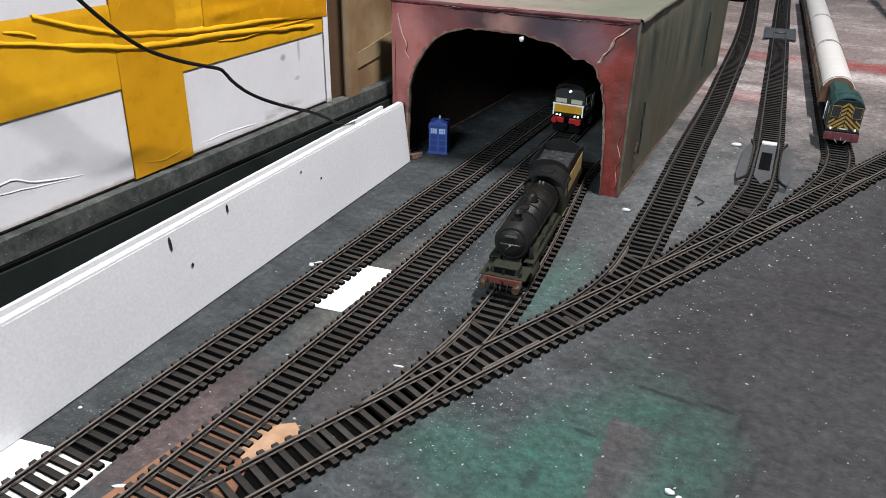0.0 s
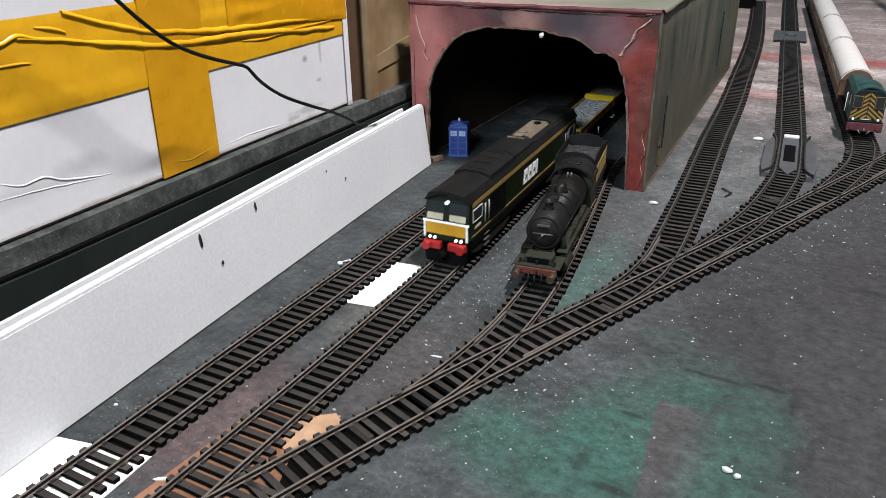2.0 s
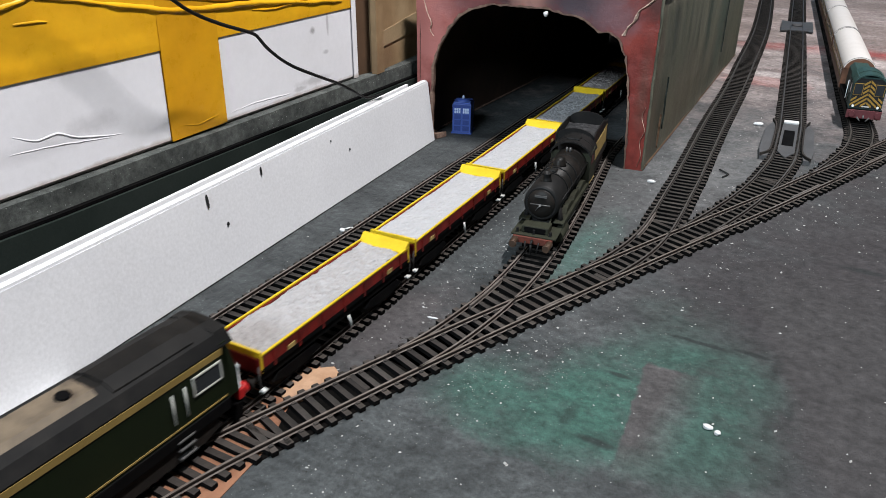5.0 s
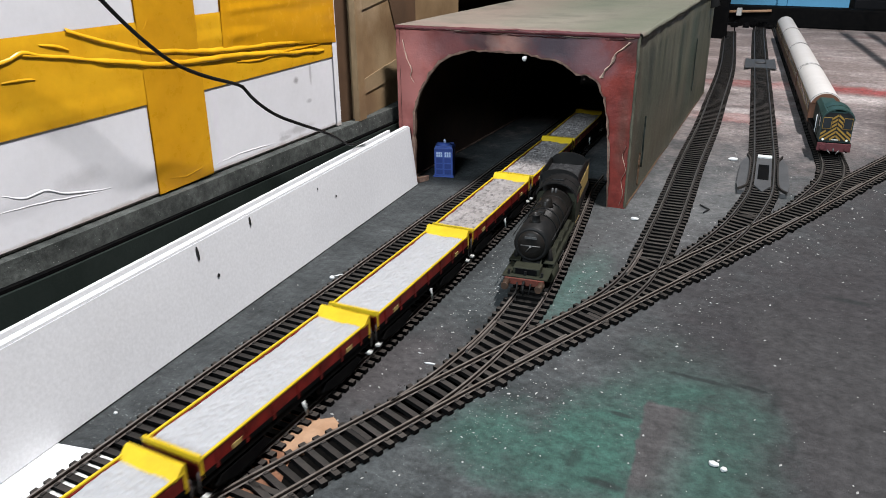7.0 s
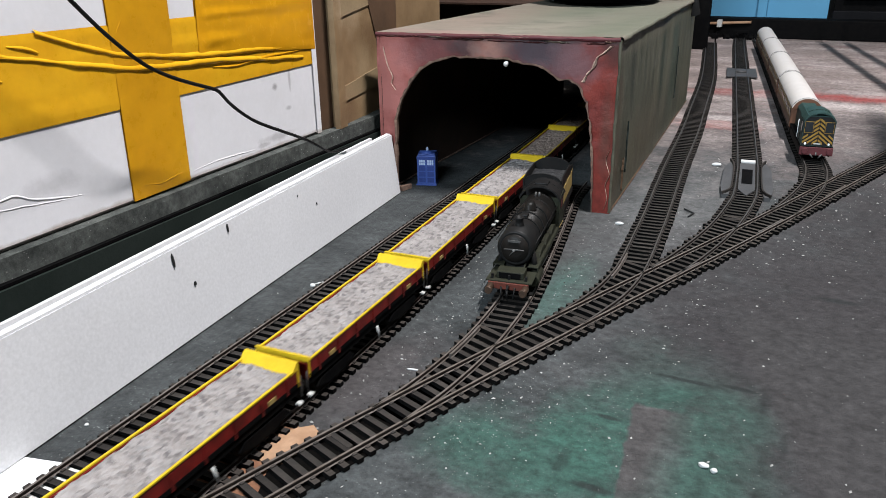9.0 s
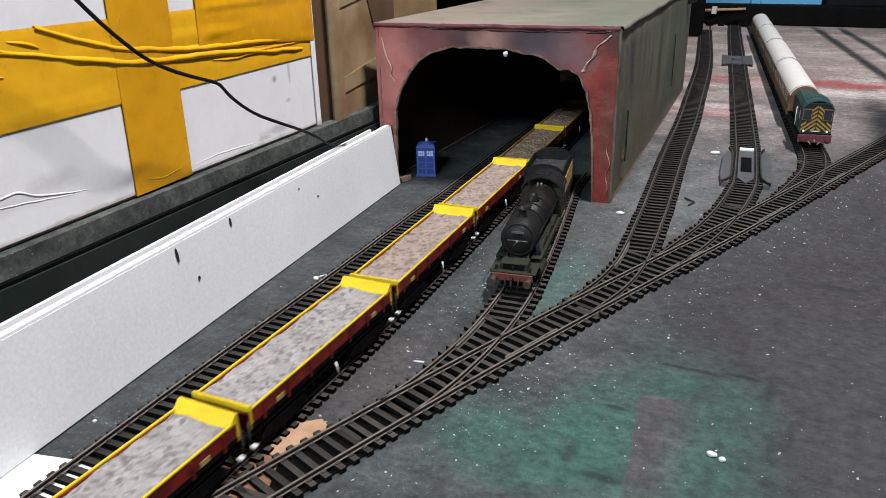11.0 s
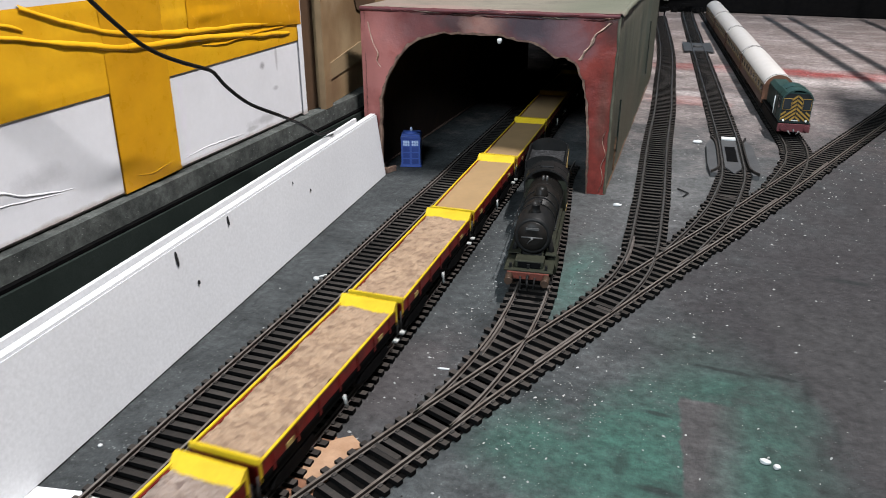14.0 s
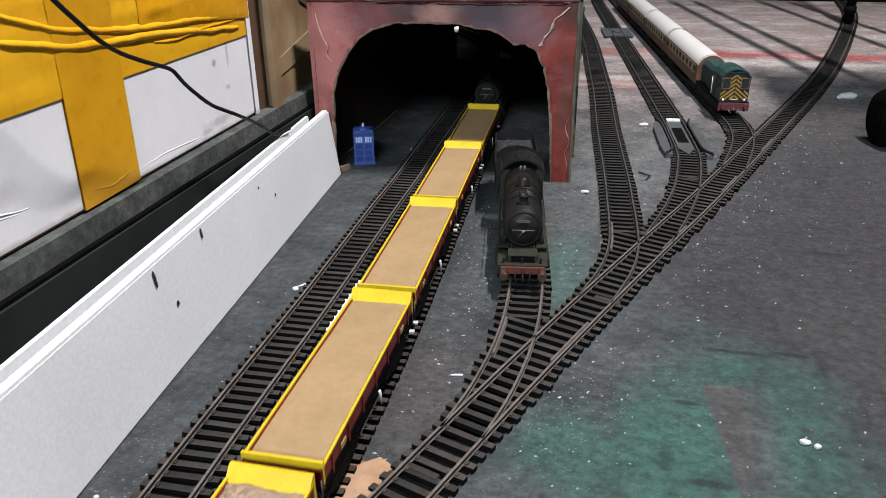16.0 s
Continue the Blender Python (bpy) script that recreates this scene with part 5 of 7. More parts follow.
rerailer()
s = L(T6, 1.265)
p, d = T6.at(s), T6.along(s)
plate = holder("uncoupler", pose(p.x, p.y, 0, 0, 0, math.degrees(math.atan2(d.y, d.x)) - 90), "grey plastic uncoupling plate fitted over a track", "track uncoupler")
part("wing_plate", prism([(-0.0215, -0.048), (-0.010, -0.040), (0.010, -0.040), (0.0215, -0.048), (0.0215, 0.048), (0.010, 0.040), (-0.010, 0.040), (-0.0215, 0.048)], 0.0026, 0.0036, axis="z"), M_RERAIL, plate)
part("hub", lathe([(0.0075, 0), (0.0070, 0.0022), (0.003, 0.003)], (0, 0, 0.0036), "z", 14), M_RERAIL, plate)


def card(name, outline, z, mat, label, category):
    tagged(part(name, prism(outline, 0.0001, z, axis="z"), mat), label, category)


card("white_card", [(-0.2425, 0.3040), (-0.2215, 0.3085), (-0.2225, 0.3610), (-0.2430, 0.3570)], 0.0005, M_CARD, "small white card lying between two tracks", "card")
card("white_card", [(-0.2790, 0.085), (-0.2230, 0.088), (-0.2265, 0.150), (-0.2290, 0.1715), (-0.2720, 0.1605)], 0.0005, M_CARD, "white card lying under the track by the panel", "card")
outline = [(-0.1935, 0.110), (-0.165, 0.125), (-0.1720, 0.175), (-0.1815, 0.196), (-0.1780, 0.206), (-0.1795, 0.2190), (-0.1760, 0.2235), (-0.1830, 0.2275), (-0.1880, 0.2240), (-0.195, 0.2290), (-0.2000, 0.2235), (-0.2120, 0.2260), (-0.2150, 0.2050), (-0.2170, 0.150), (-0.2170, 0.1000)]
card("wood_patch", outline, 0.0004, M_ORANGEWOOD, "bare orange-brown board patch under the turnout", "board patch")
card("wood_patch", [(-0.1905, 0.2000), (-0.1815, 0.1985), (-0.1775, 0.2100), (-0.1790, 0.2190), (-0.1762, 0.2230), (-0.1830, 0.2270), (-0.1875, 0.2230), (-0.1930, 0.2150)], 0.0012, M_WOOD, "torn pale chipboard scrap beside the turnout", "board scrap")
for x, y, w, h, a in ((-0.169, 0.2845, 0.0060, 0.0011, 15), (-0.2155, 0.1650, 0.0075, 0.0016, 35), (-0.2680, 0.3400, 0.0035, 0.0030, 0), (-0.2665, 0.3460, 0.0080, 0.0012, 50), (-0.136, 0.5205, 0.0060, 0.0032, 0), (-0.0990, 0.7090, 0.0085, 0.0042, 5), (-0.0365, 0.2720, 0.0042, 0.0026, -10), (-0.0325, 0.2705, 0.0026, 0.0024, 20), (-0.2560, 0.4300, 0.004, 0.002, 0), (-0.2685, 0.1860, 0.0020, 0.0016, 0), (-0.280, 0.5900, 0.006, 0.002, -30), (0.1000, 0.8620, 0.0180, 0.0090, 5), (0.0915, 0.8600, 0.0060, 0.0050, 30)):
    bm = bmesh.new()
    bmesh.ops.create_icosphere(bm, subdivisions=2, radius=0.5)
    for v in bm.verts:
        v.co *= 1 + 0.3 * noise.noise(v.co * 3 + Vector((x * 90, y * 90, 0)))
    bmesh.ops.scale(bm, vec=(w, h, min(w, h) * 0.8), verts=bm.verts)
    bit = part("white_scrap", bm, M_DEBRIS)
    bit.matrix_world = pose(x, y, min(w, h) * 0.3, 0, 0, a)
    tagged(bit, "small white scrap lying on the baseboard", "scrap", "white scraps")
bm = bmesh.new()
for a, b in (((-0.1010, 0.5720, 0.001), (-0.0930, 0.5650, 0.001)), ((-0.0930, 0.5650, 0.001), (-0.0955, 0.5560, 0.001))):
    tube(a, b, 0.0006, 0.0005, 6, bm)
tagged(part("wire_scrap", bm, M_MARK), "bent scrap of black wire on the baseboard", "wire")

# crumbs strewn along the tracks
rnd = random.Random(5)
verts, faces = [], []
for i in range(6500):
    if rnd.random() < 0.55:
        ln = rnd.choice((D, D, D, T5, T6, T3, T2, T1))
        s = rnd.uniform(0, ln.s[-1])
        p, d = ln.at(s), ln.along(s)
        if not 0.1 < p.y < 1.2:
            continue
        o = rnd.choice((-1, 1)) * (0.018 + abs(rnd.gauss(0, 0.012)))
        if ln is D:
            o = 0.018 + abs(rnd.gauss(0, 0.016))
        x, y = p.x + d.y * o, p.y - d.x * o
    else:
        x, y = rnd.uniform(-0.30, 0.15), rnd.uniform(0.12, 1.2)
    sz = 0.00012 + 0.00045 * rnd.random() ** 4 + (rnd.uniform(0.0001, 0.0004) if rnd.random() < 0.06 else 0)
    if x < -0.285 or (y > 0.5 and -0.4 < x < -0.15 and rnd.random() < 0.85):
        continue
    k = len(verts)
    a = rnd.uniform(0, 3.1)
    st = rnd.uniform(0.7, 2.2)
    for q in range(4):
        t = a + q * math.pi / 2
        e = st if q % 2 == 0 else 1
        verts.append((x + sz * e * math.cos(t), y + sz * e * math.sin(t), 0.0))
    verts.append((x, y, sz * 1.1))
    faces += [(k, k + 1, k + 4), (k + 1, k + 2, k + 4), (k + 2, k + 3, k + 4), (k + 3, k, k + 4)]
me = bpy.data.meshes.new("crumbs")
me.from_pydata(verts, [], faces)
me.materials.append(M_CRUMB)
tagged(new("crumbs", me), "pale plaster crumbs and dust strewn along the tracks", "crumbs", kind="stuff")
verts, faces = [], []
for i in range(260):
    ln = rnd.choice((D, D, T3, T2))
    s = rnd.uniform(0, ln.s[-1])
    p, d = ln.at(s), ln.along(s)
    if not 0.1 < p.y < 0.8:
        continue
    o = rnd.choice((-1, 1)) * (0.016 + abs(rnd.gauss(0, 0.004)))
    x, y, sz = p.x + d.y * o, p.y - d.x * o, rnd.uniform(0.0002, 0.0006)
    k, a = len(verts), rnd.uniform(0, 3)
    for q in range(4):
        verts.append((x + sz * math.cos(a + q * 1.57), y + sz * math.sin(a + q * 1.57), 0))
    verts.append((x, y, sz))
    faces += [(k, k + 1, k + 4), (k + 1, k + 2, k + 4), (k + 2, k + 3, k + 4), (k + 3, k, k + 4)]
me = bpy.data.meshes.new("dark_grit")
me.from_pydata(verts, [], faces)
me.materials.append(M_SLEEPER)
tagged(new("dark_grit", me), "dark grit along the sleeper ends", "grit", kind="stuff")


# ---- rolling stock; each vehicle runs along y with its front at -y ----
def axle(root, y, r=0.0062, z=0.0106):
    rod = part("wheelset", tube((-0.0072, y, z), (0.0072, y, z), 0.001, 0.001, 8), M_GRIME, root)
    for sx in (-1, 1):
        part("wheel", tube((sx * 0.0072, y, z), (sx * 0.0094, y, z), r, r, 18), M_GRIME, rod)


def coupling(root, y, way):
    bm = block(-0.0022, 0.0022, min(y, y + way * 0.006), max(y, y + way * 0.006), 0.0105, 0.0125, 0.0004)
    tube((0, y + way * 0.006, 0.0085), (0, y + way * 0.006, 0.0135), 0.0011, 0.0011, 8, bm)
    part("coupling", bm, M_BLACK, root)


def buffers(root, y, way, mat, half=0.0108, z=0.0158, beam=None, bw=0.0145):
    if beam:
        part("buffer_beam", block(-bw, bw, min(y, y + way * 0.0018), max(y, y + way * 0.0018), z - 0.0028, z + 0.0028, 0.0003), beam, root)
    for sx in (-1, 1):
        shank = part("buffer", tube((sx * half, y, z), (sx * half, y + way * 0.0042, z), 0.0011, 0.0011, 10), mat, root)
        part("buffer_head", tube((sx * half, y + way * 0.0042, z), (sx * half, y + way * 0.0052, z), 0.0025, 0.0023, 14), mat, shank)


def diesel_loco():
    """A six-axle diesel: front cab at -y."""
    half = 0.1022
    root = holder("diesel_locomotive", Matrix(), "dark green diesel model locomotive with yellow nose panel and lit lamps", "model locomotive")
    w = 0.0133
    e0, e1, top = 0.0186, 0.0412, 0.0474
    side = [(-w, e0), (w, e0), (w, e1), (-w, e1)]
    part("body", prism(side, -half + 0.004, half - 0.004), M_LOCO_GREEN, root)
    roof = [(-w - 0.0003, e1), (w + 0.0003, e1), (w * 0.82, e1 + 0.0040), (w * 0.34, top), (-w * 0.34, top), (-w * 0.82, e1 + 0.0040)]
    part("roof", prism(roof, -half + 0.0035, half - 0.0035), M_LOCO_ROOF, root)
    # raised roof panels, hatches, fans and the tan exhaust plate
    for y0, y1, ww, z, mt in ((-0.066, -0.026, 0.0118, 0.0013, M_LOCO_ROOF), (-0.024, 0.010, 0.0114, 0.0009, M_LOCO_ROOF), (0.056, 0.088, 0.0100, 0.0009, M_LOCO_ROOF)):
        part("roof_panel", prism([(-ww, e1 + 0.0030), (ww, e1 + 0.0030), (ww * 0.95, e1 + 0.0042 + z), (ww * 0.42, top + z), (-ww * 0.42, top + z), (-ww * 0.95, e1 + 0.0042 + z)], y0, y1), mt, root)
    part("exhaust_plate", prism([(-0.0080, e1 + 0.0045), (0.0080, e1 + 0.0045), (0.0052, top + 0.0008), (-0.0052, top + 0.0008)], 0.014, 0.052), M_TAN, root, "tan weathered roof plate")
    part("exhaust_port", lathe([(0.0024, 0), (0.0024, 0.0012)], (0.0012, 0.045, top + 0.0006), "z", 16), M_BLACK, root)
    for y, r in ((0.013, 0.0042), (0.021, 0.0036)):
        bm = lathe([(r * 0.3, 0.0016), (r * 0.8, 0.0012), (r, 0.0)][::-1], (-0.001, y, top + 0.0006), "z", 18)
        part("silencer", bm, M_TAN, root, "pale curved exhaust cover")
    part("frame_strip", block(-0.0060, 0.0060, 0.0050, 0.0060, top + 0.0006, top + 0.0016), M_TAN, root)
    for y in np.linspace(-0.062, -0.030, 4):
        part("roof_rib", prism([(-w * 0.84, e1 + 0.0044), (w * 0.84, e1 + 0.0044), (w * 0.36, top + 0.0018), (-w * 0.36, top + 0.0018)], float(y), float(y) + 0.0008), M_LOCO_ROOF, root)
    for sx in (-1, 1):
        x0 = sx * w
        lo, hi = sorted((x0, x0 + sx * 0.0003))
        part("gold_stripe", block(lo, hi, -half + 0.006, half - 0.006, e1 - 0.0034, e1 - 0.0008), M_STRIPE, root)
        part("sole_stripe", block(lo, hi, -half + 0.006, half - 0.006, e0 + 0.0014, e0 + 0.0020), M_STRIPE, root)
        part("grille", block(lo, hi, -0.070, -0.046, e0 + 0.0012, e1 - 0.0042), M_BLACK, root)
        for y in (-0.0880, 0.0895):
            glass = part("cab_side_window", block(lo, hi + 0, y - 0.0070, y + 0.0050, e1 - 0.0120, e1 - 0.0055), M_GLASS, root)
            bm = bmesh.new()
            for y0, y1, z0, z1 in ((y - 0.0076, y + 0.0056, e1 - 0.0056, e1 - 0.0050), (y - 0.0076, y + 0.0056, e1 - 0.0126, e1 - 0.0120), (y - 0.0076, y - 0.0070, e1 - 0.0126, e1 - 0.0050), (y + 0.0050, y + 0.0056, e1 - 0.0126, e1 - 0.0050)):
                block(*sorted((x0, x0 + sx * 0.0006)), y0, y1, z0, z1, 0, bm)
            part("window_surround", bm, M_DULLWHITE, glass)
        for y in (-0.0790, -0.0735, 0.0725, 0.0780):
            part("handrail", tube((sx * (w + 0.0008), y, e0 + 0.0050), (sx * (w + 0.0008), y, e1 - 0.0060), 0.0004, 0.0004, 8), M_DULLWHITE, root)
        for y in (-0.0765, 0.0755):
            bm = bmesh.new()
            for z in (0.0085, 0.0120, 0.0155):
                block(*sorted((sx * (w - 0.001), sx * (w + 0.0012))), y - 0.0035, y + 0.0035, z, z + 0.0005, 0, bm)
            part("step", bm, M_STEEL, root)
        plate = block(*sorted((x0, x0 + sx * 0.0004)), -0.0925, -0.0845, e1 - 0.0172, e1 - 0.0158)
        part("number_bar", plate, M_CREAM, root)
        # operator's mark as plain blocks
        for k, (y0, y1) in enumerate(((0.0, 0.0062), (0.0072, 0.0134), (0.0144, 0.0206), (0.0214, 0.0244))):
            y0, y1 = -0.0140 + y0 * 1.1, -0.0140 + y1 * 1.1
            z0, z1 = e0 + 0.0056, e0 + 0.0150
            bm = prism([(y0, z0), (y1 - 0.0012, z0), (y1, z1), (y0 + 0.0012, z1)], *sorted((x0, x0 + sx * 0.0004)), axis="x")
            if k < 3:
                part("mark_gap", prism([(y0 + 0.0022, z0 + 0.0030), (y1 - 0.0026, z0 + 0.0030), (y1 - 0.0020, z0 + 0.0055), (y0 + 0.0026, z0 + 0.0055)], *sorted((x0, x0 + sx * 0.0006)), axis="x"), M_LOCO_GREEN, root)
            part("white_mark", bm, M_WHITEPAINT, root)
    for way in (-1, 1):
        y = way * half
        nose = [(way * (half - 0.004), e0), (way * half, e0), (way * half, e0 + 0.0105), (way * (half - 0.0035), e1 + 0.001), (way * (half - 0.006), e1 + 0.001)]
        part("cab_front", prism(nose, -w, w, axis="x"), M_LOCO_GREEN, root)
        part("roof_brow", prism([(-w - 0.0004, e1 - 0.0004), (-w * 0.5, e1 + 0.0035), (0, e1 + 0.0048), (w * 0.5, e1 + 0.0035), (w + 0.0004, e1 - 0.0004), (w * 0.8, e1 + 0.0046), (w * 0.34, top), (-w * 0.34, top), (-w * 0.8, e1 + 0.0046)], *sorted((way * (half - 0.0005), way * (half - 0.006)))), M_LOCO_ROOF, root)

        def face(x0, x1, z0, z1, out=0.0003):
            """A thin plate on the sloped windscreen or the flat nose."""
            bm = bmesh.new()
            zs = []
            for z in (z0, z1):
                zn = e0 + 0.0105
                off = 0 if z <= zn else 0.0035 * (z - zn) / (e1 + 0.001 - zn)
                zs.append(way * (half - off))
            vs = []
            for o in (0.0, out):
                vs.append([bm.verts.new((x, yy + way * o, z)) for x, yy, z in ((x0, zs[0], z0), (x1, zs[0], z0), (x1, zs[1], z1), (x0, zs[1], z1))])
            bm.faces.new(vs[0]), bm.faces.new(vs[1])
            for i in range(4):
                bm.faces.new((vs[0][i], vs[0][(i + 1) % 4], vs[1][(i + 1) % 4], vs[1][i]))
            return bm

        zn = e0 + 0.0105
        part("yellow_panel", face(-0.0122, 0.0122, e0 + 0.0034, zn - 0.0002), M_NOSE, root, "warning yellow nose panel")
        bm = face(-0.0142, 0.0142, zn - 0.0002, zn + 0.0008, 0.0006)
        for sx in (-1, 1):
            merge(bm, face(min(sx * 0.0124, sx * 0.0136), max(sx * 0.0124, sx * 0.0136), e0 + 0.0010, zn, 0.0006))
        part("white_surround", bm, M_WHITEPAINT, root)
        for sx in (-1, 1):
            a, b = sorted((sx * 0.0016, sx * 0.0122))
            screen = part("windscreen", face(a, b, zn + 0.0032, e1 - 0.0006), M_GLASS, root)
            part("sun_blind", face(a + 0.0004, b - 0.0004, zn + 0.0016, zn + 0.0050, 0.0004), M_CREAM, screen)
            part("buffer_block", block(*sorted((sx * 0.0022, sx * 0.0130)), *sorted((y, y + way * 0.0030)), e0 - 0.0050, e0 - 0.0006, 0.0005), M_REDPAINT, root)
            for dx in (0.0066, 0.0096):
                part("headlamp", lathe([(0.0009, 0), (0.0009, 0.0006), (0.0006, 0.0010)] if way > 0 else [(0.0006, -0.0010), (0.0009, -0.0006), (0.0009, 0)], (sx * dx, y + way * 0.0006, e0 + 0.0012), "y", 12), M_LIGHT if way < 0 else M_REDPAINT, root)
            bm = tube((sx * 0.0105, y + way * 0.003, e0 - 0.0028), (sx * 0.0105, y + way * 0.0052, e0 - 0.0028), 0.0024, 0.0026, 14)
            part("buffer", bm, M_REDPAINT, root)
        part("marker_lamp", lathe([(0.0010, -0.0010), (0.0010, 0.001)], (0, way * (half - 0.0022), e1 - 0.0006), "y", 12), M_LIGHT if way < 0 else M_GLASS, root)
        part("snow_plough", prism([(-0.0120, 0.0052), (0.0120, 0.0052), (0.0130, 0.0128), (-0.0130, 0.0128)], *sorted((y - way * 0.002, y + way * 0.0015))), M_BLACK, root)
        coupling(root, way * (half - 0.001), way)
    part("fuel_tank", block(-0.0118, 0.0118, -0.024, 0.022, 0.0075, 0.0172, 0.0012), M_BLACK, root)
    part("underframe", block(-0.0138, 0.0138, -half + 0.005, half - 0.005, 0.0140, 0.0188, 0.0004), M_BLACK, root)
    for yb in (-0.064, 0.064):
        for sx in (-1, 1):
            part("bogie_frame", prism([(yb - 0.029, 0.0095), (yb - 0.026, 0.0150), (yb + 0.026, 0.0150), (yb + 0.029, 0.0095), (yb + 0.02, 0.0068), (yb - 0.02, 0.0068)], *sorted((sx * 0.0108, sx * 0.0126)), axis="x"), M_GRIME, root)
        for k in (-1, 0, 1):
            axle(root, yb + k * 0.019, 0.0064, 0.0108)
    return root


LEN_W = 0.1151


def wagon(load, lumps, label):
    """A low open wagon with raised yellow ends and a load."""
    half, w = LEN_W / 2 - 0.0030, 0.0130
    z0, z1 = 0.0176, 0.0252
    root = holder("ballast_wagon", Matrix(), label, "model wagon", "ballast wagons of the train")
    for sx in (-1, 1):
        part("side", block(*sorted((sx * w, sx * (w - 0.0012))), -half, half, z0, z1), M_WAGON, root)
        part("top_rail", block(*sorted((sx * (w + 0.0003), sx * (w - 0.0007))), -half, half, z1, z1 + 0.0010, 0.0003), M_YELLOW, root, "yellow top rail")
        for k in range(7):
            y = -half + 0.008 + k * (2 * half - 0.016) / 6
            part("side_rib", block(*sorted((sx * w, sx * (w + 0.0004))), y - 0.0005, y + 0.0005, z0, z1 - 0.0006), M_WAGON, root)
        for y in (-half + 0.016, half - 0.020):
            part("side_plate", block(*sorted((sx * w, sx * (w + 0.0003))), y, y + 0.0045, z0 + 0.0022, z0 + 0.0042), M_OCHRE, root, "small ochre side plate")
        part("dark_panel", block(*sorted((sx * w, sx * (w + 0.0002))), -half, half, z0, z0 + 0.0020), M_BLACK, root, "black lower side band")
        part("sole_bar", block(*sorted((sx * (w - 0.0005), sx * (w - 0.0030))), -half, half, z0 - 0.0035, z0 - 0.0001), M_BLACK, root)
        part("brake_lever", tube((sx * (w + 0.0006), 0.002, 0.0145), (sx * (w + 0.0006), 0.004, 0.0075), 0.0006, 0.0004, 6), M_GREYPAINT, root)
    for way in (-1, 1):
        y = way * half
        slope = [(y, z0), (y - way * 0.0012, z0), (y - way * 0.0012, z1), (y - way * 0.0052, z1 - 0.0005) if way > 0 else (y - way * 0.0016, z1), (y - way * 0.0010, z1 + 0.0036), (y + way * 0.0002, z1 + 0.0036)]
        if way < 0:
            slope = [(y, z0), (y - way * 0.0012, z0), (y - way * 0.0012, z1 + 0.0022), (y, z1 + 0.0022)]
        part("end_plate", prism([(y - way * 0.0001, z0), (y + way * 0.0006, z0), (y + way * 0.0006, z1 - 0.0006), (y - way * 0.0001, z1 - 0.0006)], -w, w, axis="x"), M_WAGON, root)
        part("bulkhead", prism(slope, -w - 0.0002, w + 0.0002, axis="x"), M_YELLOW, root, "sloped yellow end board")
        part("end_grab_rail", tube((w * 0.98, y + way * 0.0010, 0.012), (w * 0.98, y + way * 0.0010, 0.0215), 0.0003, 0.0003, 6), M_STEEL, root)
        part("end_step", block(w - 0.0015, w + 0.0008, *sorted((y + way * 0.0005, y - way * 0.0018)), 0.0092, 0.0102, 0.0002), M_GREYPAINT, root)
        coupling(root, y, way)
        buffers(root, y, way, M_GRIME, 0.0105, 0.0150)
        yb = way * (half - 0.022)
        for sx in (-1, 1):
            part("bogie_frame", prism([(yb - 0.015, 0.0095), (yb - 0.012, 0.0125), (yb + 0.012, 0.0125), (yb + 0.015, 0.0095), (yb + 0.006, 0.0070), (yb - 0.006, 0.0070)], *sorted((sx * 0.0105, sx * 0.0122)), axis="x"), M_BLACK, root)
        for k in (-1, 1):
            axle(root, yb + k * 0.0095, 0.0056, 0.0100)
    part("floor_plate", block(-w + 0.0014, w - 0.0014, -half + 0.0014, half - 0.0014, z0 - 0.002, z0), M_BLACK, root)
    nx, ny = (18, 72) if lumps else (8, 24)
    bm = bmesh.new()
    g = []
    seed = len(label) * 3.7
    for i in range(ny + 1):
        row = []
        for j in range(nx + 1):
            x = (-1 + 2 * j / nx) * (w - 0.0012)
            y = -half + 0.0016 + (2 * half - 0.0066) * i / ny
            v = Vector((x * 420, y * 420, seed))
            z = z1 + 0.0002 + lumps * (0.0006 * noise.noise(v) + 0.0005 * noise.noise(v * 2.3) + 0.0011 * noise.noise(v * 0.22)) + 0.0006 * noise.noise(Vector((x * 60, y * 40, seed)))
            row.append(bm.verts.new((x, y, z - (0.0004 if i in (0, ny) or j in (0, nx) else 0))))
        g.append(row)
    for i in range(ny):
        for j in range(nx):
            bm.faces.new((g[i][j], g[i + 1][j], g[i + 1][j + 1], g[i][j + 1])).smooth = lumps < 0.9
    part("load", bm, load, root, "heaped load" if lumps else "flat card load")
    return root


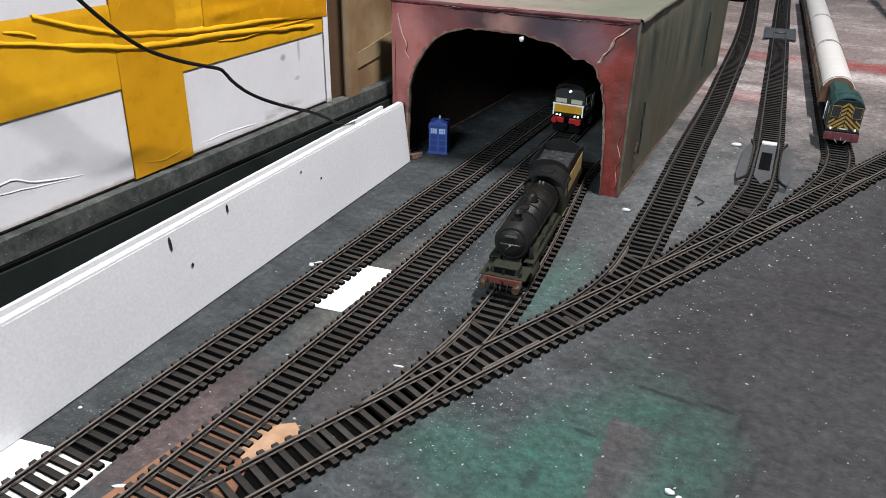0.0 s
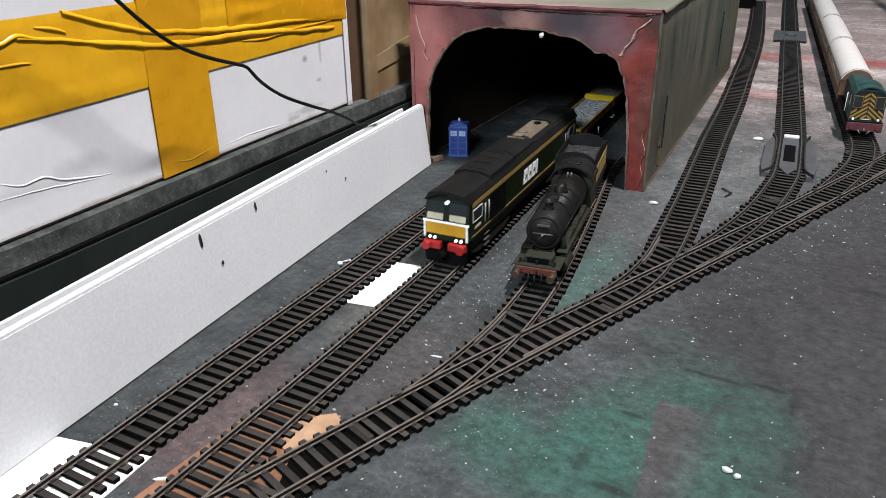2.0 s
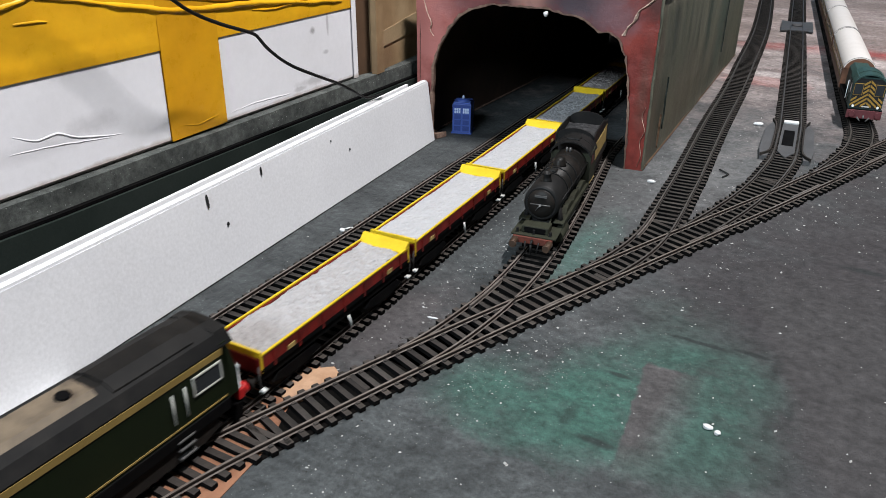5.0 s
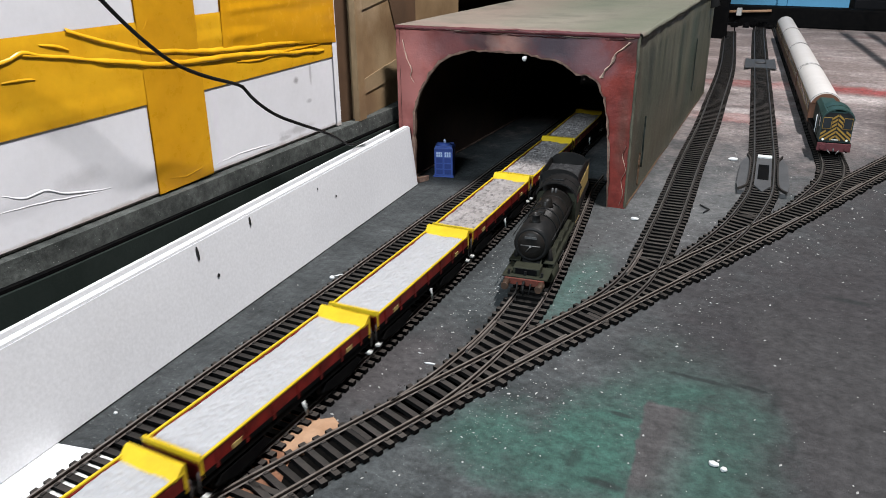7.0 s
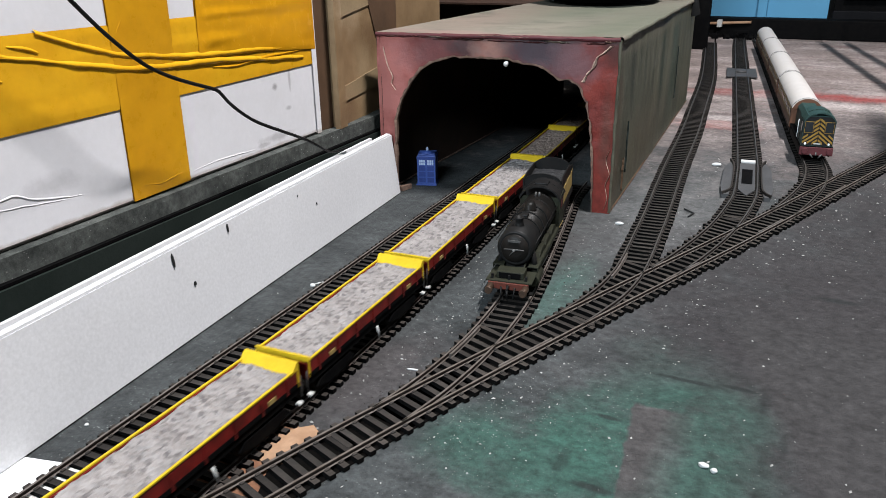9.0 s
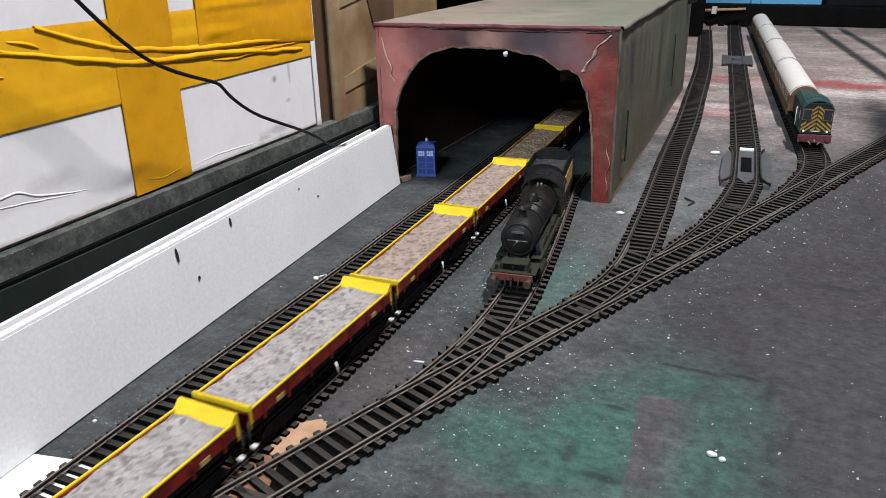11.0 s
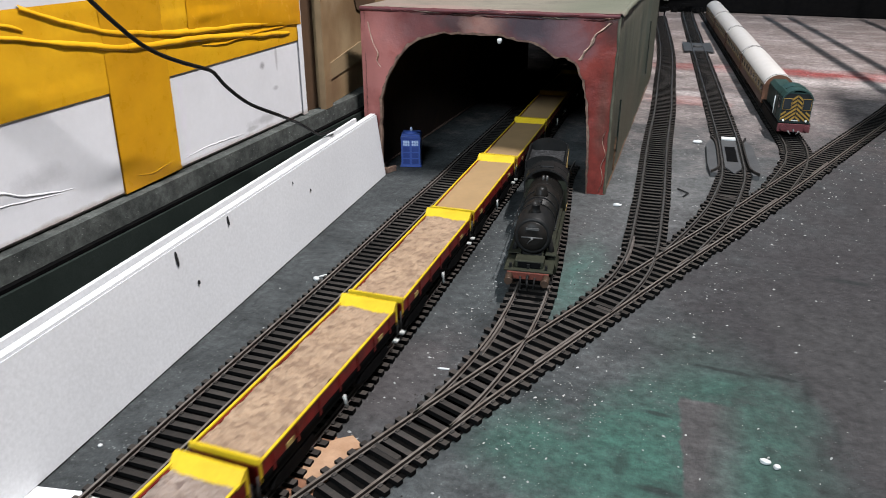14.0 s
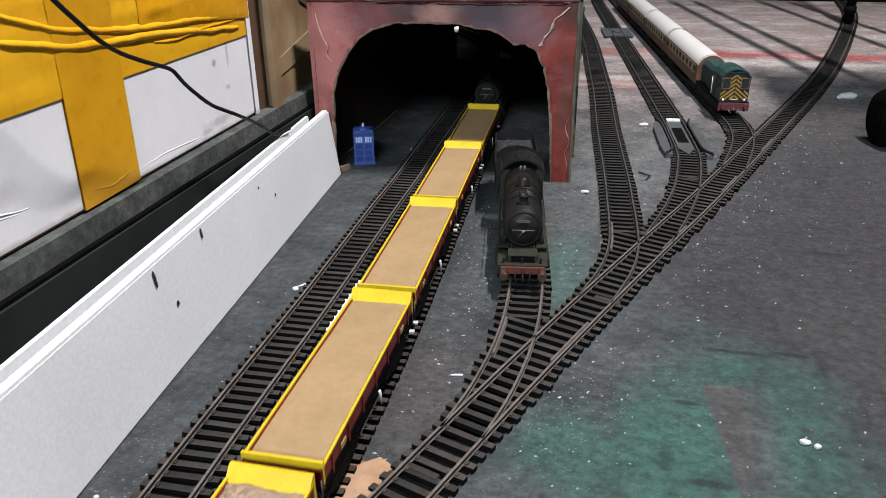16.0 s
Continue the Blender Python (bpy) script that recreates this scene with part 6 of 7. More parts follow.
def steam_engine(m, label, boiler, plate, beam):
    """A ten-wheeled tender engine's locomotive half: buffers at -y, cab at the back."""
    root = holder("steam_locomotive", m, label, "model locomotive")
    zc, r = 0.0314, 0.0112
    bm = lathe([(r * 0.86, 0.0), (r * 0.99, 0.0012), (r, 0.018), (r * 1.0, 0.0185)], (0, 0.0135, zc), "y", 28)
    part("smokebox", bm, M_SOOT, root)
    part("smokebox_door", lathe([(0.0045, -0.0015), (r * 0.74, -0.0006), (r * 0.80, 0.0004)], (0, 0.0135, zc), "y", 26), M_STEAM, root)
    bm = tube((-0.0062, 0.0118, zc), (0.0062, 0.0118, zc), 0.0004, 0.0004, 6)
    tube((0, 0.0116, zc - 0.0006), (0, 0.0108, zc), 0.0009, 0.0007, 8, bm)
    tube((0.0004, 0.0114, zc), (-0.0026, 0.0112, zc - 0.0036), 0.0003, 0.0003, 6, bm)
    part("door_fittings", bm, M_STEEL, root)
    part("number_plate", block(-0.0038, 0.0038, 0.0117, 0.0122, zc + 0.0044, zc + 0.0056), M_STEEL, root)
    part("boiler", lathe([(r * 0.97, 0.0), (r * 0.97, 0.022), (r * 1.02, 0.0225), (r * 1.03, 0.046)], (0, 0.0318, zc), "y", 28), boiler, root)
    for y in (0.0325, 0.042, 0.053, 0.064, 0.074):
        part("boiler_band", lathe([(r * 1.035, 0), (r * 1.035, 0.0008)], (0, y, zc), "y", 28), M_SOOT, root)
    part("chimney", lathe([(0.0036, -0.001), (0.0026, 0.0010), (0.0024, 0.0038), (0.0029, 0.0043), (0.0029, 0.0050), (0.0020, 0.0050), (0.0018, 0.0026)], (0, 0.0225, zc + r - 0.0004), "z", 20), M_SOOT, root)
    part("dome", lathe([(0.0048, -0.0015), (0.0040, 0.0005), (0.0038, 0.0026), (0.0028, 0.0042), (0.0010, 0.0048)], (0, 0.0490, zc + r - 0.0002), "z", 20), boiler, root)
    part("top_feed", block(-0.0022, 0.0022, 0.034, 0.0385, zc + r - 0.0008, zc + r + 0.0014, 0.0006), M_SOOT, root)
    for sx in (-1, 1):
        part("safety_valve", lathe([(0.0009, -0.001), (0.0009, 0.0024), (0.0005, 0.0030)], (sx * 0.0012, 0.0700, zc + r), "z", 10), M_STEEL, root)
        part("handrail", tube((sx * (r + 0.0012), 0.016, zc + 0.0034), (sx * (r + 0.0012), 0.076, zc + 0.0034), 0.0003, 0.0003, 6), M_SOOT, root)
        part("running_plate", block(*sorted((sx * 0.0075, sx * 0.0142)), 0.0155, 0.0790, 0.0192, 0.0200, 0.0002), plate, root)
        part("valance", block(*sorted((sx * 0.0136, sx * 0.0142)), 0.0155, 0.0790, 0.0175, 0.0192), plate, root)
        part("cylinder", tube((sx * 0.0118, 0.0125, 0.0128), (sx * 0.0118, 0.0265, 0.0128), 0.0038, 0.0038, 16, None, 0.0004), plate, root)
        part("steam_pipe", tube((sx * 0.0120, 0.0205, 0.0160), (sx * 0.0086, 0.0205, 0.0290), 0.0018, 0.0018, 10), M_SOOT, root)
        for k, y in enumerate((0.036, 0.052, 0.068)):
            bm = lathe([(0.0086, -0.0011), (0.0086, 0.0011)], (0, 0, 0), "y", 22)
            bmesh.ops.rotate(bm, matrix=Matrix.Rotation(math.pi / 2, 3, "Z"), verts=bm.verts)
            bmesh.ops.translate(bm, vec=(sx * 0.0092, y, 0.0130), verts=bm.verts)
            part("driving_wheel", bm, M_GRIME, root)
            part("splasher", prism([(y - 0.0085, 0.0200), (y - 0.0060, 0.0232), (y, 0.0244), (y + 0.0060, 0.0232), (y + 0.0085, 0.0200)], *sorted((sx * 0.0086, sx * 0.0124)), axis="x"), plate, root)
        part("coupling_rod", block(*sorted((sx * 0.0106, sx * 0.0114)), 0.034, 0.070, 0.0104, 0.0117, 0.0003), M_STEEL, root)
        part("connecting_rod", tube((sx * 0.0122, 0.0265, 0.0128), (sx * 0.0122, 0.052, 0.0112), 0.0006, 0.0006, 6), M_STEEL, root)
        part("cab_side", prism([(0.0775, 0.0180), (0.0930, 0.0180), (0.0930, 0.0300), (0.0900, 0.0315), (0.0900, 0.0410), (0.0775, 0.0398)], *sorted((sx * 0.0130, sx * 0.0140)), axis="x"), plate, root)
        part("cab_window", block(*sorted((sx * 0.0140, sx * 0.0142)), 0.0800, 0.0862, 0.0318, 0.0378), M_GLASS, root)
        part("lining", block(*sorted((sx * 0.0141, sx * 0.0143)), 0.0780, 0.0920, 0.0190, 0.0196), M_OCHRE, root)
        part("pony_wheel", tube((sx * 0.0080, 0.0210, 0.0092), (sx * 0.0098, 0.0210, 0.0092), 0.0048, 0.0048, 16), M_GRIME, root)
        part("front_step", block(*sorted((sx * 0.0118, sx * 0.0140)), 0.0030, 0.0062, 0.0085, 0.0092), M_SOOT, root)
        part("frame_plate", prism([(0.0035, 0.0182), (0.0160, 0.0182), (0.0160, 0.0225)], *sorted((sx * 0.0062, sx * 0.0070)), axis="x"), plate, root)
    part("front_plate", block(-0.0140, 0.0140, 0.0008, 0.0158, 0.0162, 0.0170, 0.0002), plate, root)
    part("inside_valve_cover", block(-0.0084, 0.0084, 0.0040, 0.0120, 0.0170, 0.0212, 0.0006), plate, root)
    # flat black plate stands in for the shade inside the recess
    part("valve_recess", block(-0.0066, 0.0066, 0.0036, 0.0041, 0.0178, 0.0206), M_BLACK, root)
    for x in (-0.0105, -0.0002, 0.0100):
        part("lamp_iron", block(x - 0.0007, x + 0.0007, 0.0028, 0.0042, 0.0170, 0.0196), M_SOOT, root)
    part("saddle", block(-0.0062, 0.0062, 0.0160, 0.0300, 0.0120, zc - r + 0.004, 0.0005), M_SOOT, root)
    part("main_frame", block(-0.0066, 0.0066, 0.0040, 0.0900, 0.0085, 0.0180), M_BLACK, root)
    part("cab_front", block(-0.0132, 0.0132, 0.0775, 0.0787, 0.0195, 0.0398), plate, root)
    arch = [(0.0150 * math.sin(a), 0.0356 + 0.0118 * math.cos(a)) for a in np.linspace(-1.30, 1.30, 15)]
    part("cab_roof", prism(arch + [(x * 0.96, z - 0.0009) for x, z in arch[::-1]], 0.0755, 0.0940), M_SOOT, root)
    part("roof_hatch", block(-0.0045, 0.0045, 0.0800, 0.0870, 0.0470, 0.0482, 0.0004), M_SOOT, root)
    for y in (0.0762, 0.0850, 0.0930):
        rib = [(0.0152 * math.sin(a), 0.0357 + 0.0120 * math.cos(a)) for a in np.linspace(-1.28, 1.28, 15)]
        part("roof_rib", prism(rib + [(x * 0.97, z - 0.0006) for x, z in rib[::-1]], y, y + 0.0006), M_SOOT, root)
    part("backhead", block(-0.0100, 0.0100, 0.0787, 0.0820, 0.0190, 0.0335, 0.0010), M_SOOT, root)
    part("buffer_beam", block(-0.0122, 0.0122, 0.0, 0.0018, 0.0122, 0.0162, 0.0003), beam, root, "rusty red buffer beam")
    for sx in (-1, 1):
        bm = lathe([(0.0022, 0.0), (0.0019, -0.0030), (0.0016, -0.0050)][::-1], (sx * 0.0107, 0, 0.0138), "y", 14)
        lathe([(0.0021, -0.0062), (0.0025, -0.0052)], (sx * 0.0103, 0, 0.0138), "y", 16, bm)
        part("buffer", bm, M_BRONZE, root)
    bm = tube((0, -0.0005, 0.0150), (0, -0.0028, 0.0135), 0.0008, 0.0008, 8)
    tube((0, -0.0028, 0.0135), (0.0004, -0.0030, 0.0075), 0.0007, 0.0005, 8, bm)
    tube((0.0042, -0.0004, 0.0140), (0.0036, -0.0024, 0.0078), 0.0005, 0.0005, 6, bm)
    tube((-0.0042, -0.0004, 0.0140), (-0.0036, -0.0024, 0.0078), 0.0005, 0.0005, 6, bm)
    part("coupling_hook", bm, M_SOOT, root)
    return root


def tender(m, label, plate):
    root = holder("steam_tender", m, label, "model tender")
    w = 0.0130
    part("tank", prism([(-w, 0.0185), (w, 0.0185), (w, 0.0330), (-w, 0.0330)], 0.0, 0.0560), plate, root)
    for sx in (-1, 1):
        part("side_sheet", prism([(0.0, 0.0330), (0.0, 0.0375), (0.0060, 0.0385), (0.0400, 0.0375), (0.0440, 0.0345), (0.0560, 0.0340), (0.0560, 0.0330)], *sorted((sx * w, sx * (w - 0.0008))), axis="x"), plate, root)
        part("lining", block(*sorted((sx * w, sx * (w + 0.0002))), 0.002, 0.054, 0.0305, 0.0311), M_OCHRE, root)
        part("panel", block(*sorted((sx * w, sx * (w + 0.00015))), 0.004, 0.052, 0.0205, 0.0300), M_OCHRE if sx > 0 else plate, root)
        part("sole_bar", block(*sorted((sx * (w - 0.002), sx * (w + 0.0005))), 0.0, 0.0565, 0.0155, 0.0184), M_SOOT, root)
        part("bogie_frame", prism([(0.004, 0.0090), (0.008, 0.0140), (0.048, 0.0140), (0.052, 0.0090)], *sorted((sx * 0.0108, sx * 0.0122)), axis="x"), M_GRIME, root)
    for y in (0.010, 0.028, 0.046):
        axle(root, y, 0.0060, 0.0104)
    bm = bmesh.new()
    g = []
    for i in range(21):
        row = []
        for j in range(11):
            x, y = (-1 + j / 5) * (w - 0.0010), 0.004 + 0.036 * i / 20
            v = Vector((x * 420, y * 420, 2))
            z = 0.0335 + 0.0030 * math.sin(math.pi * i / 20) * (1 - (j / 5 - 1) ** 2) + 0.0010 * noise.noise(v)
            row.append(bm.verts.new((x, y, z)))
        g.append(row)
    for i in range(20):
        for j in range(10):
            bm.faces.new((g[i][j], g[i + 1][j], g[i + 1][j + 1], g[i][j + 1]))
    part("coal", bm, M_COAL, root, "black coal load")
    arch = [(w * math.sin(a), 0.0350 + 0.0060 * math.cos(a)) for a in np.linspace(-1.4, 1.4, 11)]
    part("front_bulkhead", prism(arch + [(w * 0.98, 0.0330), (-w * 0.98, 0.0330)], 0.0012, 0.0022), plate, root)
    part("rear_bulkhead", prism(arch + [(w * 0.98, 0.0330), (-w * 0.98, 0.0330)], 0.0410, 0.0422), plate, root)
    buffers(root, 0.0565, 1, M_SOOT, 0.0105, 0.0150, M_SOOT, 0.0125)
    return root


def on_line(line, s, half):
    """The pose of a vehicle whose two bogies ride the line half to either side of s; its front is toward smaller s."""
    a, b = line.at(s - half), line.at(s + half)
    d = b - a
    c = (a + b) / 2
    return pose(c.x, c.y, 0, 0, 0, math.degrees(math.atan2(d.y, d.x)) - 90)


sF = L(T3, 0.3645)


def ahead_pose(line, s0, s1):
    a, b = line.at(s0), line.at(s1)
    return pose(a.x, a.y, 0, 0, 0, math.degrees(math.atan2(b.y - a.y, b.x - a.x)) - 90)


steam_engine(Matrix.Translation((-0.0018, -0.002, 0)) @ ahead_pose(T3, sF, sF + 0.092) @ Matrix.Diagonal((0.90, 1.10, 0.95, 1)), "weathered dark green steam model locomotive standing at the tunnel mouth", M_STEAM, M_STEAM_GREEN, M_BEAM)
tender(Matrix.Translation((-0.0048, 0.0, 0)) @ ahead_pose(T3, sF + 0.105, sF + 0.16) @ Matrix.Diagonal((0.98, 1.08, 1.12, 1)), "dark green model tender with coal behind the standing engine", M_SOOT)


def shunter(m):
    root = holder("diesel_shunter", m, "teal diesel shunter model with black and yellow striped cab", "model locomotive")
    w, h = 0.0132, 0.095
    part("cab", prism([(-w, 0.0165), (w, 0.0165), (w, 0.0375), (w * 0.78, 0.0415), (-w * 0.78, 0.0415), (-w, 0.0375)], 0.0, 0.030), M_SHUNT, root)
    arch = [((w + 0.0008) * math.sin(a), 0.0335 + 0.0108 * math.cos(a)) for a in np.linspace(-1.30, 1.30, 13)]
    part("cab_roof", prism(arch + [(x * 0.97, z - 0.0010) for x, z in arch[::-1]], -0.0016, 0.0315), M_SHUNT, root)
    part("bonnet", prism([(-0.0092, 0.0165), (0.0092, 0.0165), (0.0092, 0.0330), (0.006, 0.0365), (-0.006, 0.0365), (-0.0092, 0.0330)], 0.0300, h), M_SHUNT, root)
    part("roof_seam", prism([(x * 1.01, z + 0.0002) for x, z in arch] + [(x * 0.97, z - 0.0004) for x, z in arch[::-1]], 0.0135, 0.0143), M_LOCO_DARK, root)
    part("striped_panel", prism([(-w + 0.0005, 0.0172), (w - 0.0005, 0.0172), (w - 0.0005, 0.0372), (w * 0.76, 0.0406), (-w * 0.76, 0.0406), (-w + 0.0005, 0.0372)], -0.0004, 0.0), M_MARK, root, "black end panel")
    # chevron stripes
    for k in range(9):
        z = 0.0130 + k * 0.0034
        for sx in (-1, 1):
            for x0, x1 in ((0.0003, 0.0043), (0.0043, 0.0085), (0.0085, 0.0126)):
                lo0, lo1 = z + 0.0080 - x0 * 0.75, z + 0.0080 - x1 * 0.75
                hi0, hi1 = lo0 + 0.0018, lo1 + 0.0018
                if lo1 < 0.0174 or hi0 > 0.0404 or (x0 > 0.004 and hi0 > 0.0268):
                    continue
                part("yellow_stripe", prism([(sx * x0, lo0), (sx * x1, lo1), (sx * x1, hi1), (sx * x0, hi0)], -0.0009, -0.0004), M_WASP, root)
    for sx in (-1, 1):
        pane = part("cab_window", block(*sorted((sx * 0.0052, sx * 0.0118)), -0.0010, -0.0004, 0.0278, 0.0362, 0.0002), M_GLASS, root)
        part("window_surround", block(*sorted((sx * 0.0048, sx * 0.0122)), -0.0007, -0.0003, 0.0273, 0.0367, 0.0002), M_WASP, pane)
        part("side_window", block(*sorted((sx * w, sx * (w + 0.0003))), 0.006, 0.013, 0.0270, 0.0350), M_GLASS, root)
        part("cab_door", block(*sorted((sx * w, sx * (w + 0.0004))), 0.017, 0.026, 0.0180, 0.0360), M_LOCO_DARK, root)
        part("handrail", tube((sx * (w + 0.0010), 0.0280, 0.018), (sx * (w + 0.0010), 0.0280, 0.0330), 0.0004, 0.0004, 6), M_WHITEPAINT, root)
        part("side_frame", block(*sorted((sx * 0.0112, sx * 0.0128)), 0.002, h - 0.002, 0.0075, 0.0160, 0.0006), M_GRIME, root)
        part("tail_lamp", lathe([(0.0010, -0.0006), (0.0010, 0.0004)], (sx * 0.0098, -0.0006, 0.0185), "y", 10), M_WHITEPAINT, root)
    part("number_bar", block(-0.0030, 0.0030, -0.0010, -0.0004, 0.0182, 0.0190), M_GREYPAINT, root)
    part("running_plate", block(-0.0140, 0.0140, -0.0020, h, 0.0150, 0.0166, 0.0003), M_BLACK, root)
    part("buffer_beam", block(-0.0140, 0.0140, -0.0034, -0.0018, 0.0095, 0.0160, 0.0003), M_MAROON, root, "dull maroon buffer beam")
    buffers(root, -0.0034, -1, M_MAROON, 0.0102, 0.0138)
    bm = tube((0, -0.0034, 0.0120), (0, -0.0055, 0.0100), 0.0007, 0.0007, 6)
    for sx in (-1, 1):
        tube((sx * 0.0050, -0.0036, 0.0105), (sx * 0.0022, -0.0052, 0.0078), 0.0007, 0.0005, 6, bm)
    part("coupling_hook", bm, M_STEEL, root)
    for y in (0.018, 0.046, 0.074):
        axle(root, y, 0.0072, 0.0116)
    return root


def coach(m, length, label):
    root = holder("passenger_coach", m, label, "model coach", "coaches behind the shunter")
    w, e = 0.0138, 0.0335
    part("body", prism([(-w, 0.0140), (w, 0.0140), (w, e), (-w, e)], 0.0015, length - 0.0015), M_UMBER, root)
    arch = [((w + 0.0005) * math.sin(a), e - 0.0035 + 0.0132 * math.cos(a)) for a in np.linspace(-1.32, 1.32, 27)]
    part("roof", prism(arch, 0.0, length), M_COACH_ROOF, root, "off-white rounded roof")
    for y in (-0.0006, length + 0.0001):
        part("end_panel", prism([(x * 0.97, z - 0.0005) for x, z in arch], y, y + 0.0005), M_UMBER, root, "brown coach end")
    for y in (0.0012, length - 0.0022):
        part("roof_rim", prism([(x * 1.012, z + 0.0003) for x, z in arch] + [(x * 0.98, z - 0.0005) for x, z in arch[::-1]], y, y + 0.0010), M_STEEL, root)
    for sx in (-1, 1):
        part("cream_band", block(*sorted((sx * w, sx * (w + 0.0002))), 0.004, length - 0.004, 0.0235, e - 0.0012), M_CREAMSIDE, root, "cream upper side")
        n = 9
        for k in range(n):
            y = 0.014 + k * (length - 0.028) / (n - 1)
            part("window", block(*sorted((sx * w, sx * (w + 0.0004))), y - 0.0045, y + 0.0045, 0.0252, 0.0305, 0), M_GLASS, root)
        part("gold_line", block(*sorted((sx * w, sx * (w + 0.0003))), 0.003, length - 0.003, 0.0222, 0.0228), M_OCHRE, root)
        for y in (0.006, length - 0.006):
            part("door", block(*sorted((sx * w, sx * (w + 0.0003))), y - 0.0030, y + 0.0030, 0.0155, 0.0320), M_UMBER, root)
    part("gangway", block(-0.0060, 0.0060, -0.0030, length + 0.0030, 0.0150, 0.0340, 0.0006), M_BLACK, root)
    part("underframe", block(-0.0120, 0.0120, 0.004, length - 0.004, 0.0105, 0.0140, 0.0004), M_BLACK, root)
    for yb in (0.026, length - 0.026):
        for sx in (-1, 1):
            part("bogie_frame", block(*sorted((sx * 0.0104, sx * 0.0122)), yb - 0.017, yb + 0.017, 0.0068, 0.0116, 0.0008), M_GRIME, root)
        for k in (-1, 1):
            axle(root, yb + k * 0.011, 0.0060, 0.0104)
    return root


s7 = L(T7, 0.7455)
shunter(ahead_pose(T7, s7, s7 + 0.09) @ Matrix.Diagonal((0.96, 1.0, 1.07, 1)))
CL = 0.186
for k in range(4):
    sk = s7 + 0.0925 + k * (CL + 0.004)
    coach(ahead_pose(T7, sk, sk + CL), CL, "umber and cream passenger coach with an off-white roof")

# ---- far end of the board ----
stop = holder("end_beam", Matrix(), "black beam and clutter at the far edge of the board", "beam")
part("beam", block(-0.42, 0.75, 1.80, 1.85, 0.0, 0.040, 0.003), M_BLACK, stop)
part("stick", tube((-0.34, 1.790, 0.0260), (-0.20, 1.795, 0.0330), 0.0032, 0.0028, 10), M_WOOD, stop, "bare wooden stick")
part("red_clip", block(-0.312, -0.300, 1.783, 1.799, 0.020, 0.036, 0.001), M_REDPAINT, stop)
part("grey_clip", block(-0.268, -0.258, 1.783, 1.799, 0.022, 0.037, 0.001), M_GREYPAINT, stop)


def buffer_stop(line):
    m = ahead_pose(line, line.s[-1] - 0.006, line.s[-1])
    root = holder("buffer_stop", m, "black model buffer stop at the track end", "buffer stop", "buffer stops")
    part("beam", block(-0.014, 0.014, -0.002, 0.002, 0.0140, 0.0195, 0.0006), M_BLACK, root)
    for sx in (-1, 1):
        bm = tube((sx * 0.0088, 0.0, 0.0024), (sx * 0.0088, 0.0, 0.0150), 0.0012, 0.0012, 8)
        tube((sx * 0.0088, 0.016, 0.0024), (sx * 0.0088, 0.0, 0.0150), 0.0010, 0.0010, 8, bm)
        part("strut", bm, M_BLACK, root)


for ln in (T5, T6):
    buffer_stop(ln)
rnd = random.Random(9)
for k in range(16):
    x, y = rnd.uniform(-0.36, -0.17), rnd.uniform(1.765, 1.795)
    bm = bmesh.new()
    bmesh.ops.create_icosphere(bm, subdivisions=2, radius=rnd.uniform(0.005, 0.011))
    for v in bm.verts:
        v.co *= 1 + 0.5 * noise.noise(v.co * 160 + Vector((k, 0, 0)))
        v.co.z = max(v.co.z, -0.004)
    lump = part("black_scrap", bm, M_BLACK)
    lump.location = (x, y, 0.004)
    tagged(lump, "black plastic scrap lying before the end beam", "scrap", "black scraps")
board = holder("blue_board", Matrix(), "pale blue painted board behind the layout", "board")
part("panel", block(-0.55, -0.06, 1.95, 1.965, -0.3, 0.75, 0.002), M_BLUEWALL, board)
part("upright", block(-0.205, -0.185, 1.935, 1.949, -0.3, 0.75, 0.002), M_BLUEWALL, board)
cab = holder("dark_cabinet", Matrix(), "dark cabinet standing beyond the end of the board", "cabinet")
part("body", block(-0.05, 1.3, 1.95, 2.4, -0.9, 0.80, 0.004), M_BLACK, cab)
part("rail", block(-0.03, 1.2, 1.935, 1.949, 0.075, 0.090, 0.002), M_DARKMETAL, cab)
part("shelf_edge", block(-0.05, 1.3, 1.93, 1.949, 0.028, 0.050, 0.002), M_DARKMETAL, cab)
rack = holder("metal_rack", Matrix(), "grey metal shelving uprights behind the cartons", "shelving")
for x in (-0.52, -0.40, -0.31):
    part("upright", block(x - 0.014, x + 0.014, 1.50, 1.53, 0.0, 0.8, 0.002), M_GREYMETAL if x < -0.35 else M_DARKMETAL, rack)
part("back_sheet", block(-1.0, -0.25, 1.56, 1.57, 0.0, 0.8), M_BLACK, rack)
# black bag lying on the tunnel's far end
sack = holder("black_bag", Matrix(), "black cloth bag lying on top of the tunnel", "bag")
bm = bmesh.new()
bmesh.ops.create_uvsphere(bm, u_segments=40, v_segments=20, radius=1.0)
for v in bm.verts:
    q = v.co.copy()
    q = Vector([math.copysign(abs(k) ** 0.6, k) for k in q])
    swell = 1 + 0.10 * noise.noise(q * 2.1) + 0.05 * noise.noise(q * 6.0)
    v.co = Vector((-0.272 + 0.066 * q.x * swell, 0.918 + 0.078 * q.y * swell, max(0.1262, 0.156 + 0.032 * q.z * swell)))
for f in bm.faces:
    f.smooth = True
part("bag_body", bm, M_BLACK, sack)
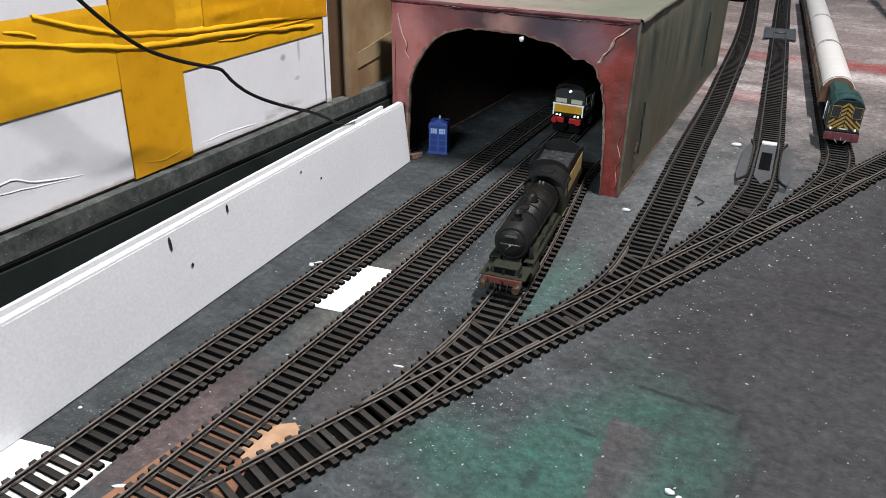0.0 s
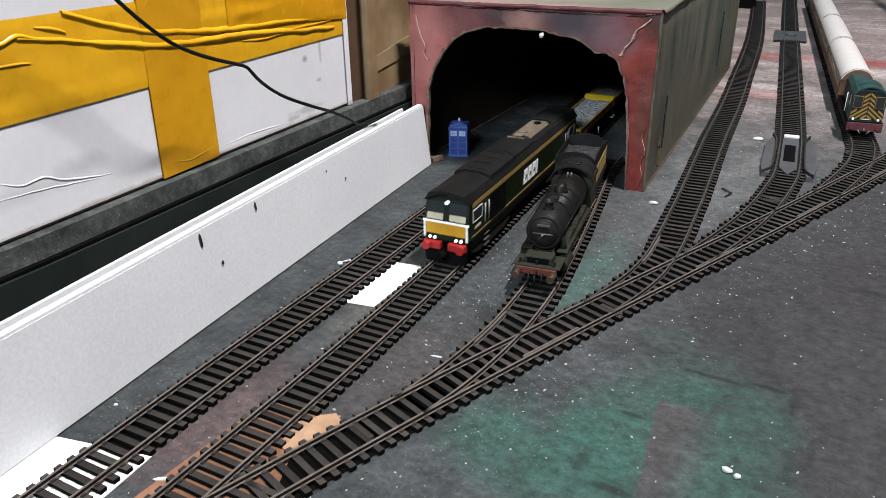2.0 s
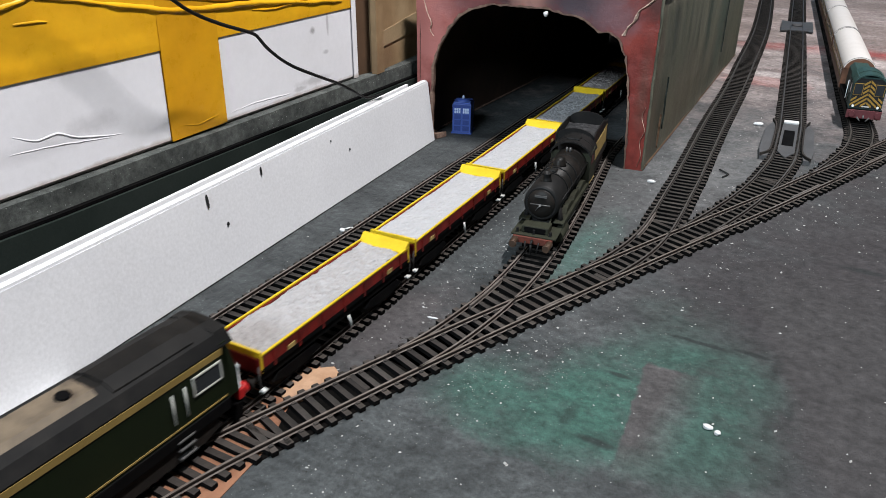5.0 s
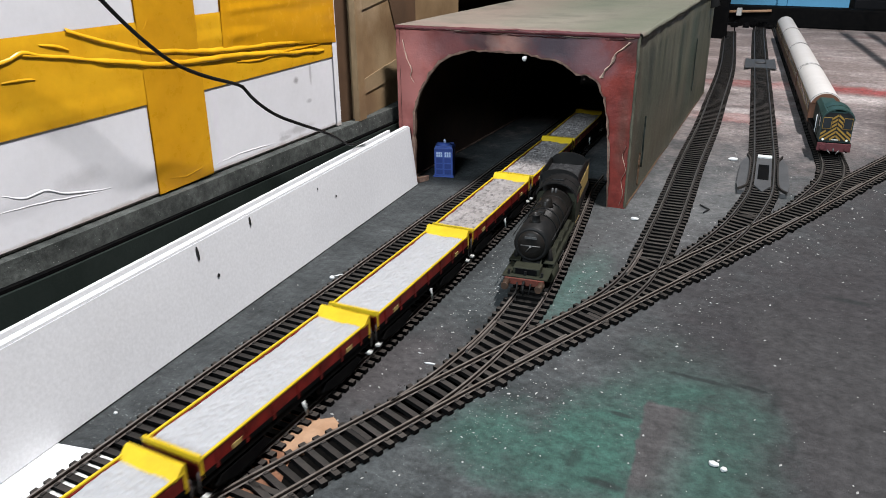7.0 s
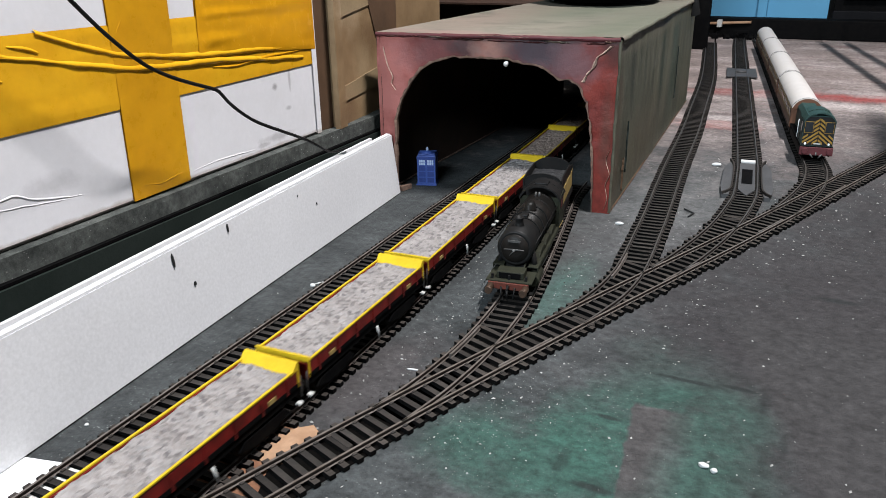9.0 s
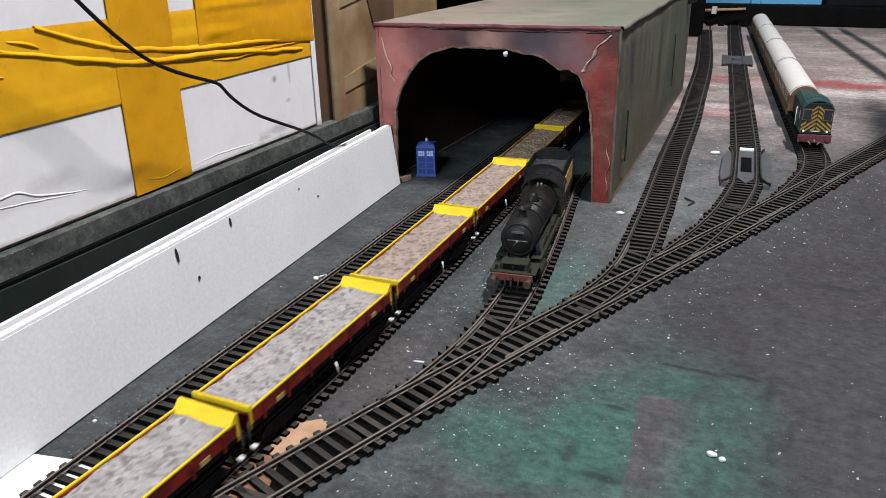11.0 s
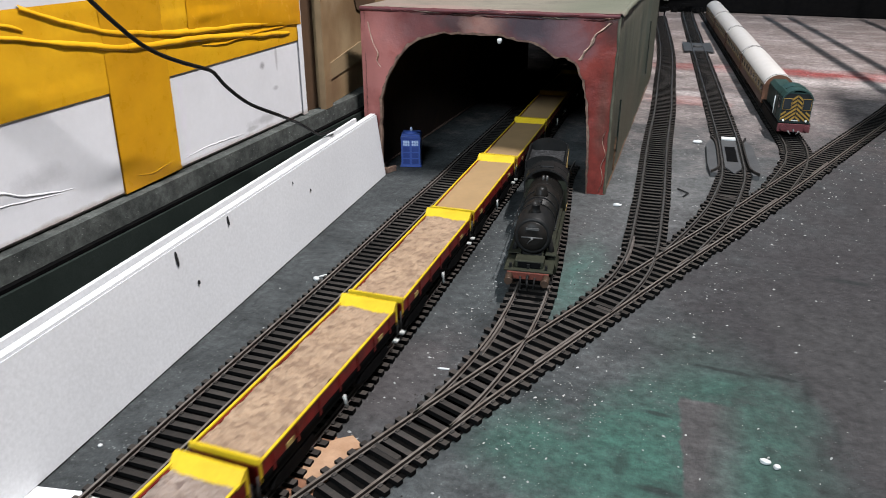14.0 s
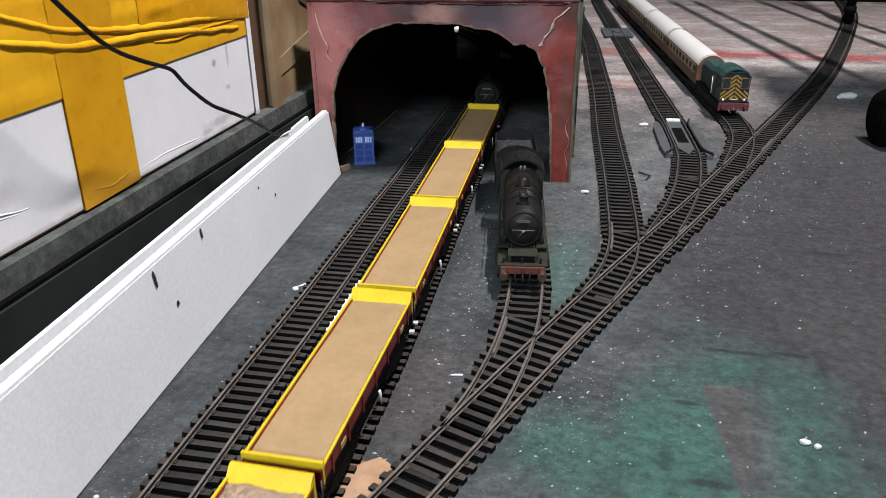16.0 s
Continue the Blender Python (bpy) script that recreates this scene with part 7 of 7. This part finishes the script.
# bag handle of black cloth on the tunnel
bag = spline([(-0.30, 0.93, 0.128), (-0.26, 0.955, 0.134), (-0.21, 0.96, 0.135), (-0.183, 0.965, 0.128), (-0.176, 0.968, 0.108)], 0.006)
bm = bmesh.new()
prev = None
for i, p in enumerate(bag):
    d = (bag[min(i + 1, len(bag) - 1)] - bag[max(i - 1, 0)]).normalized()
    q = d.to_track_quat("Z", "Y").to_matrix()
    ring = [bm.verts.new(p + q @ Vector((0.004 * math.cos(a), 0.007 * math.sin(a), 0))) for a in np.linspace(0, 2 * math.pi, 9)[:-1]]
    if prev:
        for k in range(8):
            bm.faces.new((prev[k], prev[(k + 1) % 8], ring[(k + 1) % 8], ring[k])).smooth = True
    prev = ring
part("strap", bm, M_CABLE, sack, "black strap hanging over the tunnel edge")

# black stand at the side, with its feet on the board
stand = holder("black_stand", Matrix(), "black tubular stand with rubber feet on the board and unseen shadow-casting bars", "stand")
part("post", tube((0.216, 1.432, 0.0), (0.235, 1.47, 0.75), 0.0075, 0.0075, 14), M_BLACK, stand)
part("collar", tube((0.2165, 1.433, 0.020), (0.2168, 1.434, 0.030), 0.0095, 0.0095, 14), M_BLACK, stand)
# rails and tray are unseen, added to cast shadows; the crossbar joins them
for a, b in (((0.016, 1.492), (0.149, 0.790)), ((0.052, 1.498), (0.185, 0.790)), ((0.156, 1.512), (0.281, 0.790)), ((0.199, 1.516), (0.332, 0.790))):
    part("rail", tube((*a, 0.35), (*b, 0.35), 0.0060, 0.0060, 12), M_BLACK, stand)
part("crossbar", tube((0.010, 1.463, 0.35), (0.225, 1.463, 0.35), 0.0060, 0.0060, 12), M_BLACK, stand)
part("shadow_tray", block(0.085, 0.40, 0.700, 0.885, 0.357, 0.368, 0.003), M_BLACK, stand)
wheel = holder("rubber_wheel", pose(0.1040, 0.6920, 0.0228, 0, 90, 12), "black rubber castor wheel standing on the board", "castor wheel")
part("tyre", lathe([(0.0100, -0.0225), (0.0212, -0.0222), (0.0228, -0.0190), (0.0228, 0.0190), (0.0212, 0.0222), (0.0100, 0.0225)], (0, 0, 0), "z", 36), M_BLACK, wheel)
part("hub", lathe([(0.0040, -0.0235), (0.0102, -0.0226), (0.0102, 0.0226), (0.0040, 0.0235)], (0, 0, 0), "z", 20), M_BLACK, wheel)
part("axle_cap", tube((0, 0, -0.0242), (0, 0, 0.0242), 0.0042, 0.0042, 14), M_BLACK, wheel)

# ---- the freight train ----
TRAIN = [
    (0.0, 0.9757), (0.5, 0.9057), (1.0, 0.8315), (1.5, 0.7600), (2.0, 0.6917), (2.5, 0.6247), (3.0, 0.5577), (3.5, 0.4925),
    (4.0, 0.4285), (4.5, 0.3647), (5.0, 0.3010), (5.5, 0.2378), (6.0, 0.1735), (6.5, 0.1067), (7.0, 0.0396), (7.5, -0.0264),
    (8.0, -0.0945), (8.5, -0.1626), (9.0, -0.2292), (9.5, -0.2968), (10.0, -0.3649), (10.5, -0.4340), (11.0, -0.5015), (11.5, -0.5660),
    (12.0, -0.6248), (12.5, -0.6842), (13.0, -0.7435), (13.5, -0.8018), (14.0, -0.8620), (14.5, -0.9217), (15.0, -0.9769), (15.5, -1.0274),
    (16.0, -1.0770),
]
S0 = L(T2, 0.238)
S_REF = [(t, S0 + (y - 0.238) * 1.002) for t, y in TRAIN]
LOADED = [(0, 1.0)] + [(1, 0.6)] * 3 + [(2, 0.9)] * 4 + [(3, 1.0)] * 2 + [(4, 1.0)] * 2 + [(5, 0.0)] * 4
SAY = {0: "open red wagon with yellow ends and a lumpy pale grey load", 1: "open red wagon with yellow ends and a smooth whitish load", 2: "open red wagon with yellow ends and grey ballast", 3: "open red wagon with yellow ends and pinkish ballast", 4: "open red wagon with yellow ends and sandy gravel", 5: "open red wagon with yellow ends and a flat tan load"}
diesel = diesel_loco()
RUNNING = [(diesel, -0.2263, 0.064)]
for k, (kind, lumps) in enumerate(LOADED):
    RUNNING.append((wagon(LOADS[kind], lumps, SAY[kind]), (k - 0.5) * LEN_W, 0.032))
END = 15 * LEN_W
RUNNING.append((steam_engine(Matrix(), "black steam model locomotive pushing at the rear of the train", M_SOOT, M_SOOT, M_SOOT), END + 0.008, -0.08))
RUNNING.append((tender(Matrix(), "black model tender behind the pushing engine", M_SOOT), END + 0.008 + 0.0965, -0.05))


def motions():
    for ob, off, half in RUNNING:
        rows = []
        for t, s in S_REF:
            s += off
            ride = on_line(T2, s, half) if half > 0 else ahead_pose(T2, s, s - half)
            rows.append((t, ride))
        walk(ob, rows)


motions()
